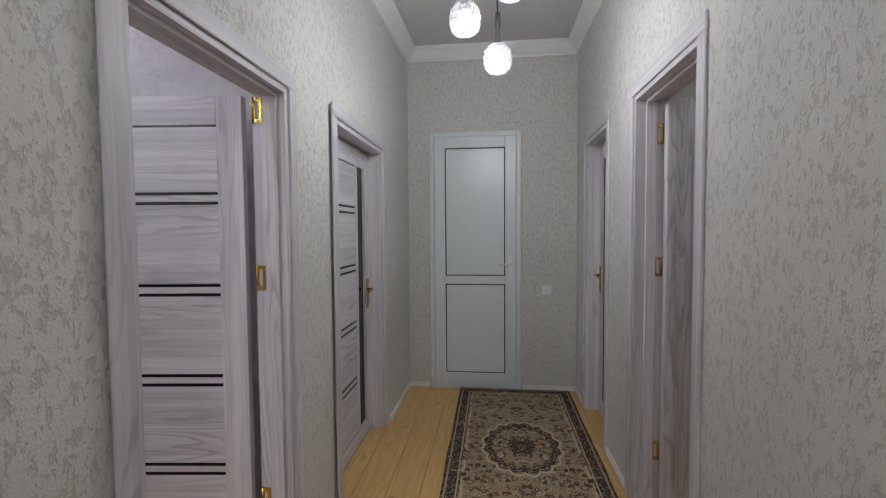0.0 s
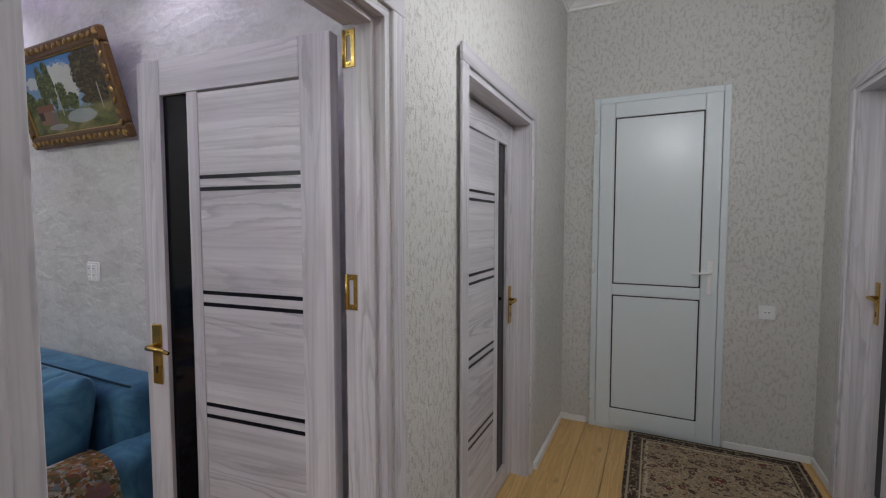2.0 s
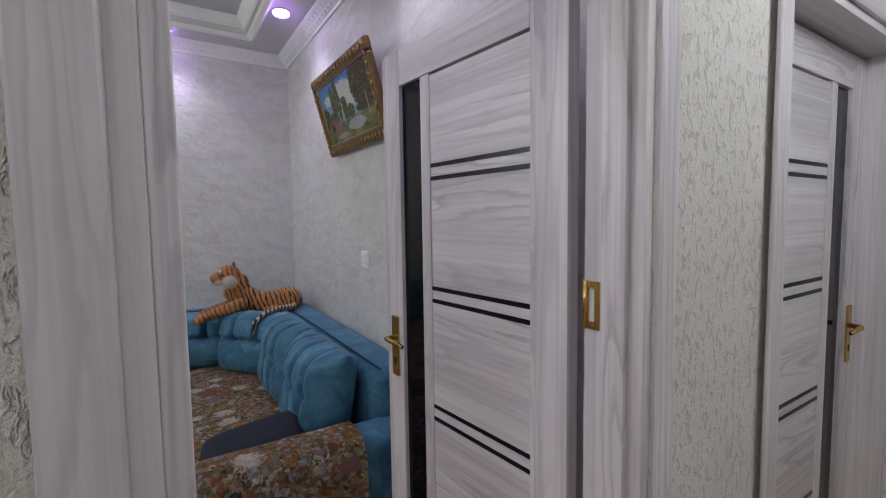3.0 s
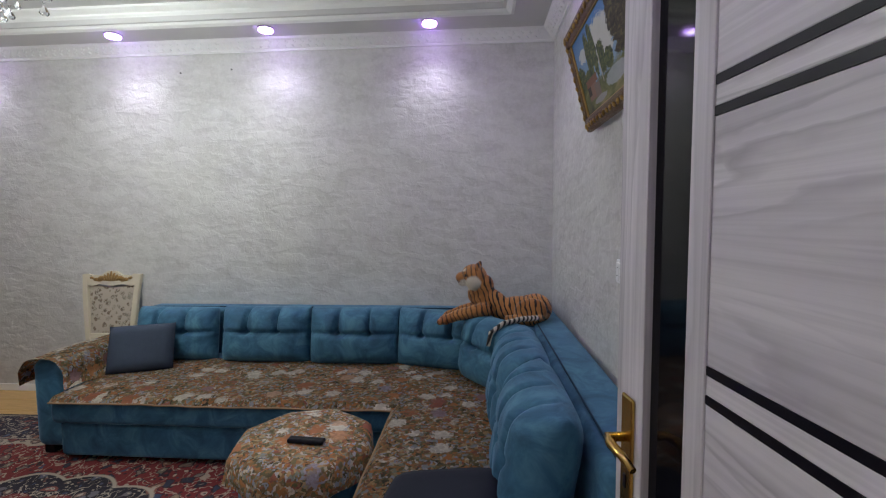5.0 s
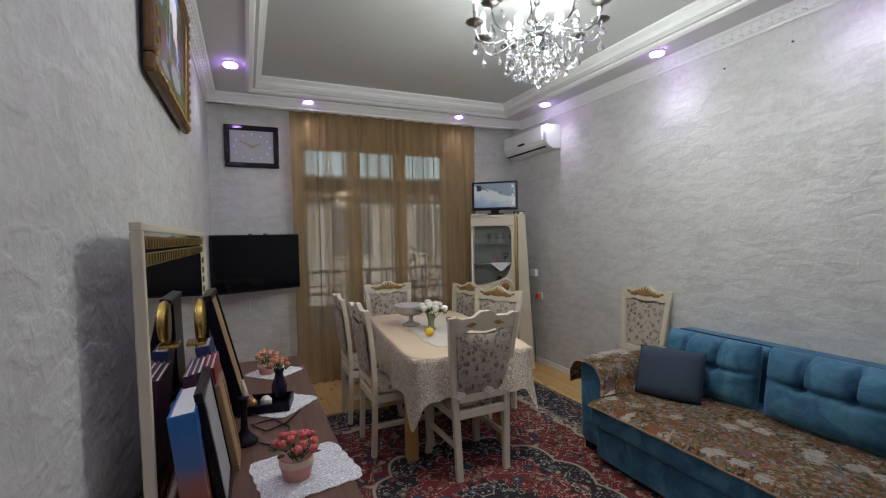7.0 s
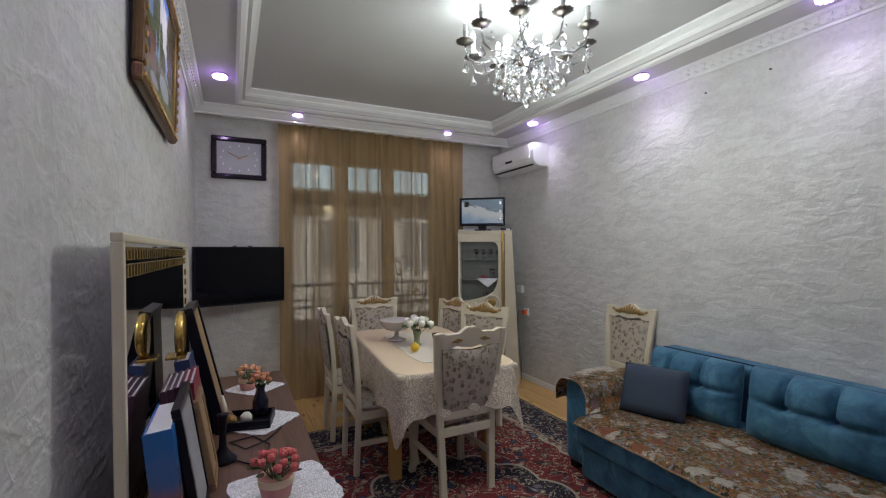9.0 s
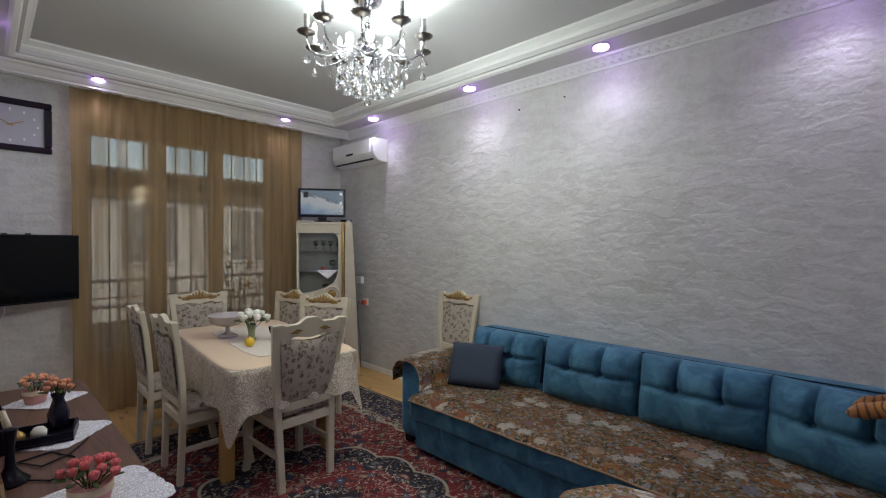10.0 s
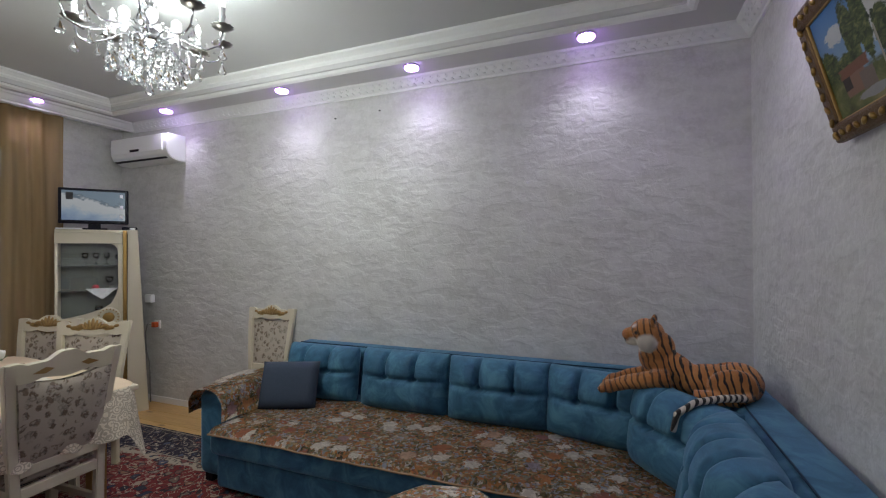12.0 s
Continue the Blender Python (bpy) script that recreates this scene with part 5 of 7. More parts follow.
def potted_shrub():
    root = thing("potted_shrub", pose(-1.75, -2.62, -0.25), "tall leggy potted shrub outside the window", "plant")
    bm = bmesh.new()
    lathe(bm, [(0, 0), (0.13, 0), (0.17, 0.28), (0.18, 0.30), (0.165, 0.30), (0.155, 0.26), (0, 0.26)], 20)
    part("pot", bm, M_RENDERED, root)
    rnd = random.Random(4)
    twigs, leaves = bmesh.new(), bmesh.new()
    for k in range(9):
        a, r, h = 2.4 * k, rnd.uniform(0.15, 0.42), rnd.uniform(1.1, 1.75)
        pts = [(0.02 * math.cos(a), 0.02 * math.sin(a), 0.25), (0.4 * r * math.cos(a), 0.25 * r * math.sin(a), 0.25 + 0.45 * h), (r * math.cos(a), 0.6 * r * math.sin(a), h)]
        tube(twigs, pts, [0.012, 0.008, 0.003], 6)
        for q in range(16):
            f = rnd.uniform(0.35, 1.0)
            x, y, z = r * f * math.cos(a), 0.6 * r * f * math.sin(a), 0.25 + (h - 0.25) * f
            b = rnd.uniform(0, 6.28)
            blob(leaves, (x + 0.05 * math.cos(b), y + 0.05 * math.sin(b), z), (0.045, 0.018, 0.002), (rnd.uniform(-50, 50), rnd.uniform(-50, 50), math.degrees(b)), 6, 4)
    part("twigs", twigs, M_IRON, root, "thin dark twigs")
    part("leaves", leaves, mottled("shrub_leaf", (0.03, 0.05, 0.018), (0.06, 0.09, 0.03), 30, 0.6, 0.1), root, "sparse dark green leaves")


potted_shrub()

# ---- ceiling lights ----
M_LEDWHITE = glow("led_white", (0.95, 0.90, 1.0), 14)
M_LEDPURPLE = glow("led_purple", (0.50, 0.22, 1.0), 12)


def downlight(x, y):
    root = thing("downlight", pose(x, y, SOFFIT), "round recessed downlight with a violet rim", "downlight", "ceiling downlights")
    bm = bmesh.new()
    lathe(bm, [(0.058, 0.0), (0.060, -0.006), (0.052, -0.010), (0.047, -0.010), (0.047, 0.0)], 24)
    part("ring", bm, M_CHROME, root)
    bm = bmesh.new()
    for k in range(12):
        a = 2 * math.pi * k / 12
        blob(bm, (0.044 * math.cos(a), 0.044 * math.sin(a), -0.016), (0.009, 0.009, 0.012), (0, 0, 0), 6, 5)
    part("violet_rim", bm, M_LEDPURPLE, root, "glowing violet glass rim")
    bm = bmesh.new()
    lathe(bm, [(0.0, -0.030), (0.024, -0.028), (0.034, -0.018), (0.036, -0.002)], 20)
    part("lens", bm, M_LEDWHITE, root, "glowing white lens")


for x, y in DOWNLIGHTS:
    downlight(x, y)

M_BULB = glow("bulb", (0.97, 1.0, 1.0), 2.2)
M_INNER = glow("small_bulb", (0.97, 1.0, 1.0), 1.3)
M_SLEEVE = mottled("white_candle", (0.66, 0.66, 0.66), (0.74, 0.74, 0.74), 10, 0.5, 0.03)


def drop_mesh(name, r, h):
    bm = bmesh.new()
    lathe(bm, [(0, 0), (r * 0.25, -0.15 * h), (r * 0.7, -0.5 * h), (r, -0.75 * h), (r * 0.75, -0.92 * h), (0, -h)], 8)
    for f in bm.faces:
        f.smooth = False
    return mesh_of(name, bm, M_CRYSTAL)


def bead_mesh(name, r):
    bm = bmesh.new()
    bmesh.ops.create_icosphere(bm, subdivisions=1, radius=r)
    return mesh_of(name, bm, M_CRYSTAL)


def chandelier():
    root = thing("chandelier", pose(CHX, CHY, TRAY), "silver candle chandelier with hanging crystal drops", "chandelier")
    bm = bmesh.new()
    lathe(bm, [(0.0, 0.0), (0.085, 0.0), (0.082, -0.012), (0.05, -0.022), (0.02, -0.04), (0.0, -0.04)], 24)
    canopy = part("canopy", bm, M_CHROME, root, "pierced chrome ceiling rose")
    bm = bmesh.new()
    prof = [(0.0, -0.04), (0.010, -0.04), (0.010, -0.08)]
    for k in range(5):
        z = -0.09 - 0.045 * k
        prof += [(0.012, z), (0.028 + 0.004 * k, z - 0.018), (0.030 + 0.004 * k, z - 0.024), (0.013, z - 0.040)]
    prof += [(0.02, -0.33), (0.085, -0.335), (0.09, -0.345), (0.07, -0.365), (0.03, -0.38), (0.012, -0.40), (0.02, -0.42), (0.0, -0.43)]
    lathe(bm, prof, 20)
    part("stem", bm, M_CHROME, root, "chrome stem and hub dish")
    drop, small, bead = drop_mesh("drop", 0.022, 0.060), drop_mesh("drop", 0.014, 0.042), bead_mesh("bead", 0.0075)

    def hang(parent, data, x, y, z, n=0, name="crystal_drop"):
        for q in range(n):
            o = new("bead", bead)
            o.parent = parent
            o.location = (x, y, z - 0.008 - 0.016 * q)
        o = new(name, data)
        o.parent = parent
        o.location = (x, y, z - 0.016 * n)
        o.rotation_euler = (0, 0, x * 40)

    for k in range(10):
        a = 2 * math.pi * (k + 0.35) / 10
        c, s = math.cos(a), math.sin(a)
        R = 0.345
        pts = []
        for r, z in ((0.05, -0.335), (0.12, -0.315), (0.20, -0.35), (0.27, -0.37), (0.325, -0.345), (R, -0.29), (R, -0.265)):
            pts.append((r * c, r * s, z))
        bm = bmesh.new()
        tube(bm, pts, 0.0055, 6)
        arm = part("arm", bm, M_CHROME, root, "curved silver arm")
        bm = bmesh.new()
        rim = [(0.0, -0.268), (0.012, -0.268), (0.040, -0.258), (0.052, -0.246), (0.049, -0.243), (0.014, -0.256), (0.0, -0.256)]
        lathe(bm, rim, 24)
        for v in bm.verts:      # scalloped edge
            r = math.hypot(v.co.x, v.co.y)
            if r > 0.04:
                f = 1 + 0.10 * math.cos(12 * math.atan2(v.co.y, v.co.x))
                v.co.x, v.co.y = v.co.x * f, v.co.y * f
        bm.transform(Matrix.Translation((R * c, R * s, 0)))
        part("drip_pan", bm, M_PEWTER, arm, "dark silver drip pan")
        bm = bmesh.new()
        lathe(bm, [(0.0, -0.256), (0.012, -0.256), (0.013, -0.20), (0.016, -0.196), (0.016, -0.19), (0.011, -0.18), (0.015, -0.150), (0.014, -0.147), (0, -0.147)], 12, (R * c, R * s, 0))
        part("candle_sleeve", bm, M_SLEEVE, arm, "white candle sleeve")
        bm = bmesh.new()
        lathe(bm, [(0.0, -0.147), (0.010, -0.145), (0.016, -0.125), (0.012, -0.105), (0.0, -0.085)], 10, (R * c, R * s, 0))
        part("bulb", bm, M_BULB, arm, "lit candle bulb")
        hang(arm, drop, R * c, R * s, -0.345, 1)
        hang(arm, small, 0.24 * c, 0.24 * s, -0.372, 1)
        # bead garland from hub to arm
        for q in range(9):
            f = (q + 1) / 10
            o = new("bead", bead)
            o.parent = arm
            rr = 0.06 + (R - 0.06) * f
            o.location = (rr * math.cos(a + 0.12), rr * math.sin(a + 0.12), -0.24 - 0.09 * math.sin(math.pi * f) - 0.03 * f)
        for q in range(2):
            aa = a + 0.31 * q
            hang(arm, drop, 0.17 * math.cos(aa), 0.17 * math.sin(aa), -0.36 - 0.03 * q, 5)
        hang(arm, drop, 0.10 * math.cos(a + 0.2), 0.10 * math.sin(a + 0.2), -0.385, 7)
        hang(arm, small, 0.085 * c, 0.085 * s, -0.36, 8)
    hang(canopy, drop, 0, 0, -0.43, 8)
    for k in range(6):
        a = 2 * math.pi * k / 6
        bm = bmesh.new()
        lathe(bm, [(0, -0.30), (0.014, -0.295), (0.024, -0.27), (0.022, -0.245), (0.010, -0.232), (0, -0.230)], 12, (0.125 * math.cos(a), 0.125 * math.sin(a), 0))
        part("inner_bulb", bm, M_INNER, root, "lit inner bulb")


chandelier()


def pendant_lamp():
    root = thing("hall_pendant_lamp", pose(1.5, 3.83, HZ), "hall pendant lamp with crystal globe shades", "ceiling lamp")
    bm = bmesh.new()
    lathe(bm, [(0.0, 0.0), (0.15, 0.0), (0.15, -0.02), (0.14, -0.03), (0.0, -0.03)], 32)
    part("ceiling_plate", bm, M_CHROME, root)
    M_PBULB = glow("pendant_bulb", (1.0, 0.99, 0.98), 1.1)
    M_SHADE = shader("lit_crystal", (0.93, 0.95, 1.0), 0.06, Transmission_Weight=0.95, IOR=1.5)
    b = M_SHADE.node_tree.nodes["Principled BSDF"]
    b.inputs["Emission Color"].default_value = (1, 0.98, 0.96, 1)
    b.inputs["Emission Strength"].default_value = 0.03
    for x, y, z in PENDANTS:
        dx, dy, top = x - 1.5, y - 3.83, z - HZ
        bm = bmesh.new()
        tube(bm, [(dx * 0.6, dy * 0.6, -0.02), (dx, dy, top + 0.16)], 0.004, 6)
        cord = part("cord", bm, M_BLACK, root, "thin black cord")
        bm = bmesh.new()
        lathe(bm, [(0, 0.17), (0.012, 0.17), (0.017, 0.10), (0.009, 0.085), (0.012, 0.065), (0.012, 0.055), (0.010, 0.05), (0.016, 0.03), (0.024, 0.0), (0, 0)], 16, (dx, dy, top))
        part("cap", bm, M_IRON, cord, "dark conical cap")
        bm = bmesh.new()
        lathe(bm, [(0.0, -0.02), (0.028, -0.03), (0.035, -0.065), (0.028, -0.10), (0, -0.11)], 14, (dx, dy, top))
        part("bulb", bm, M_PBULB, cord, "lit bulb")
        bm = bmesh.new()
        rows = [(0.040, -0.006), (0.060, -0.030), (0.066, -0.058), (0.064, -0.085), (0.058, -0.108), (0.044, -0.122)]
        for q, (r, zz) in enumerate(rows):
            n = 18
            for k in range(n):
                a = 2 * math.pi * (k + 0.5 * (q % 2)) / n
                m = Matrix.Translation((dx + r * math.cos(a), dy + r * math.sin(a), top + zz))
                bmesh.ops.create_icosphere(bm, subdivisions=1, radius=0.0115, matrix=m)
        part("crystal_shade", bm, M_SHADE, cord, "globe shade of crystal beads")


pendant_lamp()


# ---- corner cabinet with small television ----
M_CABIN = mottled("cabinet_inside", (0.10, 0.11, 0.10), (0.14, 0.15, 0.14), 8, 0.5, 0.03)
CAB = pose(-2.30, -1.575, 0, 0, 0, -35.5 + 180)      # front faces -y of the local frame


def display_cabinet():
    root = thing("display_cabinet", CAB, "cream corner display cabinet with glass door and gilt strip", "cabinet")
    w, d, h = 0.60, 0.16, 1.70
    boxpart("base", (-w / 2, w / 2, 0.0, d, 0.0, 0.06), M_CREAMW, root, 0.004)
    boxpart("top", (-w / 2, w / 2, -0.01, d, h - 0.03, h), M_CREAMW, root, 0.005)
    boxpart("back_panel", (-w / 2, w / 2, d - 0.012, d, 0.06, h - 0.03), M_CABIN, root)
    boxpart("side_panel", (-w / 2, -w / 2 + 0.02, 0.0, d - 0.012, 0.06, h - 0.03), M_CREAMW, root)
    boxpart("side_panel", (w / 2 - 0.02, w / 2, 0.0, d - 0.012, 0.06, h - 0.03), M_CREAMW, root)
    # tapered gilt-edged post; its foot is wider than its head
    bm = bmesh.new()
    prism(bm, [(-w / 2 - 0.085, 0.0), (-w / 2 + 0.08, 0.0), (-w / 2 + 0.075, h), (-w / 2 - 0.0, h)], 0.05, Matrix.Translation((0, -0.045, 0)))
    part("post", bm, M_CREAMW, root, "tapered cream post")
    boxpart("gilt_strip", (-w / 2 + 0.083, -w / 2 + 0.112, -0.035, 0.0, 0.02, h - 0.005), M_GOLD, root, 0.003, "gilt strip")
    x0, x1 = -w / 2 + 0.115, w / 2
    boxpart("door_rail", (x0, x1, -0.022, 0.0, h - 0.125, h - 0.032), M_CREAMW, root, 0.003)
    boxpart("door_stile", (x0, x0 + 0.035, -0.022, 0.0, 0.62, h - 0.127), M_CREAMW, root, 0.003)
    bm = bmesh.new()
    swoosh = [(x0, 0.62), (x1, 0.62), (x1, 0.90), (x1 - 0.10, 0.915), (x1 - 0.2, 0.935), (x0 + 0.16, 0.975), (x0 + 0.09, 1.02), (x0 + 0.05, 1.09), (x0 + 0.036, 1.14), (x0 + 0.036, 0.97), (x0, 0.97)]
    swoosh = [(x0 + 0.036, 0.62), (x1, 0.62), (x1, 0.90), (x1 - 0.10, 0.915), (x1 - 0.2, 0.935), (x0 + 0.16, 0.975), (x0 + 0.09, 1.02), (x0 + 0.055, 1.09), (x0 + 0.036, 1.16)]
    prism(bm, swoosh, 0.022, Matrix.Translation((0, -0.022, 0)))
    part("door_panel", bm, M_CREAMW, root, "curved cream door panel")
    bm = bmesh.new()
    prism(bm, [(x0 + 0.036, h - 0.127), (x0 + 0.036, h - 0.20), (x0 + 0.043, h - 0.17), (x0 + 0.06, h - 0.142), (x0 + 0.09, h - 0.129)][::-1], 0.022, Matrix.Translation((0, -0.022, 0)))
    part("door_corner", bm, M_CREAMW, root)
    pane = boxpart("glass_pane", (x0 + 0.03, x1, -0.012, -0.008, 0.88, h - 0.125), M_GLASS, root, label="clear glass door pane")
    pane.visible_shadow = False
    boxpart("lower_door", (x0, x1, -0.022, 0.0, 0.07, 0.61), M_BGLASS, root, 0.003, "dark glass lower door")
    for z in (0.90, 1.15, 1.38):
        boxpart("shelf", (-w / 2 + 0.02, w / 2 - 0.02, 0.005, d - 0.014, z - 0.008, z), M_CABIN, root)
    bm = bmesh.new()
    lathe(bm, [(0.0, 0.004), (0.045, 0.006), (0.06, 0.012), (0.075, 0.016), (0.088, 0.010), (0.09, 0.0)], 32)
    bm.transform(Matrix.Translation((x0 + 0.105, -0.022, 0.90)) @ pose(0, 0, 0, 90))
    rose = part("medallion", bm, M_CREAMW, root, "carved round medallion")
    bm = bmesh.new()
    for k in range(18):
        a = 2 * math.pi * k / 18
        blob(bm, (0.074 * math.cos(a), 0.074 * math.sin(a), 0.015), (0.008, 0.006, 0.004), (0, 0, math.degrees(a)), 6, 4)
    lathe(bm, [(0.0, 0.014), (0.02, 0.016), (0.043, 0.010), (0.045, 0.004)], 20)
    bm.transform(Matrix.Translation((x0 + 0.105, -0.023, 0.90)) @ pose(0, 0, 0, 90))
    part("gilt_relief", bm, M_GOLD, rose, "gilt centre relief")
    for o in root.children_recursive:
        o.data.transform(Matrix.Diagonal((-1, 1, 1, 1)))
        o.data.flip_normals()


display_cabinet()


def on_cabinet(x, y, z, turn=0):
    return CAB @ pose(x, y, z, 0, 0, turn)


for x, z, r, h in ((-0.10, 1.38, 0.025, 0.11), (-0.02, 1.38, 0.025, 0.11), (0.06, 1.38, 0.025, 0.11), (0.15, 1.38, 0.03, 0.09), (0.23, 1.38, 0.03, 0.09), (0.08, 1.15, 0.03, 0.12), (0.2, 1.15, 0.035, 0.1), (0.0, 0.90, 0.03, 0.1), (0.12, 0.90, 0.03, 0.1)):
    bm = bmesh.new()
    lathe(bm, [(0, 0.0), (r * 0.8, 0.0), (r * 0.7, 0.006), (0.004, 0.012), (0.004, h * 0.45), (r * 0.8, h * 0.58), (r, h * 0.8), (r * 0.9, h), (r * 0.86, h), (r * 0.9, h * 0.8), (0, h * 0.52)], 16)
    g = solid("glass_goblet", bm, M_CRYSTAL, "clear stemmed glass on a cabinet shelf", "glass", group="cabinet glassware")
    g.matrix_world = on_cabinet(x, 0.075, z)
bm = bmesh.new()
for a, b in (((-0.11, 1.384), (0.13, 1.384)),):
    prism(bm, [(-0.11, 0.0), (0.13, 0.0), (0.08, -0.04), (0.045, -0.075), (0.01, -0.10), (-0.03, -0.07), (-0.07, -0.035)], 0.003, Matrix.Translation((0, -0.002, 0)))
cl = solid("lace_napkin", bm, M_DOILY, "white pointed lace napkin hanging from a cabinet shelf", "napkin")
cl.matrix_world = on_cabinet(0.02, 0.002, 1.166)
bm = bmesh.new()
lathe(bm, [(0, 0), (0.022, 0), (0.028, 0.02), (0.02, 0.045), (0, 0.05)], 14)
rd = solid("red_box", bm, mottled("red_ware", (0.35, 0.02, 0.03), (0.42, 0.03, 0.04)), "small red ornament on a cabinet shelf", "ornament")
rd.matrix_world = on_cabinet(-0.02, 0.05, 1.15)


def screen_picture():
    """A dim camera picture: pale yard with dark blocks."""
    m = shader("monitor_picture", (0.02, 0.02, 0.02), 0.2)
    t = Tree(m)
    v = t.coords()
    sep = t.node("SeparateXYZ", Vector=v)
    n = t.noise(t.coords((1, 1, 1.3)), 9, 3, 0.6, 0.2)
    rise = t.math("ADD", t.math("MULTIPLY", sep.outputs[2], 2.6), t.math("MULTIPLY", sep.outputs[0], 0.7))
    f = t.math("ADD", rise, t.math("MULTIPLY", n, 0.5))
    col = t.ramp(f, [(0.38, (0.16, 0.23, 0.36)), (0.58, (0.26, 0.34, 0.44)), (0.72, (0.42, 0.45, 0.47)), (0.92, (0.45, 0.48, 0.50)), (0.98, (0.10, 0.14, 0.18)), (1.15, (0.16, 0.22, 0.28))])
    t.t.links.new(col, t.b.inputs["Emission Color"])
    t.b.inputs["Emission Strength"].default_value = 0.4
    return m


def small_tv():
    root = thing("monitor", on_cabinet(-0.03, 0.05, 1.70), "small black monitor showing a camera picture on the cabinet", "monitor")
    boxpart("foot", (-0.10, 0.10, -0.05, 0.06, 0.0, 0.015), M_BLACK, root, 0.005)
    boxpart("neck", (-0.045, 0.045, 0.0, 0.03, 0.012, 0.08), M_BLACK, root, 0.004)
    boxpart("casing", (-0.255, 0.255, -0.015, 0.03, 0.055, 0.375), M_BLACK, root, 0.008)
    scr = boxpart("screen", (-0.23, 0.23, -0.017, -0.013, 0.085, 0.352), screen_picture(), root, label="lit screen with a grey blue picture")
    for z in (0.11, 0.20, 0.30):
        boxpart("mark", (0.19, 0.215, -0.0185, -0.0165, z, z + 0.03), M_WHITE, scr)
    boxpart("dark_block", (-0.20, -0.15, -0.0182, -0.0165, 0.27, 0.335), M_IRON, scr)


small_tv()
bm = bmesh.new()
box(bm, -0.06, 0.06, -0.05, 0.05, 0, 0.03, bevel=0.006)
o = solid("set_top_box", bm, M_BLACK, "small black box beside the monitor", "box")
o.matrix_world = on_cabinet(0.235, 0.06, 1.70)
bm = bmesh.new()
lathe(bm, [(0, 0), (0.022, 0), (0.022, 0.02), (0, 0.022)], 14)
o = solid("white_cup", bm, M_WHITE, "small white lid on the cabinet top", "lid")
o.matrix_world = on_cabinet(0.26, -0.02, 1.70)
bm = bmesh.new()
box(bm, -0.09, 0.09, -0.04, 0.04, 0, 0.012, bevel=0.003)
o = solid("router", bm, M_WHITE, "flat white router under the monitor", "router")
o.matrix_world = on_cabinet(-0.20, -0.0, 1.70)


def air_conditioner():
    root = thing("air_conditioner", pose(XW, -1.46, 2.365), "white split air conditioner on the wall", "air conditioner")
    L = 0.40
    prof = [(0.0, 0.0), (0.10, 0.0), (0.155, 0.022), (0.185, 0.055), (0.198, 0.10), (0.20, 0.16), (0.195, 0.225), (0.18, 0.245), (0.0, 0.25)]
    bm = bmesh.new()
    a = [bm.verts.new((x, -L, z)) for x, z in prof]
    b = [bm.verts.new((x, L, z)) for x, z in prof]
    for i in range(len(prof) - 1):
        bm.faces.new((a[i], a[i + 1], b[i + 1], b[i]))
    bm.faces.new(a)
    bm.faces.new(b[::-1])
    bm.faces.new((a[-1], a[0], b[0], b[-1]))
    bmesh.ops.bevel(bm, geom=[e for e in bm.edges if abs(e.verts[0].co.y - e.verts[1].co.y) < 1e-6], offset=0.006, segments=2, affect="EDGES")
    part("body", bm, M_WHITE, root)
    boxpart("front_panel", (0.19, 0.206, -L + 0.012, L - 0.055, 0.085, 0.236), M_WHITE, root, 0.005)
    boxpart("display", (0.2065, 0.209, -0.10, 0.03, 0.095, 0.118), M_BLACK, root, 0.002, "dark display strip")
    bm = bmesh.new()
    prism(bm, [(0.138, 0.0225), (0.158, 0.032), (0.159, 0.036), (0.138, 0.027)], 2 * L - 0.07, Matrix.Translation((0.012, -L + 0.02, -0.008)))
    part("air_slot", bm, M_BLACK, root, "dark outlet slot")


air_conditioner()

# junction box, plug and cable by the cabinet
bm = bmesh.new()
box(bm, XW, XW + 0.045, -1.59, -1.50, 0.99, 1.07, bevel=0.006)
solid("junction_box", bm, M_WHITE, "white plastic junction box on the wall", "socket box")
plug = thing("wall_plug", pose(XW, -1.45, 0.775), "orange plug with grey cable in a wall socket", "plug")
boxpart("socket", (0.0, 0.02, -0.04, 0.04, -0.04, 0.04), M_WHITE, plug, 0.004)
boxpart("plug_body", (0.018, 0.06, -0.022, 0.03, -0.025, 0.025), mottled("orange_plastic", (0.65, 0.10, 0.02), (0.7, 0.13, 0.03)), plug, 0.006, "orange plug")
bm = bmesh.new()
tube(bm, [(0.05, -0.02, 0.0), (0.07, -0.06, 0.01), (0.06, -0.10, -0.08), (0.05, -0.11, -0.25), (0.05, -0.06, -0.38), (0.05, -0.05, -0.55), (0.04, -0.06, -0.77)], 0.006, 6)
part("cable", bm, mottled("grey_cable", (0.25, 0.25, 0.24), (0.3, 0.3, 0.29)), plug, "grey cable")
for y, z in ((0.675, 2.584), (1.091, 2.599)):
    bm = bmesh.new()
    tube(bm, [(XW, y, z), (XW + 0.012, y, z - 0.002)], 0.006, 8)
    solid("wall_screw", bm, M_IRON, "dark screw remaining in the wall", "screw", group="screws in the wall")


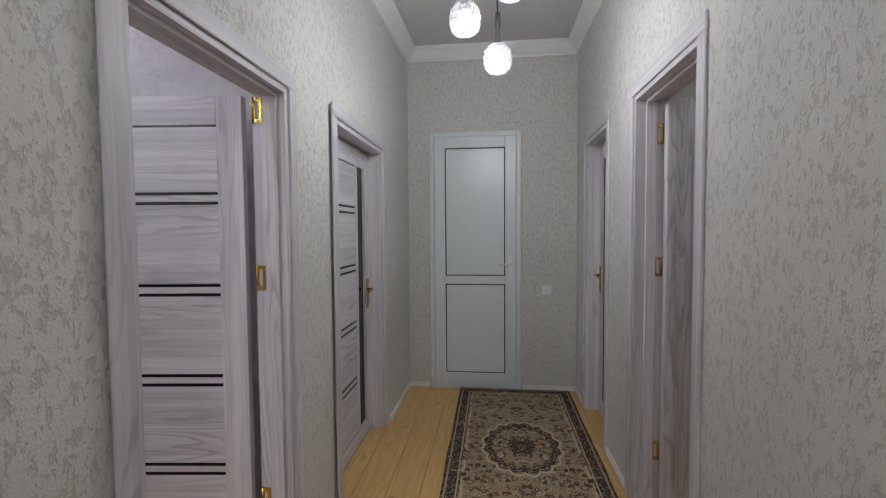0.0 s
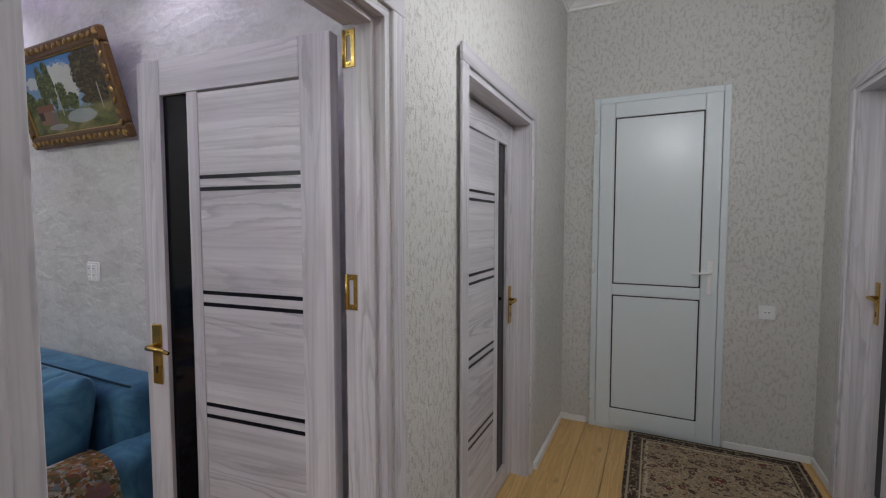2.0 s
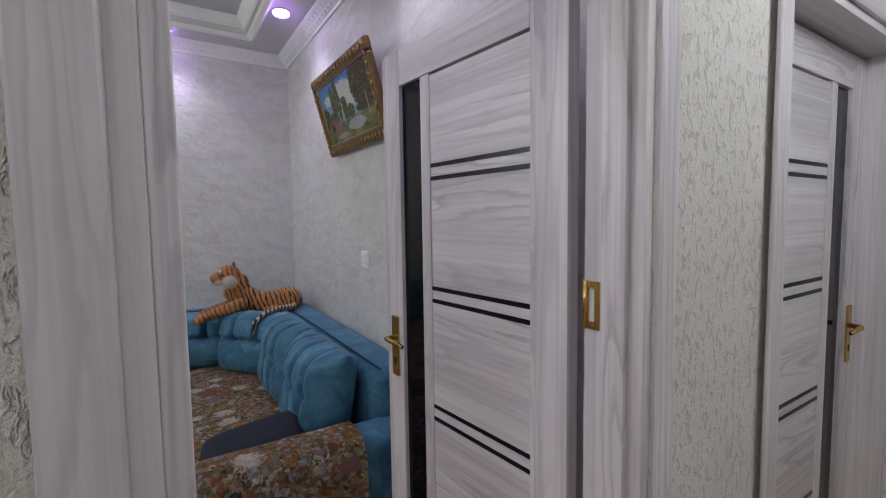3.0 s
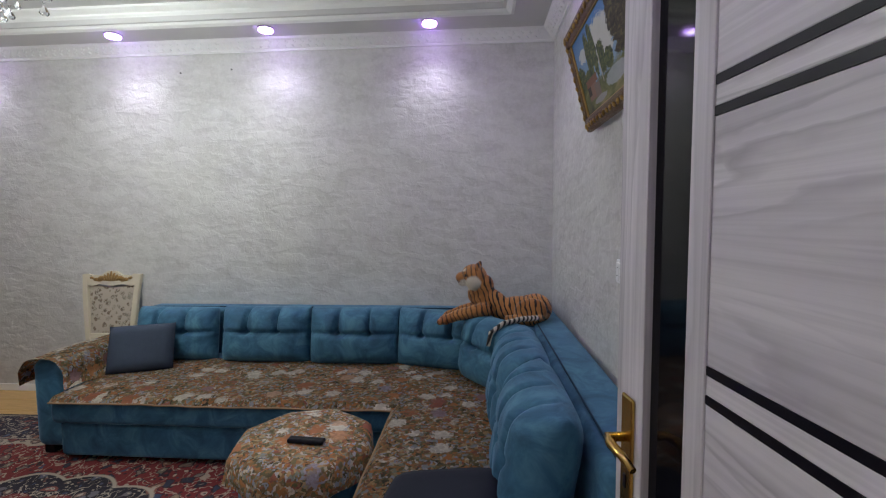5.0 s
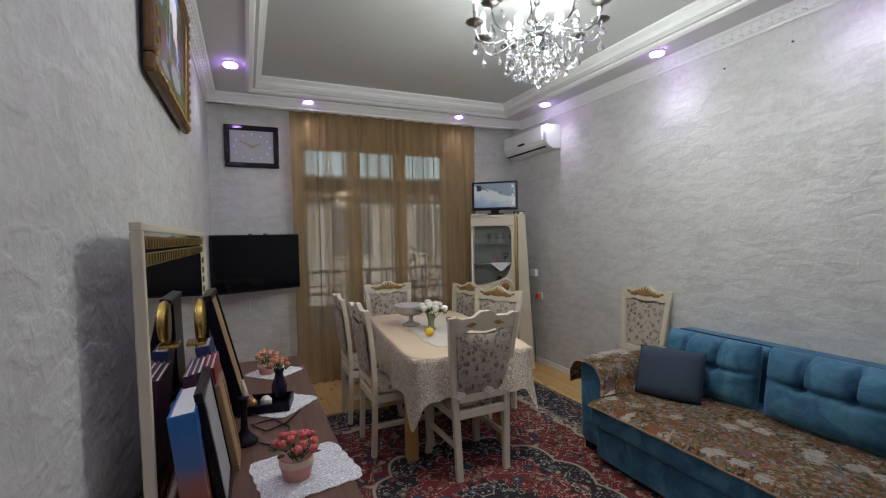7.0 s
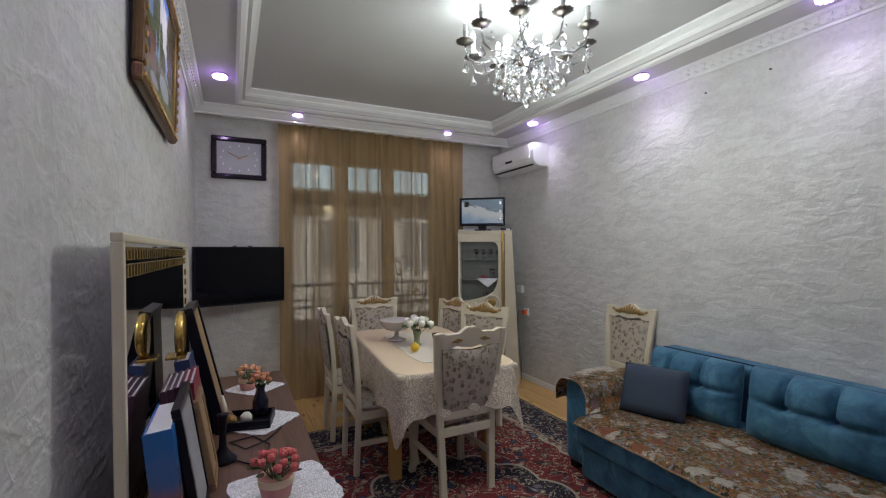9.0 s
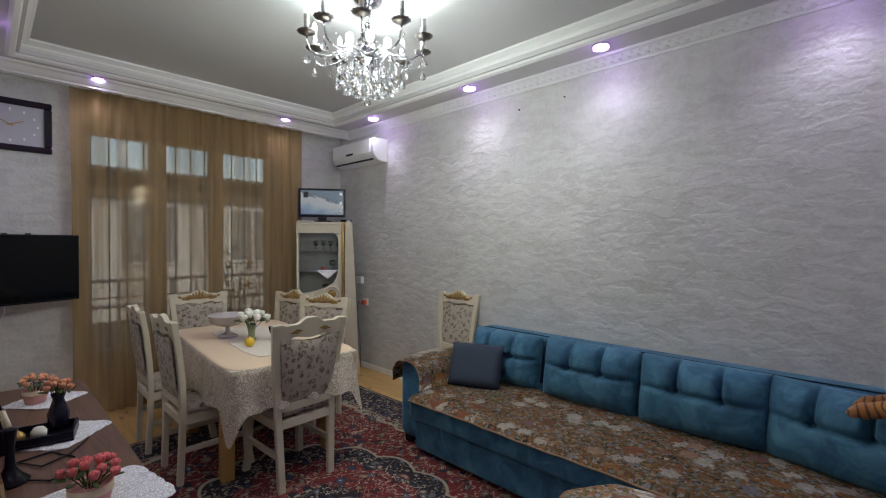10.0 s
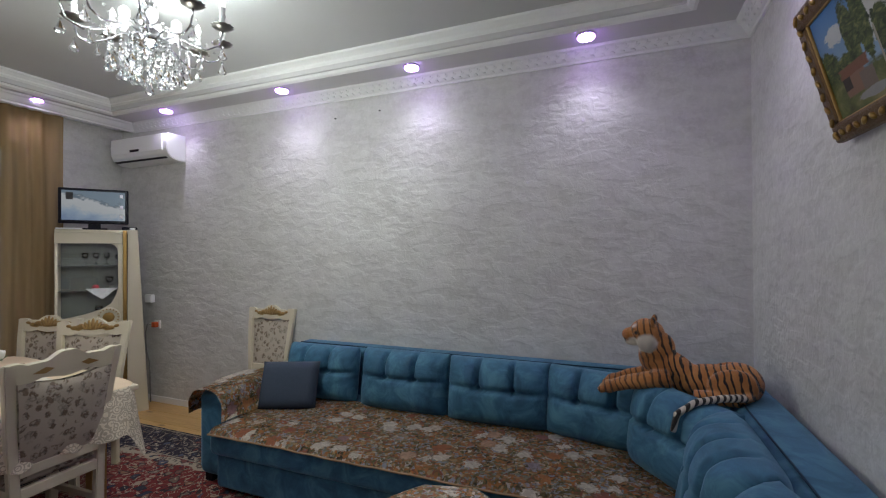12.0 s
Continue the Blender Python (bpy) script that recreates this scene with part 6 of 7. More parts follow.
# ---- south wall things ----
def wall_clock():
    root = thing("wall_clock", pose(0.186, YS, 2.377), "rectangular wall clock with a dark glossy frame", "clock")
    w, h, f = 0.244, 0.203, 0.05
    dark = shader("plum_gloss", (0.018, 0.010, 0.022), 0.08)
    for d in ((-w, w, h - f, h), (-w, w, -h, -h + f), (-w, -w + f, -h + f, h - f), (w - f, w, -h + f, h - f)):
        boxpart("frame_bar", (d[0], d[1], 0.0, 0.035, d[2], d[3]), dark, root, 0.012)
    face = boxpart("face", (-w + f, w - f, 0.0, 0.012, -h + f, h - f), mottled("pale_dial", (0.50, 0.50, 0.56), (0.56, 0.56, 0.62), 5, 0.15), root, label="pale dial")
    for k in range(12):
        a = math.pi * k / 6
        x, z = 0.16 * math.sin(a), 0.12 * math.cos(a)
        boxpart("hour_mark", (x - 0.006, x + 0.006, 0.012, 0.014, z - 0.010, z + 0.010), M_WHITE, face)
    for turn, L in ((62, 0.12), (-66, 0.085)):
        bm = bmesh.new()
        box(bm, -0.004, 0.004, 0.014, 0.017, -0.02, L)
        bm.transform(pose(0, 0, 0, 0, turn, 0))
        part("clock_hand", bm, M_GOLD, face, "slim gilt hand")
    for x, z in ((-0.22, 0.02), (-0.22, -0.12), (0.22, 0.17), (0.22, -0.05), (0.17, 0.18)):
        bm = bmesh.new()
        bmesh.ops.create_icosphere(bm, subdivisions=1, radius=0.009, matrix=Matrix.Translation((x, 0.036, z)))
        part("rhinestone", bm, M_CRYSTAL, root)


wall_clock()


def television():
    c = pose(0.172, -1.745, 1.262, 0, 0, 21)
    root = thing("television", c, "large black flat television on a wall bracket", "television")
    boxpart("casing", (-0.405, 0.405, -0.03, 0.012, -0.262, 0.262), M_BLACK, root, 0.006)
    boxpart("screen", (-0.395, 0.395, 0.0118, 0.0135, -0.245, 0.252), M_BGLASS, root, label="dark glossy screen")
    for x in (-0.08, 0.06):
        boxpart("bracket_lug", (x - 0.015, x + 0.015, -0.02, 0.0, 0.26, 0.272), M_IRON, root, 0.002)
    boxpart("wall_bracket", (-0.10, 0.10, -0.045, -0.03, -0.12, 0.12), M_IRON, root)
    boxpart("bracket_arm", (-0.03, 0.03, -0.20, -0.045, -0.03, 0.03), M_IRON, root)
    bm = bmesh.new()
    tube(bm, [(0.05, -0.04, -0.25), (0.04, -0.06, -0.32), (0.06, -0.08, -0.38), (0.05, -0.09, -0.45)], 0.003, 5)
    part("cable", bm, M_WHITE, root, "thin white cable")


television()


# ---- paintings ----
def landscape(seed):
    """Oil landscape: blue sky with a white cloud, poplars, a dark tree, a red-roofed cottage and a pond."""
    m = shader("oil_landscape", rough=0.5, Specular_IOR_Level=0.3)
    t = Tree(m)
    c = t.node("TexCoord").outputs["Generated"]
    sep = t.node("SeparateXYZ", Vector=c)
    u, v = sep.outputs[0], sep.outputs[2]
    off = t.node("VectorMath", props={"operation": "ADD"}, i0=c, i1=(seed, seed * 2.0, 0.0)).outputs[0]
    dab = t.noise(off, 18, 5, 0.7, 0.6)
    soft = t.noise(off, 5, 4, 0.6, 0.5)

    def spot(cx, cz, sx, sz, rag=0.5, square=False):
        """1 inside a ragged oval (or block), 0 outside."""
        dx = t.math("MULTIPLY", t.math("SUBTRACT", u, cx), 1 / sx)
        dz = t.math("MULTIPLY", t.math("SUBTRACT", v, cz), 1 / sz)
        if square:
            r = t.math("MAXIMUM", t.math("ABSOLUTE", dx), t.math("ABSOLUTE", dz))
        else:
            r = t.math("SQRT", t.math("ADD", t.math("MULTIPLY", dx, dx), t.math("MULTIPLY", dz, dz)))
        r = t.math("ADD", r, t.math("MULTIPLY", t.math("SUBTRACT", dab, 0.5), rag * 2))
        return t.ramp(t.math("MULTIPLY", r, 0.5), [(0.47, (1, 1, 1)), (0.53, (0, 0, 0))])
    col = t.mix(t.ramp(v, [(0.3, (0, 0, 0)), (1.0, (1, 1, 1))]), (0.30, 0.44, 0.62), (0.05, 0.20, 0.52))
    col = t.mix(spot(0.50, 0.66, 0.24, 0.24, 0.7), col, (0.66, 0.66, 0.64))
    col = t.mix(spot(0.16, 0.72, 0.08, 0.08, 0.9), col, (0.62, 0.64, 0.66))
    green = t.ramp(dab, [(0.34, (0.010, 0.022, 0.008)), (0.48, (0.045, 0.075, 0.020)), (0.60, (0.15, 0.17, 0.045)), (0.74, (0.34, 0.32, 0.12))])
    dusk = t.ramp(dab, [(0.36, (0.012, 0.012, 0.008)), (0.52, (0.06, 0.045, 0.020)), (0.70, (0.20, 0.17, 0.06))])
    for cx, cz, sx, sz in ((0.05, 0.42, 0.09, 0.22), (0.27, 0.62, 0.055, 0.30), (0.36, 0.66, 0.05, 0.32), (0.47, 0.48, 0.06, 0.20), (0.57, 0.40, 0.07, 0.12), (0.18, 0.42, 0.12, 0.10)):
        col = t.mix(spot(cx, cz, sx, sz), col, green)
    for cx, cz, sx, sz in ((0.78, 0.72, 0.13, 0.32), (0.93, 0.62, 0.12, 0.42), (0.86, 0.40, 0.18, 0.10)):
        col = t.mix(spot(cx, cz, sx, sz), col, dusk)
    gcol = t.ramp(soft, [(0.32, (0.03, 0.035, 0.015)), (0.5, (0.13, 0.15, 0.045)), (0.68, (0.30, 0.27, 0.12))])
    ground = t.ramp(t.math("ADD", v, t.math("MULTIPLY", dab, 0.14)), [(0.36, (1, 1, 1)), (0.42, (0, 0, 0))])
    col = t.mix(ground, col, gcol)
    col = t.mix(spot(0.62, 0.20, 0.17, 0.09, 0.3), col, t.mix(soft, (0.16, 0.20, 0.22), (0.62, 0.64, 0.66)))
    col = t.mix(spot(0.20, 0.25, 0.085, 0.10, 0.12, True), col, (0.26, 0.14, 0.10))
    col = t.mix(spot(0.29, 0.22, 0.05, 0.08, 0.12, True), col, (0.20, 0.15, 0.13))
    col = t.mix(spot(0.215, 0.37, 0.11, 0.045, 0.25, True), col, (0.22, 0.085, 0.05))
    col = t.mix(spot(0.14, 0.27, 0.03, 0.055, 0.15, True), col, (0.03, 0.02, 0.018))
    col = t.mix(spot(0.30, 0.10, 0.12, 0.04, 0.5), col, (0.34, 0.34, 0.36))
    for x in (0.42, 0.88):
        col = t.mix(spot(x, 0.40, 0.006, 0.16, 0.2, True), col, (0.42, 0.38, 0.30))
    t.color(t.mix(t.math("MULTIPLY", soft, 0.25), col, (0.05, 0.04, 0.02)))
    t.bump(dab, 0.25, 0.004)
    return m


def painting(name, m, w, h, seed, label):
    """Hangs with its back at y = 0 of the local frame, facing -y, origin at the lower edge's middle."""
    root = thing(name, m, label, "painting")
    f = 0.065
    bm = bmesh.new()
    for x0, x1, z0, z1 in ((-w / 2, w / 2, 0, f), (-w / 2, w / 2, h - f, h), (-w / 2, -w / 2 + f, f, h - f), (w / 2 - f, w / 2, f, h - f)):
        box(bm, x0, x1, -0.035, 0.0, z0, z1, bevel=0.012)
    fr = part("frame", bm, mottled("bronze_frame", (0.07, 0.036, 0.016), (0.20, 0.11, 0.04), 40, 0.4, 0.5, metal=0.5), root, "ornate bronze and gold frame")
    bm = bmesh.new()
    n = int(w / 0.045)
    for k in range(n):
        x = -w / 2 + (k + 0.5) * w / n
        for z in (f * 0.45, h - f * 0.45):
            blob(bm, (x, -0.037, z), (0.017, 0.007, 0.010), (0, 35 if k % 2 else -35, 0), 6, 4)
    n = int(h / 0.045)
    for k in range(n):
        z = (k + 0.5) * h / n
        for x in (-w / 2 + f * 0.45, w / 2 - f * 0.45):
            blob(bm, (x, -0.037, z), (0.010, 0.007, 0.017), (0, 35 if k % 2 else -35, 0), 6, 4)
    part("relief", bm, M_GOLD, fr, "gilt leaf relief")["kind"] = "stuff"
    bm = bmesh.new()
    g = f - 0.012
    for x0, x1, z0, z1 in ((-w / 2 + g, w / 2 - g, g, g + 0.014), (-w / 2 + g, w / 2 - g, h - g - 0.014, h - g), (-w / 2 + g, -w / 2 + g + 0.014, g, h - g), (w / 2 - g - 0.014, w / 2 - g, g, h - g)):
        box(bm, x0, x1, -0.030, -0.006, z0, z1, bevel=0.004)
    part("slip", bm, M_GOLD, fr, "gold inner slip")
    boxpart("canvas", (-w / 2 + f - 0.004, w / 2 - f + 0.004, -0.022, -0.004, f - 0.004, h - f + 0.004), landscape(seed), root, label="oil landscape with cottage and trees")
    boxpart("backing", (-w / 2 + 0.02, w / 2 - 0.02, -0.001, 0.006, 0.02, h - 0.02), M_DARK, root)
    return root


painting("painting", pose(-1.16, 3.545, 1.84, 15), 0.84, 0.46, 0.0, "landscape painting leaning forward in a gilt frame")
painting("painting", pose(0.553, 0.46, 2.045, 1.5, 0, -90), 0.98, 0.62, 5.3, "landscape painting in a gilt frame above the dresser")
for x, y, z, q in ((-1.16, YN - 0.012, 2.33, 0), (XE - 0.012, 0.45, 2.66, 1)):
    bm = bmesh.new()
    tube(bm, [(x, y, z), (x + (0.012 if q else 0), y + (0 if q else 0.012), z)], 0.004, 6)
    solid("picture_nail", bm, M_IRON, "dark nail holding a painting", "nail")


# ---- dresser and its things ----
DT = 0.785


def dresser():
    root = thing("dresser", pose(0.27, 0.76, 0), "long low walnut dresser against the wall", "dresser")
    boxpart("top", (-0.275, 0.275, -0.81, 0.81, DT - 0.03, DT), M_WALNUT, root, 0.003)
    boxpart("body", (-0.25, 0.275, -0.79, 0.79, 0.06, DT - 0.03), M_WALNUT, root)
    boxpart("plinth", (-0.22, 0.265, -0.77, 0.77, 0.0, 0.06), M_IRON, root)
    for k in range(4):
        y0 = -0.785 + k * 0.3925
        door = boxpart("door", (-0.27, -0.251, y0 + 0.003, y0 + 0.389, 0.07, DT - 0.036), M_WALNUT, root, 0.002)
        bm = bmesh.new()
        hy = y0 + (0.35 if k % 2 == 0 else 0.04)
        tube(bm, [(-0.27, hy, 0.44), (-0.29, hy, 0.445), (-0.29, hy, 0.555), (-0.27, hy, 0.56)], 0.005, 6)
        part("handle", bm, M_CHROME, door, "slim chrome handle")


dresser()


def doily(x, y, r, turn):
    bm = bmesh.new()
    n = 72
    mid = bm.verts.new((0, 0, 0.002))
    ring = []
    for k in range(n):
        a = 2 * math.pi * k / n
        c, s = math.cos(a), math.sin(a)
        f = 1 / ((abs(c) ** 9 + abs(s) ** 9) ** (1 / 9))
        rr = r * f * (1 + 0.035 * abs(math.sin(9 * a)))
        ring.append(bm.verts.new((rr * c, rr * s, 0.002 + 0.002 * noise.noise((c * 4, s * 4, r)))))
    for k in range(n):
        bm.faces.new((mid, ring[k], ring[(k + 1) % n]))
    made = bmesh.ops.extrude_face_region(bm, geom=bm.faces[:])
    for v in made["geom"]:
        if isinstance(v, bmesh.types.BMVert):
            v.co.z += 0.002
    ob = solid("doily", bm, M_DOILY, "white scalloped lace doily on the dresser", "doily", group="lace doilies")
    ob.matrix_world = pose(x, y, DT - 0.0005, 0, 0, turn)


doily(0.12, 1.33, 0.135, 10)
doily(0.16, 0.73, 0.120, 47)
doily(0.15, 0.24, 0.105, 43)

M_PETAL1 = mottled("pink_petals", (0.55, 0.06, 0.07), (0.72, 0.22, 0.20), 60, 0.7, 0.2)
M_PETAL2 = mottled("peach_petals", (0.60, 0.22, 0.10), (0.72, 0.38, 0.24), 60, 0.7, 0.2)
M_PETALW = mottled("white_petals", (0.78, 0.76, 0.66), (0.82, 0.80, 0.72), 60, 0.7, 0.2)
M_LEAF = mottled("leaf_green", (0.04, 0.085, 0.02), (0.08, 0.13, 0.035), 30, 0.6, 0.1)
M_POT = mottled("pink_pot", (0.55, 0.24, 0.20), (0.62, 0.30, 0.26), 20, 0.5, 0.05)


def bouquet(root, base, spread, height, count, size, petal, seed):
    rnd = random.Random(seed)
    stems = bmesh.new()
    leaves = bmesh.new()
    for k in range(count):
        a = 2.4 * k + rnd.uniform(-0.3, 0.3)
        r = spread * math.sqrt((k + 0.5) / count)
        z = base + height * (1.0 - 0.45 * (r / spread) ** 2) * rnd.uniform(0.85, 1.08)
        x, y = r * math.cos(a), r * math.sin(a)
        tube(stems, [(x * 0.25, y * 0.25, base - 0.01), (x * 0.7, y * 0.7, base + (z - base) * 0.6), (x, y, z)], 0.0016, 5)
        bm = bmesh.new()
        blob(bm, (x, y, z), (size * 0.62, size * 0.62, size * 0.8), (0, 0, 0), 8, 6)
        for q in range(5):
            b = 2 * math.pi * q / 5 + k
            blob(bm, (x + size * 0.45 * math.cos(b), y + size * 0.45 * math.sin(b), z - size * 0.1), (size * 0.28, size * 0.6, size * 0.75), (0, 14, math.degrees(b)), 6, 5)
        part("flower", bm, petal, root)
        for q in range(2):
            b = a + rnd.uniform(-1.2, 1.2)
            lx, ly, lz = x * 0.8 + size * 1.1 * math.cos(b), y * 0.8 + size * 1.1 * math.sin(b), base + (z - base) * rnd.uniform(0.4, 0.8)
            blob(leaves, (lx, ly, lz), (size * 1.15, size * 0.52, 0.0018), (rnd.uniform(-35, 35), rnd.uniform(-35, 35), math.degrees(b)), 6, 4)
    part("stems", stems, M_LEAF, root)
    part("leaves", leaves, M_LEAF, root, "small green leaves")


def flower_pot(x, y, petal, r, h, count, size, label, material, seed, z=DT + 0.005):
    root = thing("flower_pot", pose(x, y, z), label, "artificial flowers", "potted flowers")
    bm = bmesh.new()
    lathe(bm, [(0, 0), (r * 0.8, 0), (r * 0.95, h * 0.5), (r, h * 0.97), (r * 1.03, h), (r * 0.92, h), (r * 0.88, h * 0.85), (0, h * 0.82)], 20)
    part("pot", bm, material, root)
    bm = bmesh.new()
    lathe(bm, [(r * 0.98, h * 0.62), (r * 1.035, h * 0.66), (r * 1.05, h * 0.94), (r * 1.0, h * 0.97)], 20)
    part("band", bm, M_CLOTH, root, "cream ribbon band")
    bouquet(root, h, r * 1.35, h * 1.0, count, size, petal, seed)


flower_pot(0.145, 1.36, M_PETAL1, 0.047, 0.062, 15, 0.015, "pink artificial roses in a pink pot on a doily", M_POT, 3)
flower_pot(0.185, 0.26, M_PETAL2, 0.042, 0.058, 13, 0.014, "peach artificial flowers in a pink pot on a doily", M_POT, 5)


def vase_with_flowers(name, m, prof, material, petal, base, spread, height, count, size, seed, label):
    root = thing(name, m, label, "vase")
    bm = bmesh.new()
    lathe(bm, prof, 20)
    part("vase_body", bm, material, root)
    bouquet(root, base, spread, height, count, size, petal, seed)
    return root


M_NAVYGLAZE = shader("navy_glaze", (0.012, 0.012, 0.03), 0.15)
vase_with_flowers("flower_vase", pose(0.15, 0.70, DT + 0.022), [(0, 0), (0.026, 0), (0.03, 0.01), (0.032, 0.05), (0.020, 0.085), (0.016, 0.10), (0.022, 0.118), (0.018, 0.118), (0.0, 0.10)],
                  M_NAVYGLAZE, M_PETAL2, 0.115, 0.042, 0.05, 11, 0.014, 8, "dark vase with peach flowers on the dresser")


def jewel_tray():
    root = thing("jewellery_box", pose(0.225, 0.74, DT + 0.005, 0, 0, -12), "open black lacquer jewellery box", "box")
    boxpart("bottom", (-0.12, 0.12, -0.075, 0.075, 0.0, 0.008), M_BLACK, root)
    for d in ((-0.12, 0.12, -0.075, -0.065), (-0.12, 0.12, 0.065, 0.075), (-0.12, -0.11, -0.065, 0.065), (0.11, 0.12, -0.065, 0.065)):
        boxpart("wall", (d[0], d[1], d[2], d[3], 0.008, 0.032), M_BLACK, root, 0.003)
    bm = bmesh.new()
    box(bm, 0.0, 0.15, -0.075, 0.075, 0.0, 0.012, bevel=0.003)
    bm.transform(pose(0.118, 0, 0.03, 0, -50, 0))
    part("lid", bm, M_BLACK, root, "raised black lid")
    for x, y, r, mat_ in ((-0.02, 0.0, 0.022, M_PETALW), (0.03, 0.02, 0.02, M_GOLD), (0.05, -0.03, 0.016, M_POT)):
        bm = bmesh.new()
        lathe(bm, [(0, 0.008), (r, 0.008), (r, 0.03), (r * 0.6, 0.042), (0, 0.046)], 14, (x, y, 0))
        part("trinket", bm, mat_, root)
    bm = bmesh.new()
    tube(bm, [(0.045, 0.0, 0.01), (0.055, 0.005, 0.06), (0.068, 0.01, 0.12)], [0.011, 0.010, 0.007], 8)
    part("candle", bm, M_CREAMW, root, "leaning cream candle")


jewel_tray()


def bell_stand():
    root = thing("desk_stand", pose(0.285, 1.05, DT), "black flared stand with a cable on the dresser", "stand")
    bm = bmesh.new()
    lathe(bm, [(0, 0), (0.042, 0), (0.044, 0.008), (0.025, 0.025), (0.012, 0.05), (0.010, 0.10), (0.016, 0.15), (0.02, 0.155), (0, 0.158)], 20)
    part("stand_body", bm, M_BLACK, root)
    bm = bmesh.new()
    tube(bm, [(-0.03, 0.02, 0.006), (-0.08, 0.07, 0.004), (-0.13, 0.03, 0.004), (-0.15, -0.06, 0.004), (-0.10, -0.16, 0.004), (-0.02, -0.14, 0.004), (-0.07, -0.05, 0.006), (-0.14, -0.1, 0.004), (-0.20, -0.2, 0.004)], 0.0028, 5)
    part("cable", bm, M_BLACK, root, "looped black cable")


bell_stand()


def leaning_frame(name, m, h, w, t, front, edge, label, category="picture frame"):
    """A framed panel standing on its lower edge, in the local yz plane, front towards -x."""
    root = thing(name, m, label, category)
    b = 0.022
    for d in ((-w / 2, w / 2, 0, b), (-w / 2, w / 2, h - b, h), (-w / 2, -w / 2 + b, b, h - b), (w / 2 - b, w / 2, b, h - b)):
        boxpart("frame_bar", (0, t, d[0], d[1], d[2], d[3]), edge, root, 0.003)
    boxpart("picture", (t * 0.2, t * 0.7, -w / 2 + b, w / 2 - b, b, h - b), front, root)
    boxpart("back", (t * 0.7, t * 0.95, -w / 2 + b, w / 2 - b, b, h - b), M_IRON, root)
    return root


M_PHOTO = mottled("grey_print", (0.36, 0.36, 0.40), (0.55, 0.55, 0.58), 8, 0.25, 0.02)
ease = leaning_frame("photo_frame", pose(0.272, 0.66, DT, 0, 13.5, 0), 0.50, 0.30, 0.038, M_TAN, M_BLACK, "tall black photo frame standing on the dresser")
bm = bmesh.new()
box(bm, 0.0, 0.022, -0.10, 0.10, 0.0, 0.49, bevel=0.003)
bm.transform(Matrix.Translation((0.038, 0, 0.49)) @ pose(0, 0, 0, 0, 180 - 14, 0))
part("strut", bm, M_BLACK, ease, "black easel strut")
leaning_frame("photo_frame", pose(0.315, 1.36, DT, 0, 9, 0), 0.33, 0.26, 0.02, M_PHOTO, M_BLACK, "grey print in a thin frame leaning on albums")
leaning_frame("wooden_plaque", pose(0.296, 1.16, DT, 0, 10, 0), 0.27, 0.17, 0.022, M_TAN, mottled("beaded_wood", (0.22, 0.13, 0.06), (0.3, 0.19, 0.09), 90, 0.5, 0.6), "carved wooden plaque leaning on the albums", "plaque")


def book(m, t, d, h, cover, label, group="albums on the dresser"):
    """Stands on its lower edge; spine towards +y, thickness along x."""
    root = thing("album", m, label, "album", group)
    boxpart("page_block", (0.004, t - 0.004, -d / 2, d / 2 - 0.004, 0.004, h - 0.006), M_WHITE, root)
    boxpart("cover", (0.0, 0.004, -d / 2, d / 2, 0.0, h), cover, root, 0.001)
    boxpart("cover", (t - 0.004, t, -d / 2, d / 2, 0.0, h), cover, root, 0.001)
    boxpart("spine", (0.0, t, d / 2 - 0.004, d / 2 + 0.001, 0.0, h), cover, root, 0.001)


def blue_cover():
    m = shader("blue_red_cover", rough=0.25)
    t = Tree(m)
    c = t.node("TexCoord").outputs["Object"]
    z = t.node("SeparateXYZ", Vector=c).outputs[2]
    n = t.noise(t.coords((1, 1, 0.4)), 45, 3, 0.6)
    t.color(t.ramp(t.math("ADD", z, t.math("MULTIPLY", n, 0.06)), [(0.06, (0.32, 0.05, 0.03)), (0.16, (0.28, 0.12, 0.10)), (0.21, (0.07, 0.14, 0.35)), (0.30, (0.02, 0.14, 0.42))]))
    return m


book(pose(0.346, 1.42, DT, 0, 6, 0), 0.058, 0.23, 0.30, blue_cover(), "thick blue album with a red lower edge")
M_RED = mottled("crimson_cover", (0.20, 0.012, 0.03), (0.26, 0.02, 0.04), 20, 0.4, 0.1)
M_PLUM = mottled("plum_cover", (0.06, 0.02, 0.04), (0.09, 0.035, 0.06), 20, 0.4, 0.1)
for k, cov in enumerate((M_RED, M_RED, M_PLUM, M_PLUM, M_PLUM)):
    book(pose(0.330 + 0.0172 * k, 1.11, DT, 0, 5, 0), 0.0160, 0.22, 0.315 - 0.004 * k, cov, "dark red album standing on the dresser" if cov is M_RED else "dark plum album standing on the dresser")
book(pose(0.345, 0.90, DT, 0, 7, 0), 0.045, 0.17, 0.335, mottled("navy_cover", (0.015, 0.03, 0.10), (0.03, 0.05, 0.14), 20, 0.4, 0.1), "navy blue album standing on the dresser")
bm = bmesh.new()
lathe(bm, [(0, 0), (0.07, 0), (0.075, 0.008), (0.073, 0.02), (0.058, 0.026), (0, 0.026)], 32)
bm.transform(pose(0, 0, 0, 0, -90, 0))
clk = thing("gold_clock", pose(0.428, 0.92, DT + 0.08 + 0.335, 0, 0, 0), "round gold table clock resting on albums", "clock")
part("rim", bm, M_BRASS, clk)
boxpart("stand_foot", (-0.03, 0.03, -0.04, 0.04, -0.085, -0.073), M_BRASS, clk, 0.003)


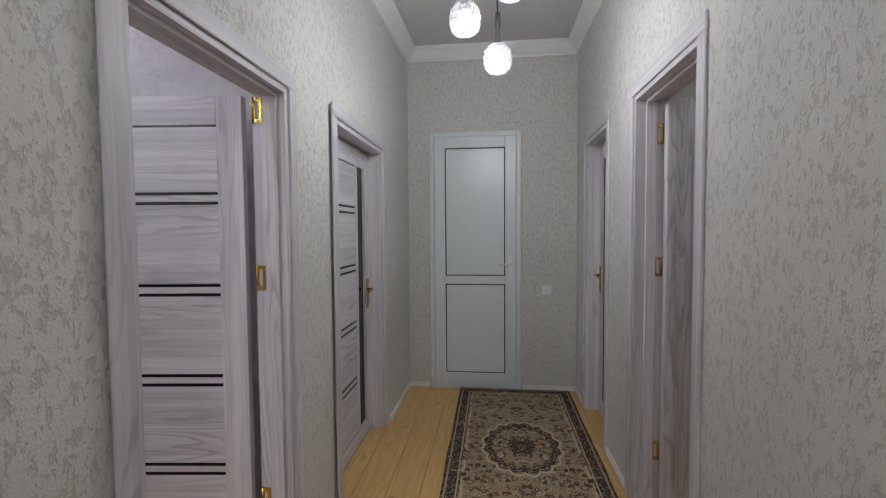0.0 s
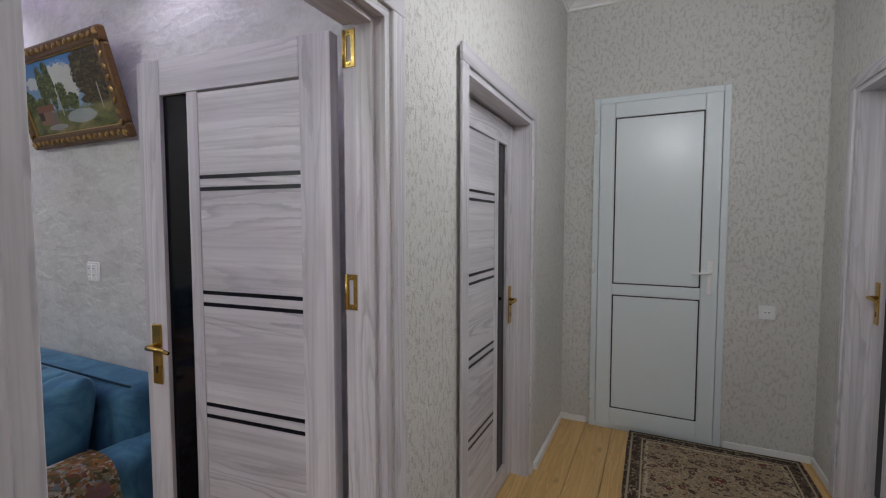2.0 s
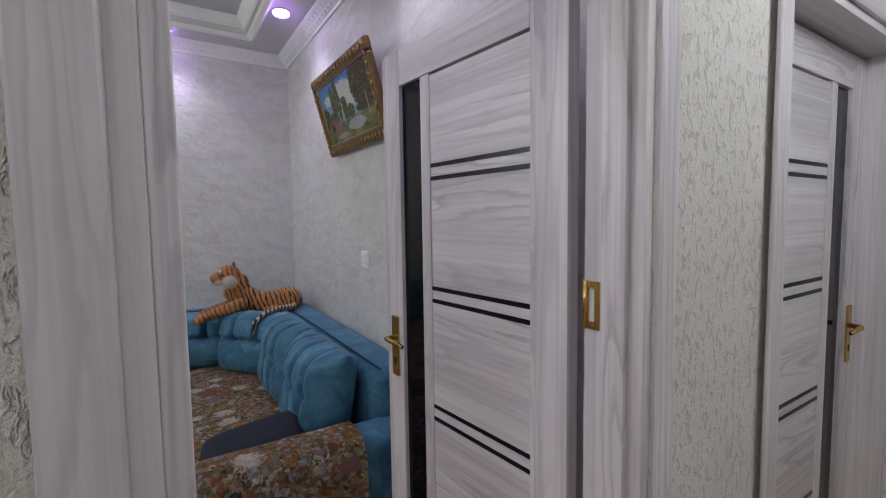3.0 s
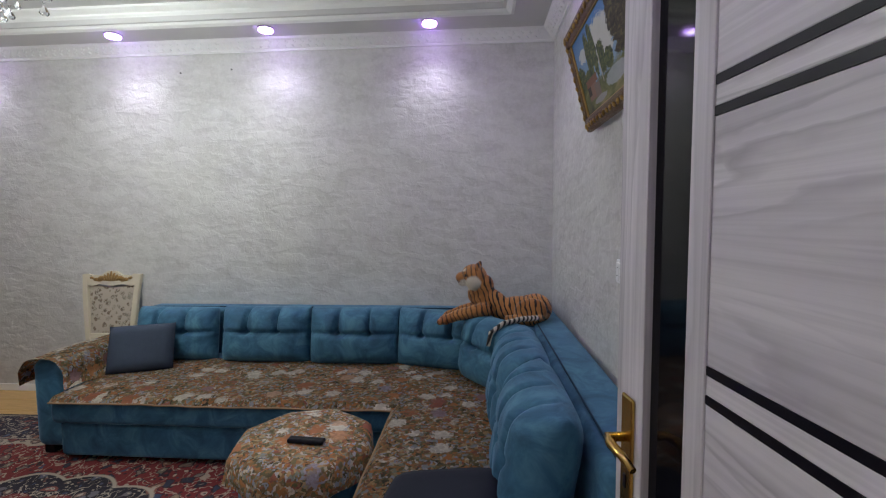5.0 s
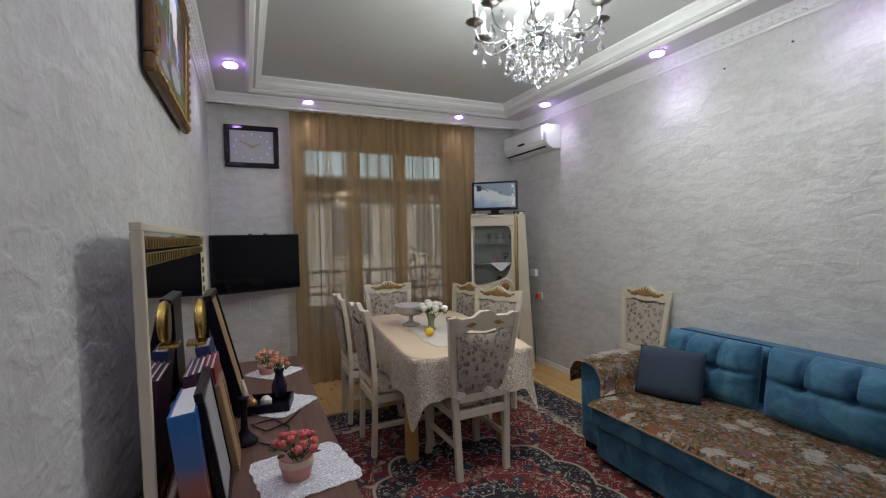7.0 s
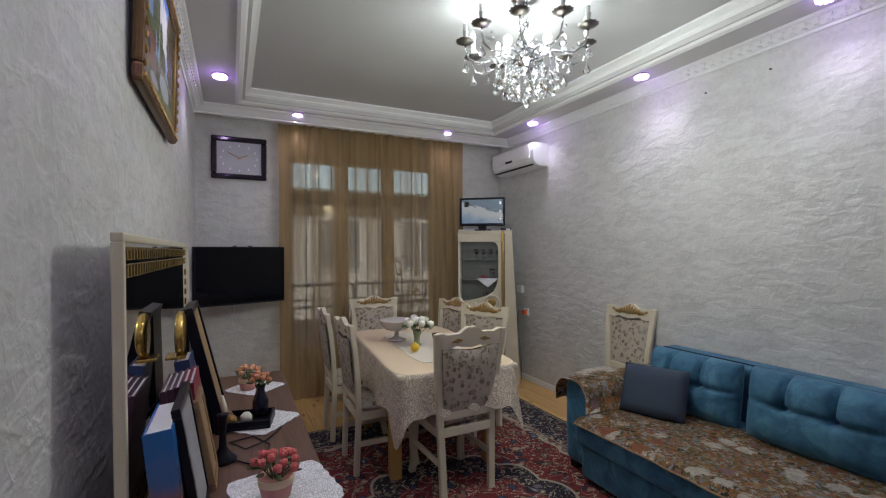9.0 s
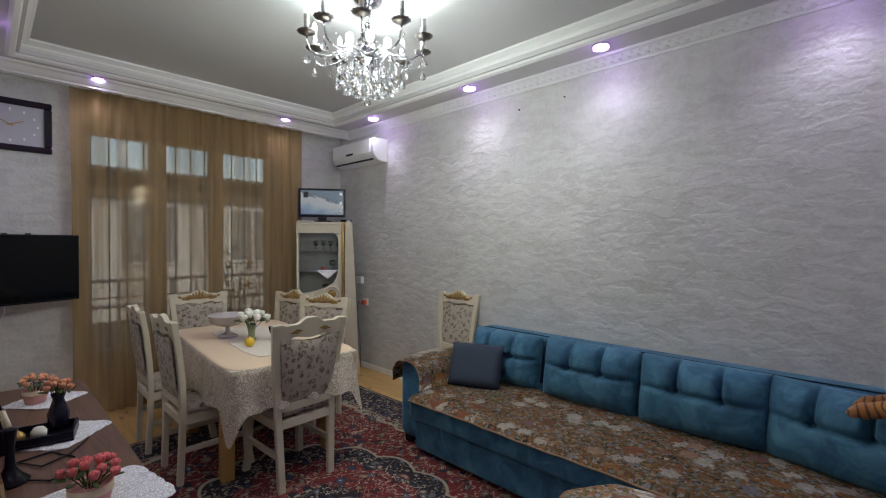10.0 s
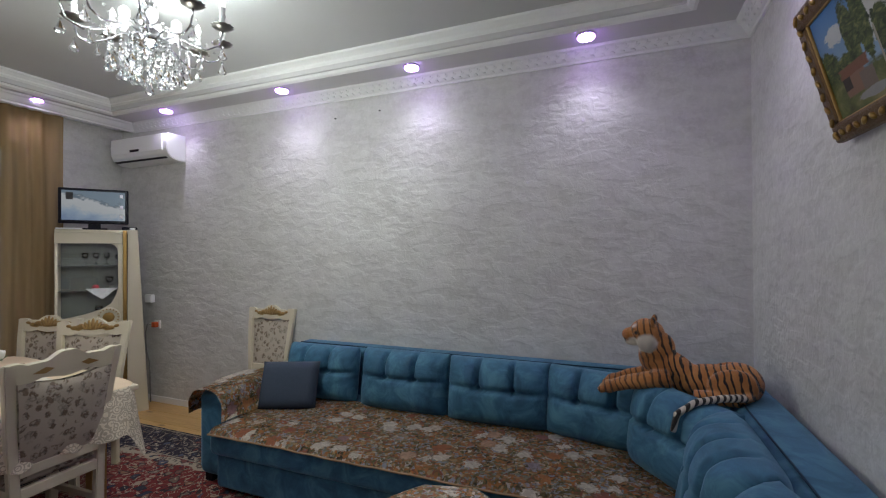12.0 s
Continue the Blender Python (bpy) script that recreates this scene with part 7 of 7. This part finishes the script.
def mirror():
    root = thing("mirror", pose(0.454, 0.785, DT, 0, 0.6, 0), "wide leaning mirror with cream edge and gold mosaic border", "mirror")
    w, h, t = 1.55, 0.735, 0.024
    for d in ((-w / 2, w / 2, 0, 0.02), (-w / 2, w / 2, h - 0.02, h), (-w / 2, -w / 2 + 0.02, 0.02, h - 0.02), (w / 2 - 0.02, w / 2, 0.02, h - 0.02)):
        boxpart("frame_bar", (0.0, t, d[0], d[1], d[2], d[3]), M_CREAMW, root, 0.003)
    silver = shader("mirror_silver", (0.88, 0.89, 0.88), 0.01, 1.0)
    boxpart("mirror_glass", (0.012, 0.02, -w / 2 + 0.02, w / 2 - 0.02, 0.02, h - 0.02), silver, root, label="mirror glass")
    gold_t = mottled("gold_mosaic", (0.50, 0.33, 0.09), (0.60, 0.42, 0.14), 30, 0.15, 0.05, metal=1.0)
    bm = bmesh.new()
    box(bm, 0, 0.004, -0.016, 0.016, -0.016, 0.016, bevel=0.002, segments=1)
    tile = mesh_of("mosaic_tile", bm, gold_t)
    for q, off in enumerate((0.045, 0.085)):
        n = int((w - 0.1) / 0.037)
        for k in range(n):
            for z in (off, h - off):
                o = new("mosaic_tile", tile)
                o.parent = root
                o.location = (0.008, -w / 2 + 0.05 + (w - 0.1) * (k + 0.5) / n, z)
    n = int((h - 0.2) / 0.05)
    for k in range(n):
        for y in (-w / 2 + 0.05, w / 2 - 0.05):
            o = new("mosaic_tile", tile)
            o.parent = root
            o.location = (0.008, y, 0.12 + (h - 0.24) * (k + 0.5) / n)


mirror()


# ---- things on the dining table ----
TT = 0.765
bm = bmesh.new()
lathe(bm, [(0, 0), (0.07, 0), (0.072, 0.008), (0.045, 0.02), (0.018, 0.035), (0.016, 0.07), (0.03, 0.075), (0.085, 0.09), (0.115, 0.115), (0.135, 0.155), (0.142, 0.165), (0.134, 0.163), (0.105, 0.118), (0.07, 0.098), (0, 0.09)], 32)
bowl = solid("fruit_bowl", bm, mottled("cut_glass", (0.55, 0.50, 0.50), (0.65, 0.60, 0.58), 90, 0.15, 0.6, metal=0.3), "cut glass footed fruit bowl on the table", "bowl")
bowl.matrix_world = pose(-0.93, -0.66, TT)
vase_with_flowers("flower_vase", pose(-1.0, -0.40, TT), [(0, 0), (0.03, 0), (0.033, 0.008), (0.022, 0.03), (0.024, 0.07), (0.034, 0.11), (0.03, 0.112), (0.0, 0.10)],
                  mottled("green_glass", (0.25, 0.28, 0.16), (0.3, 0.33, 0.2), 20, 0.1), M_PETALW, 0.10, 0.112, 0.115, 11, 0.033, 11, "white rose bouquet with leaves in a glass vase")
bm = bmesh.new()
blob(bm, (0, 0, 0.031), (0.033, 0.033, 0.031), (0, 0, 0), 16, 10)
blob(bm, (0, 0, 0.061), (0.008, 0.008, 0.008), (0, 0, 0), 8, 6)
le = solid("lemon", bm, mottled("lemon_peel", (0.72, 0.46, 0.02), (0.80, 0.55, 0.05), 80, 0.4, 0.3), "yellow lemon on the lace runner", "lemon")
le.matrix_world = pose(-0.91, -0.22, TT)
bm = bmesh.new()
lathe(bm, [(0, 0), (0.03, 0), (0.03, 0.006), (0.008, 0.015), (0.008, 0.03), (0.04, 0.06), (0.048, 0.10), (0.045, 0.10), (0.036, 0.062), (0, 0.035)], 20)
gl = solid("dessert_glass", bm, M_CRYSTAL, "small clear dessert glass on the table", "glass")
gl.matrix_world = pose(-1.12, -0.28, TT)


# ---- plush tiger ----
def tiger_fur():
    """Orange plush with broken dark stripes, a white muzzle and ruff, and a ringed tail."""
    m = shader("tiger_plush", rough=0.95, Sheen_Weight=0.25)
    t = Tree(m)
    c = t.coords()
    sep = t.node("SeparateXYZ", Vector=c)
    x, y, z = sep.outputs
    side = t.math("ABSOLUTE", x)
    half = t.node("CombineXYZ", X=side, Y=y, Z=z).outputs[0]
    fur = t.noise(c, 260, 2, 0.6)
    warp = t.noise(c, 9, 2, 0.5, 0.5)
    ragged = t.noise(c, 30, 3, 0.6)

    def near(at, r, soft=0.006):
        far = t.node("VectorMath", props={"operation": "DISTANCE"}, i0=half, i1=at).outputs["Value"]
        return t.ramp(t.math("ADD", far, t.math("MULTIPLY", t.math("SUBTRACT", ragged, 0.5), 0.02)), [(max(r - soft, 0.001), (1, 1, 1)), (r + soft, (0, 0, 0))])
    band = t.math("SINE", t.math("ADD", t.math("ADD", t.math("MULTIPLY", y, 205.0), t.math("MULTIPLY", z, 60.0)), t.math("MULTIPLY", warp, 11.0)))
    broken = t.math("ADD", band, t.math("MULTIPLY", t.math("SUBTRACT", ragged, 0.5), 1.6))
    stripes = t.ramp(broken, [(0.45, (0, 0, 0)), (0.68, (1, 1, 1))])
    legs = t.ramp(y, [(0.0, (0.75, 0.75, 0.75)), (0.04, (1, 1, 1))])
    face = near((0.0, -0.14, 0.265), 0.055, 0.02)
    stripes = t.math("MULTIPLY", stripes, t.math("MULTIPLY", legs, t.math("SUBTRACT", 1.0, face)))
    coat = t.mix(t.ramp(warp, [(0.35, (0, 0, 0)), (0.65, (1, 1, 1))]), (0.32, 0.105, 0.020), (0.52, 0.22, 0.06))
    coat = t.mix(t.math("MULTIPLY", fur, 0.25), coat, (0.60, 0.32, 0.12))
    col = t.mix(stripes, coat, (0.018, 0.012, 0.010))
    pale = (0.66, 0.60, 0.50)
    for at, r in (((0.066, -0.040, 0.240), 0.048), ((0.035, -0.095, 0.222), 0.042), ((0.0, -0.135, 0.228), 0.030), ((0.044, -0.104, 0.318), 0.015), ((0.068, -0.262, -0.02), 0.020)):
        col = t.mix(near(at, r), col, pale)
    for at, r in (((0.0, -0.166, 0.266), 0.014), ((0.046, -0.116, 0.308), 0.010), ((0.020, -0.150, 0.240), 0.012), ((0.058, -0.002, 0.356), 0.020), ((0.060, -0.085, 0.285), 0.010)):
        col = t.mix(near(at, r, 0.003), col, (0.012, 0.010, 0.010))
    rings = t.math("SINE", t.math("MULTIPLY", t.math("ADD", t.math("SUBTRACT", y, x), t.math("MULTIPLY", z, -0.6)), 150.0))
    tail = t.mix(t.ramp(rings, [(-0.1, (0, 0, 0)), (0.15, (1, 1, 1))]), (0.62, 0.56, 0.47), (0.015, 0.012, 0.010))
    col = t.mix(t.ramp(x, [(0.148, (0, 0, 0)), (0.156, (1, 1, 1))]), col, tail)
    t.color(col)
    t.bump(fur, 0.7, 0.007)
    return m


def tiger():
    """One plush figure lying along -y, its head raised; the lumps are fused into one skin."""
    bm = bmesh.new()
    blob(bm, (0.0, 0.22, 0.075), (0.080, 0.17, 0.078), (8, 0, 0), 20, 14)
    blob(bm, (0.0, 0.345, 0.080), (0.088, 0.100, 0.095), (0, 0, 0), 18, 12)
    blob(bm, (0.0, 0.07, 0.118), (0.072, 0.15, 0.078), (-32, 0, 0), 18, 12)
    blob(bm, (0.0, 0.000, 0.190), (0.066, 0.080, 0.105), (-26, 0, 0), 18, 14)
    blob(bm, (0.0, -0.042, 0.282), (0.078, 0.082, 0.072), (-12, 0, 0), 22, 16)
    blob(bm, (0.0, -0.112, 0.264), (0.044, 0.052, 0.040), (-8, 0, 0), 16, 10)
    blob(bm, (0.0, -0.112, 0.232), (0.038, 0.038, 0.022), (0, 0, 0), 14, 10)
    for s in (-1, 1):
        blob(bm, (s * 0.052, -0.040, 0.244), (0.034, 0.048, 0.052), (0, 0, 0), 14, 10)
        blob(bm, (s * 0.042, -0.100, 0.308), (0.015, 0.014, 0.012), (0, 0, 0), 8, 6)
        blob(bm, (s * 0.056, -0.012, 0.346), (0.025, 0.014, 0.026), (0, 0, 0), 10, 8)
        tube(bm, [(s * 0.055, 0.06, 0.08), (s * 0.074, -0.05, 0.058), (s * 0.072, -0.14, 0.034), (s * 0.068, -0.19, 0.012)], [0.050, 0.042, 0.036, 0.033], 12)
        blob(bm, (s * 0.068, -0.215, 0.004), (0.042, 0.046, 0.034), (16, 0, 0), 12, 8)
        for q in (-1, 0, 1):
            blob(bm, (s * 0.068 + q * 0.024, -0.250, -0.010), (0.016, 0.022, 0.020), (0, 0, 0), 8, 6)
        blob(bm, (s * 0.080, 0.315, 0.075), (0.048, 0.105, 0.082), (12, 0, 0), 14, 10)
        tube(bm, [(s * 0.098, 0.34, 0.028), (s * 0.110, 0.24, 0.026), (s * 0.112, 0.16, 0.026)], [0.034, 0.033, 0.028], 10)
    tube(bm, [(0.06, 0.40, 0.05), (0.14, 0.36, 0.052), (0.22, 0.27, 0.060), (0.29, 0.17, 0.048), (0.335, 0.10, 0.0), (0.345, 0.085, -0.075)], [0.019, 0.018, 0.017, 0.016, 0.015, 0.013], 10)
    ob = solid("plush_tiger", bm, tiger_fur(), "orange striped plush tiger lying on the sofa back", "plush toy")
    skin = ob.modifiers.new("skin", "REMESH")
    skin.mode, skin.voxel_size, skin.use_smooth_shade = "VOXEL", 0.0055, True
    even = ob.modifiers.new("even", "SMOOTH")
    even.factor, even.iterations = 0.5, 1
    ob.matrix_world = pose(-2.20, 3.01, 0.785, 0, 0, -8)


tiger()


# ---- floor boards, last ----
def boards(x0, x1, y0, y1, width):
    n = max(1, round((x1 - x0) / width))
    w = (x1 - x0) / n
    cuts = {}
    for k in range(n):
        seam = y0 + (y1 - y0) * (0.35 + 0.3 * ((k * 7) % 5) / 4)
        for p, q in ((y0, seam), (seam, y1)):
            key = round(q - p, 3)
            if key not in cuts:
                bm = bmesh.new()
                box(bm, -w / 2 + 0.0012, w / 2 - 0.0012, -(q - p) / 2 + 0.001, (q - p) / 2 - 0.001, -0.02, 0.0, bevel=0.0015, segments=1)
                cuts[key] = mesh_of("board", bm, M_PLANK)
            o = new("board", cuts[key])
            o.parent = floor
            o.location = (x0 + (k + 0.5) * w, (p + q) / 2, 0)


boards(HX0 - 0.16, HX1 + 0.16, HY0, HY1, 0.19)
boards(XW, XE, YS, YN, 0.19)
boards(HX1 + 0.16, 4.6, 2.0, HY1, 0.19)
boards(-0.9, XE, YN + 0.12, HY1, 0.19)
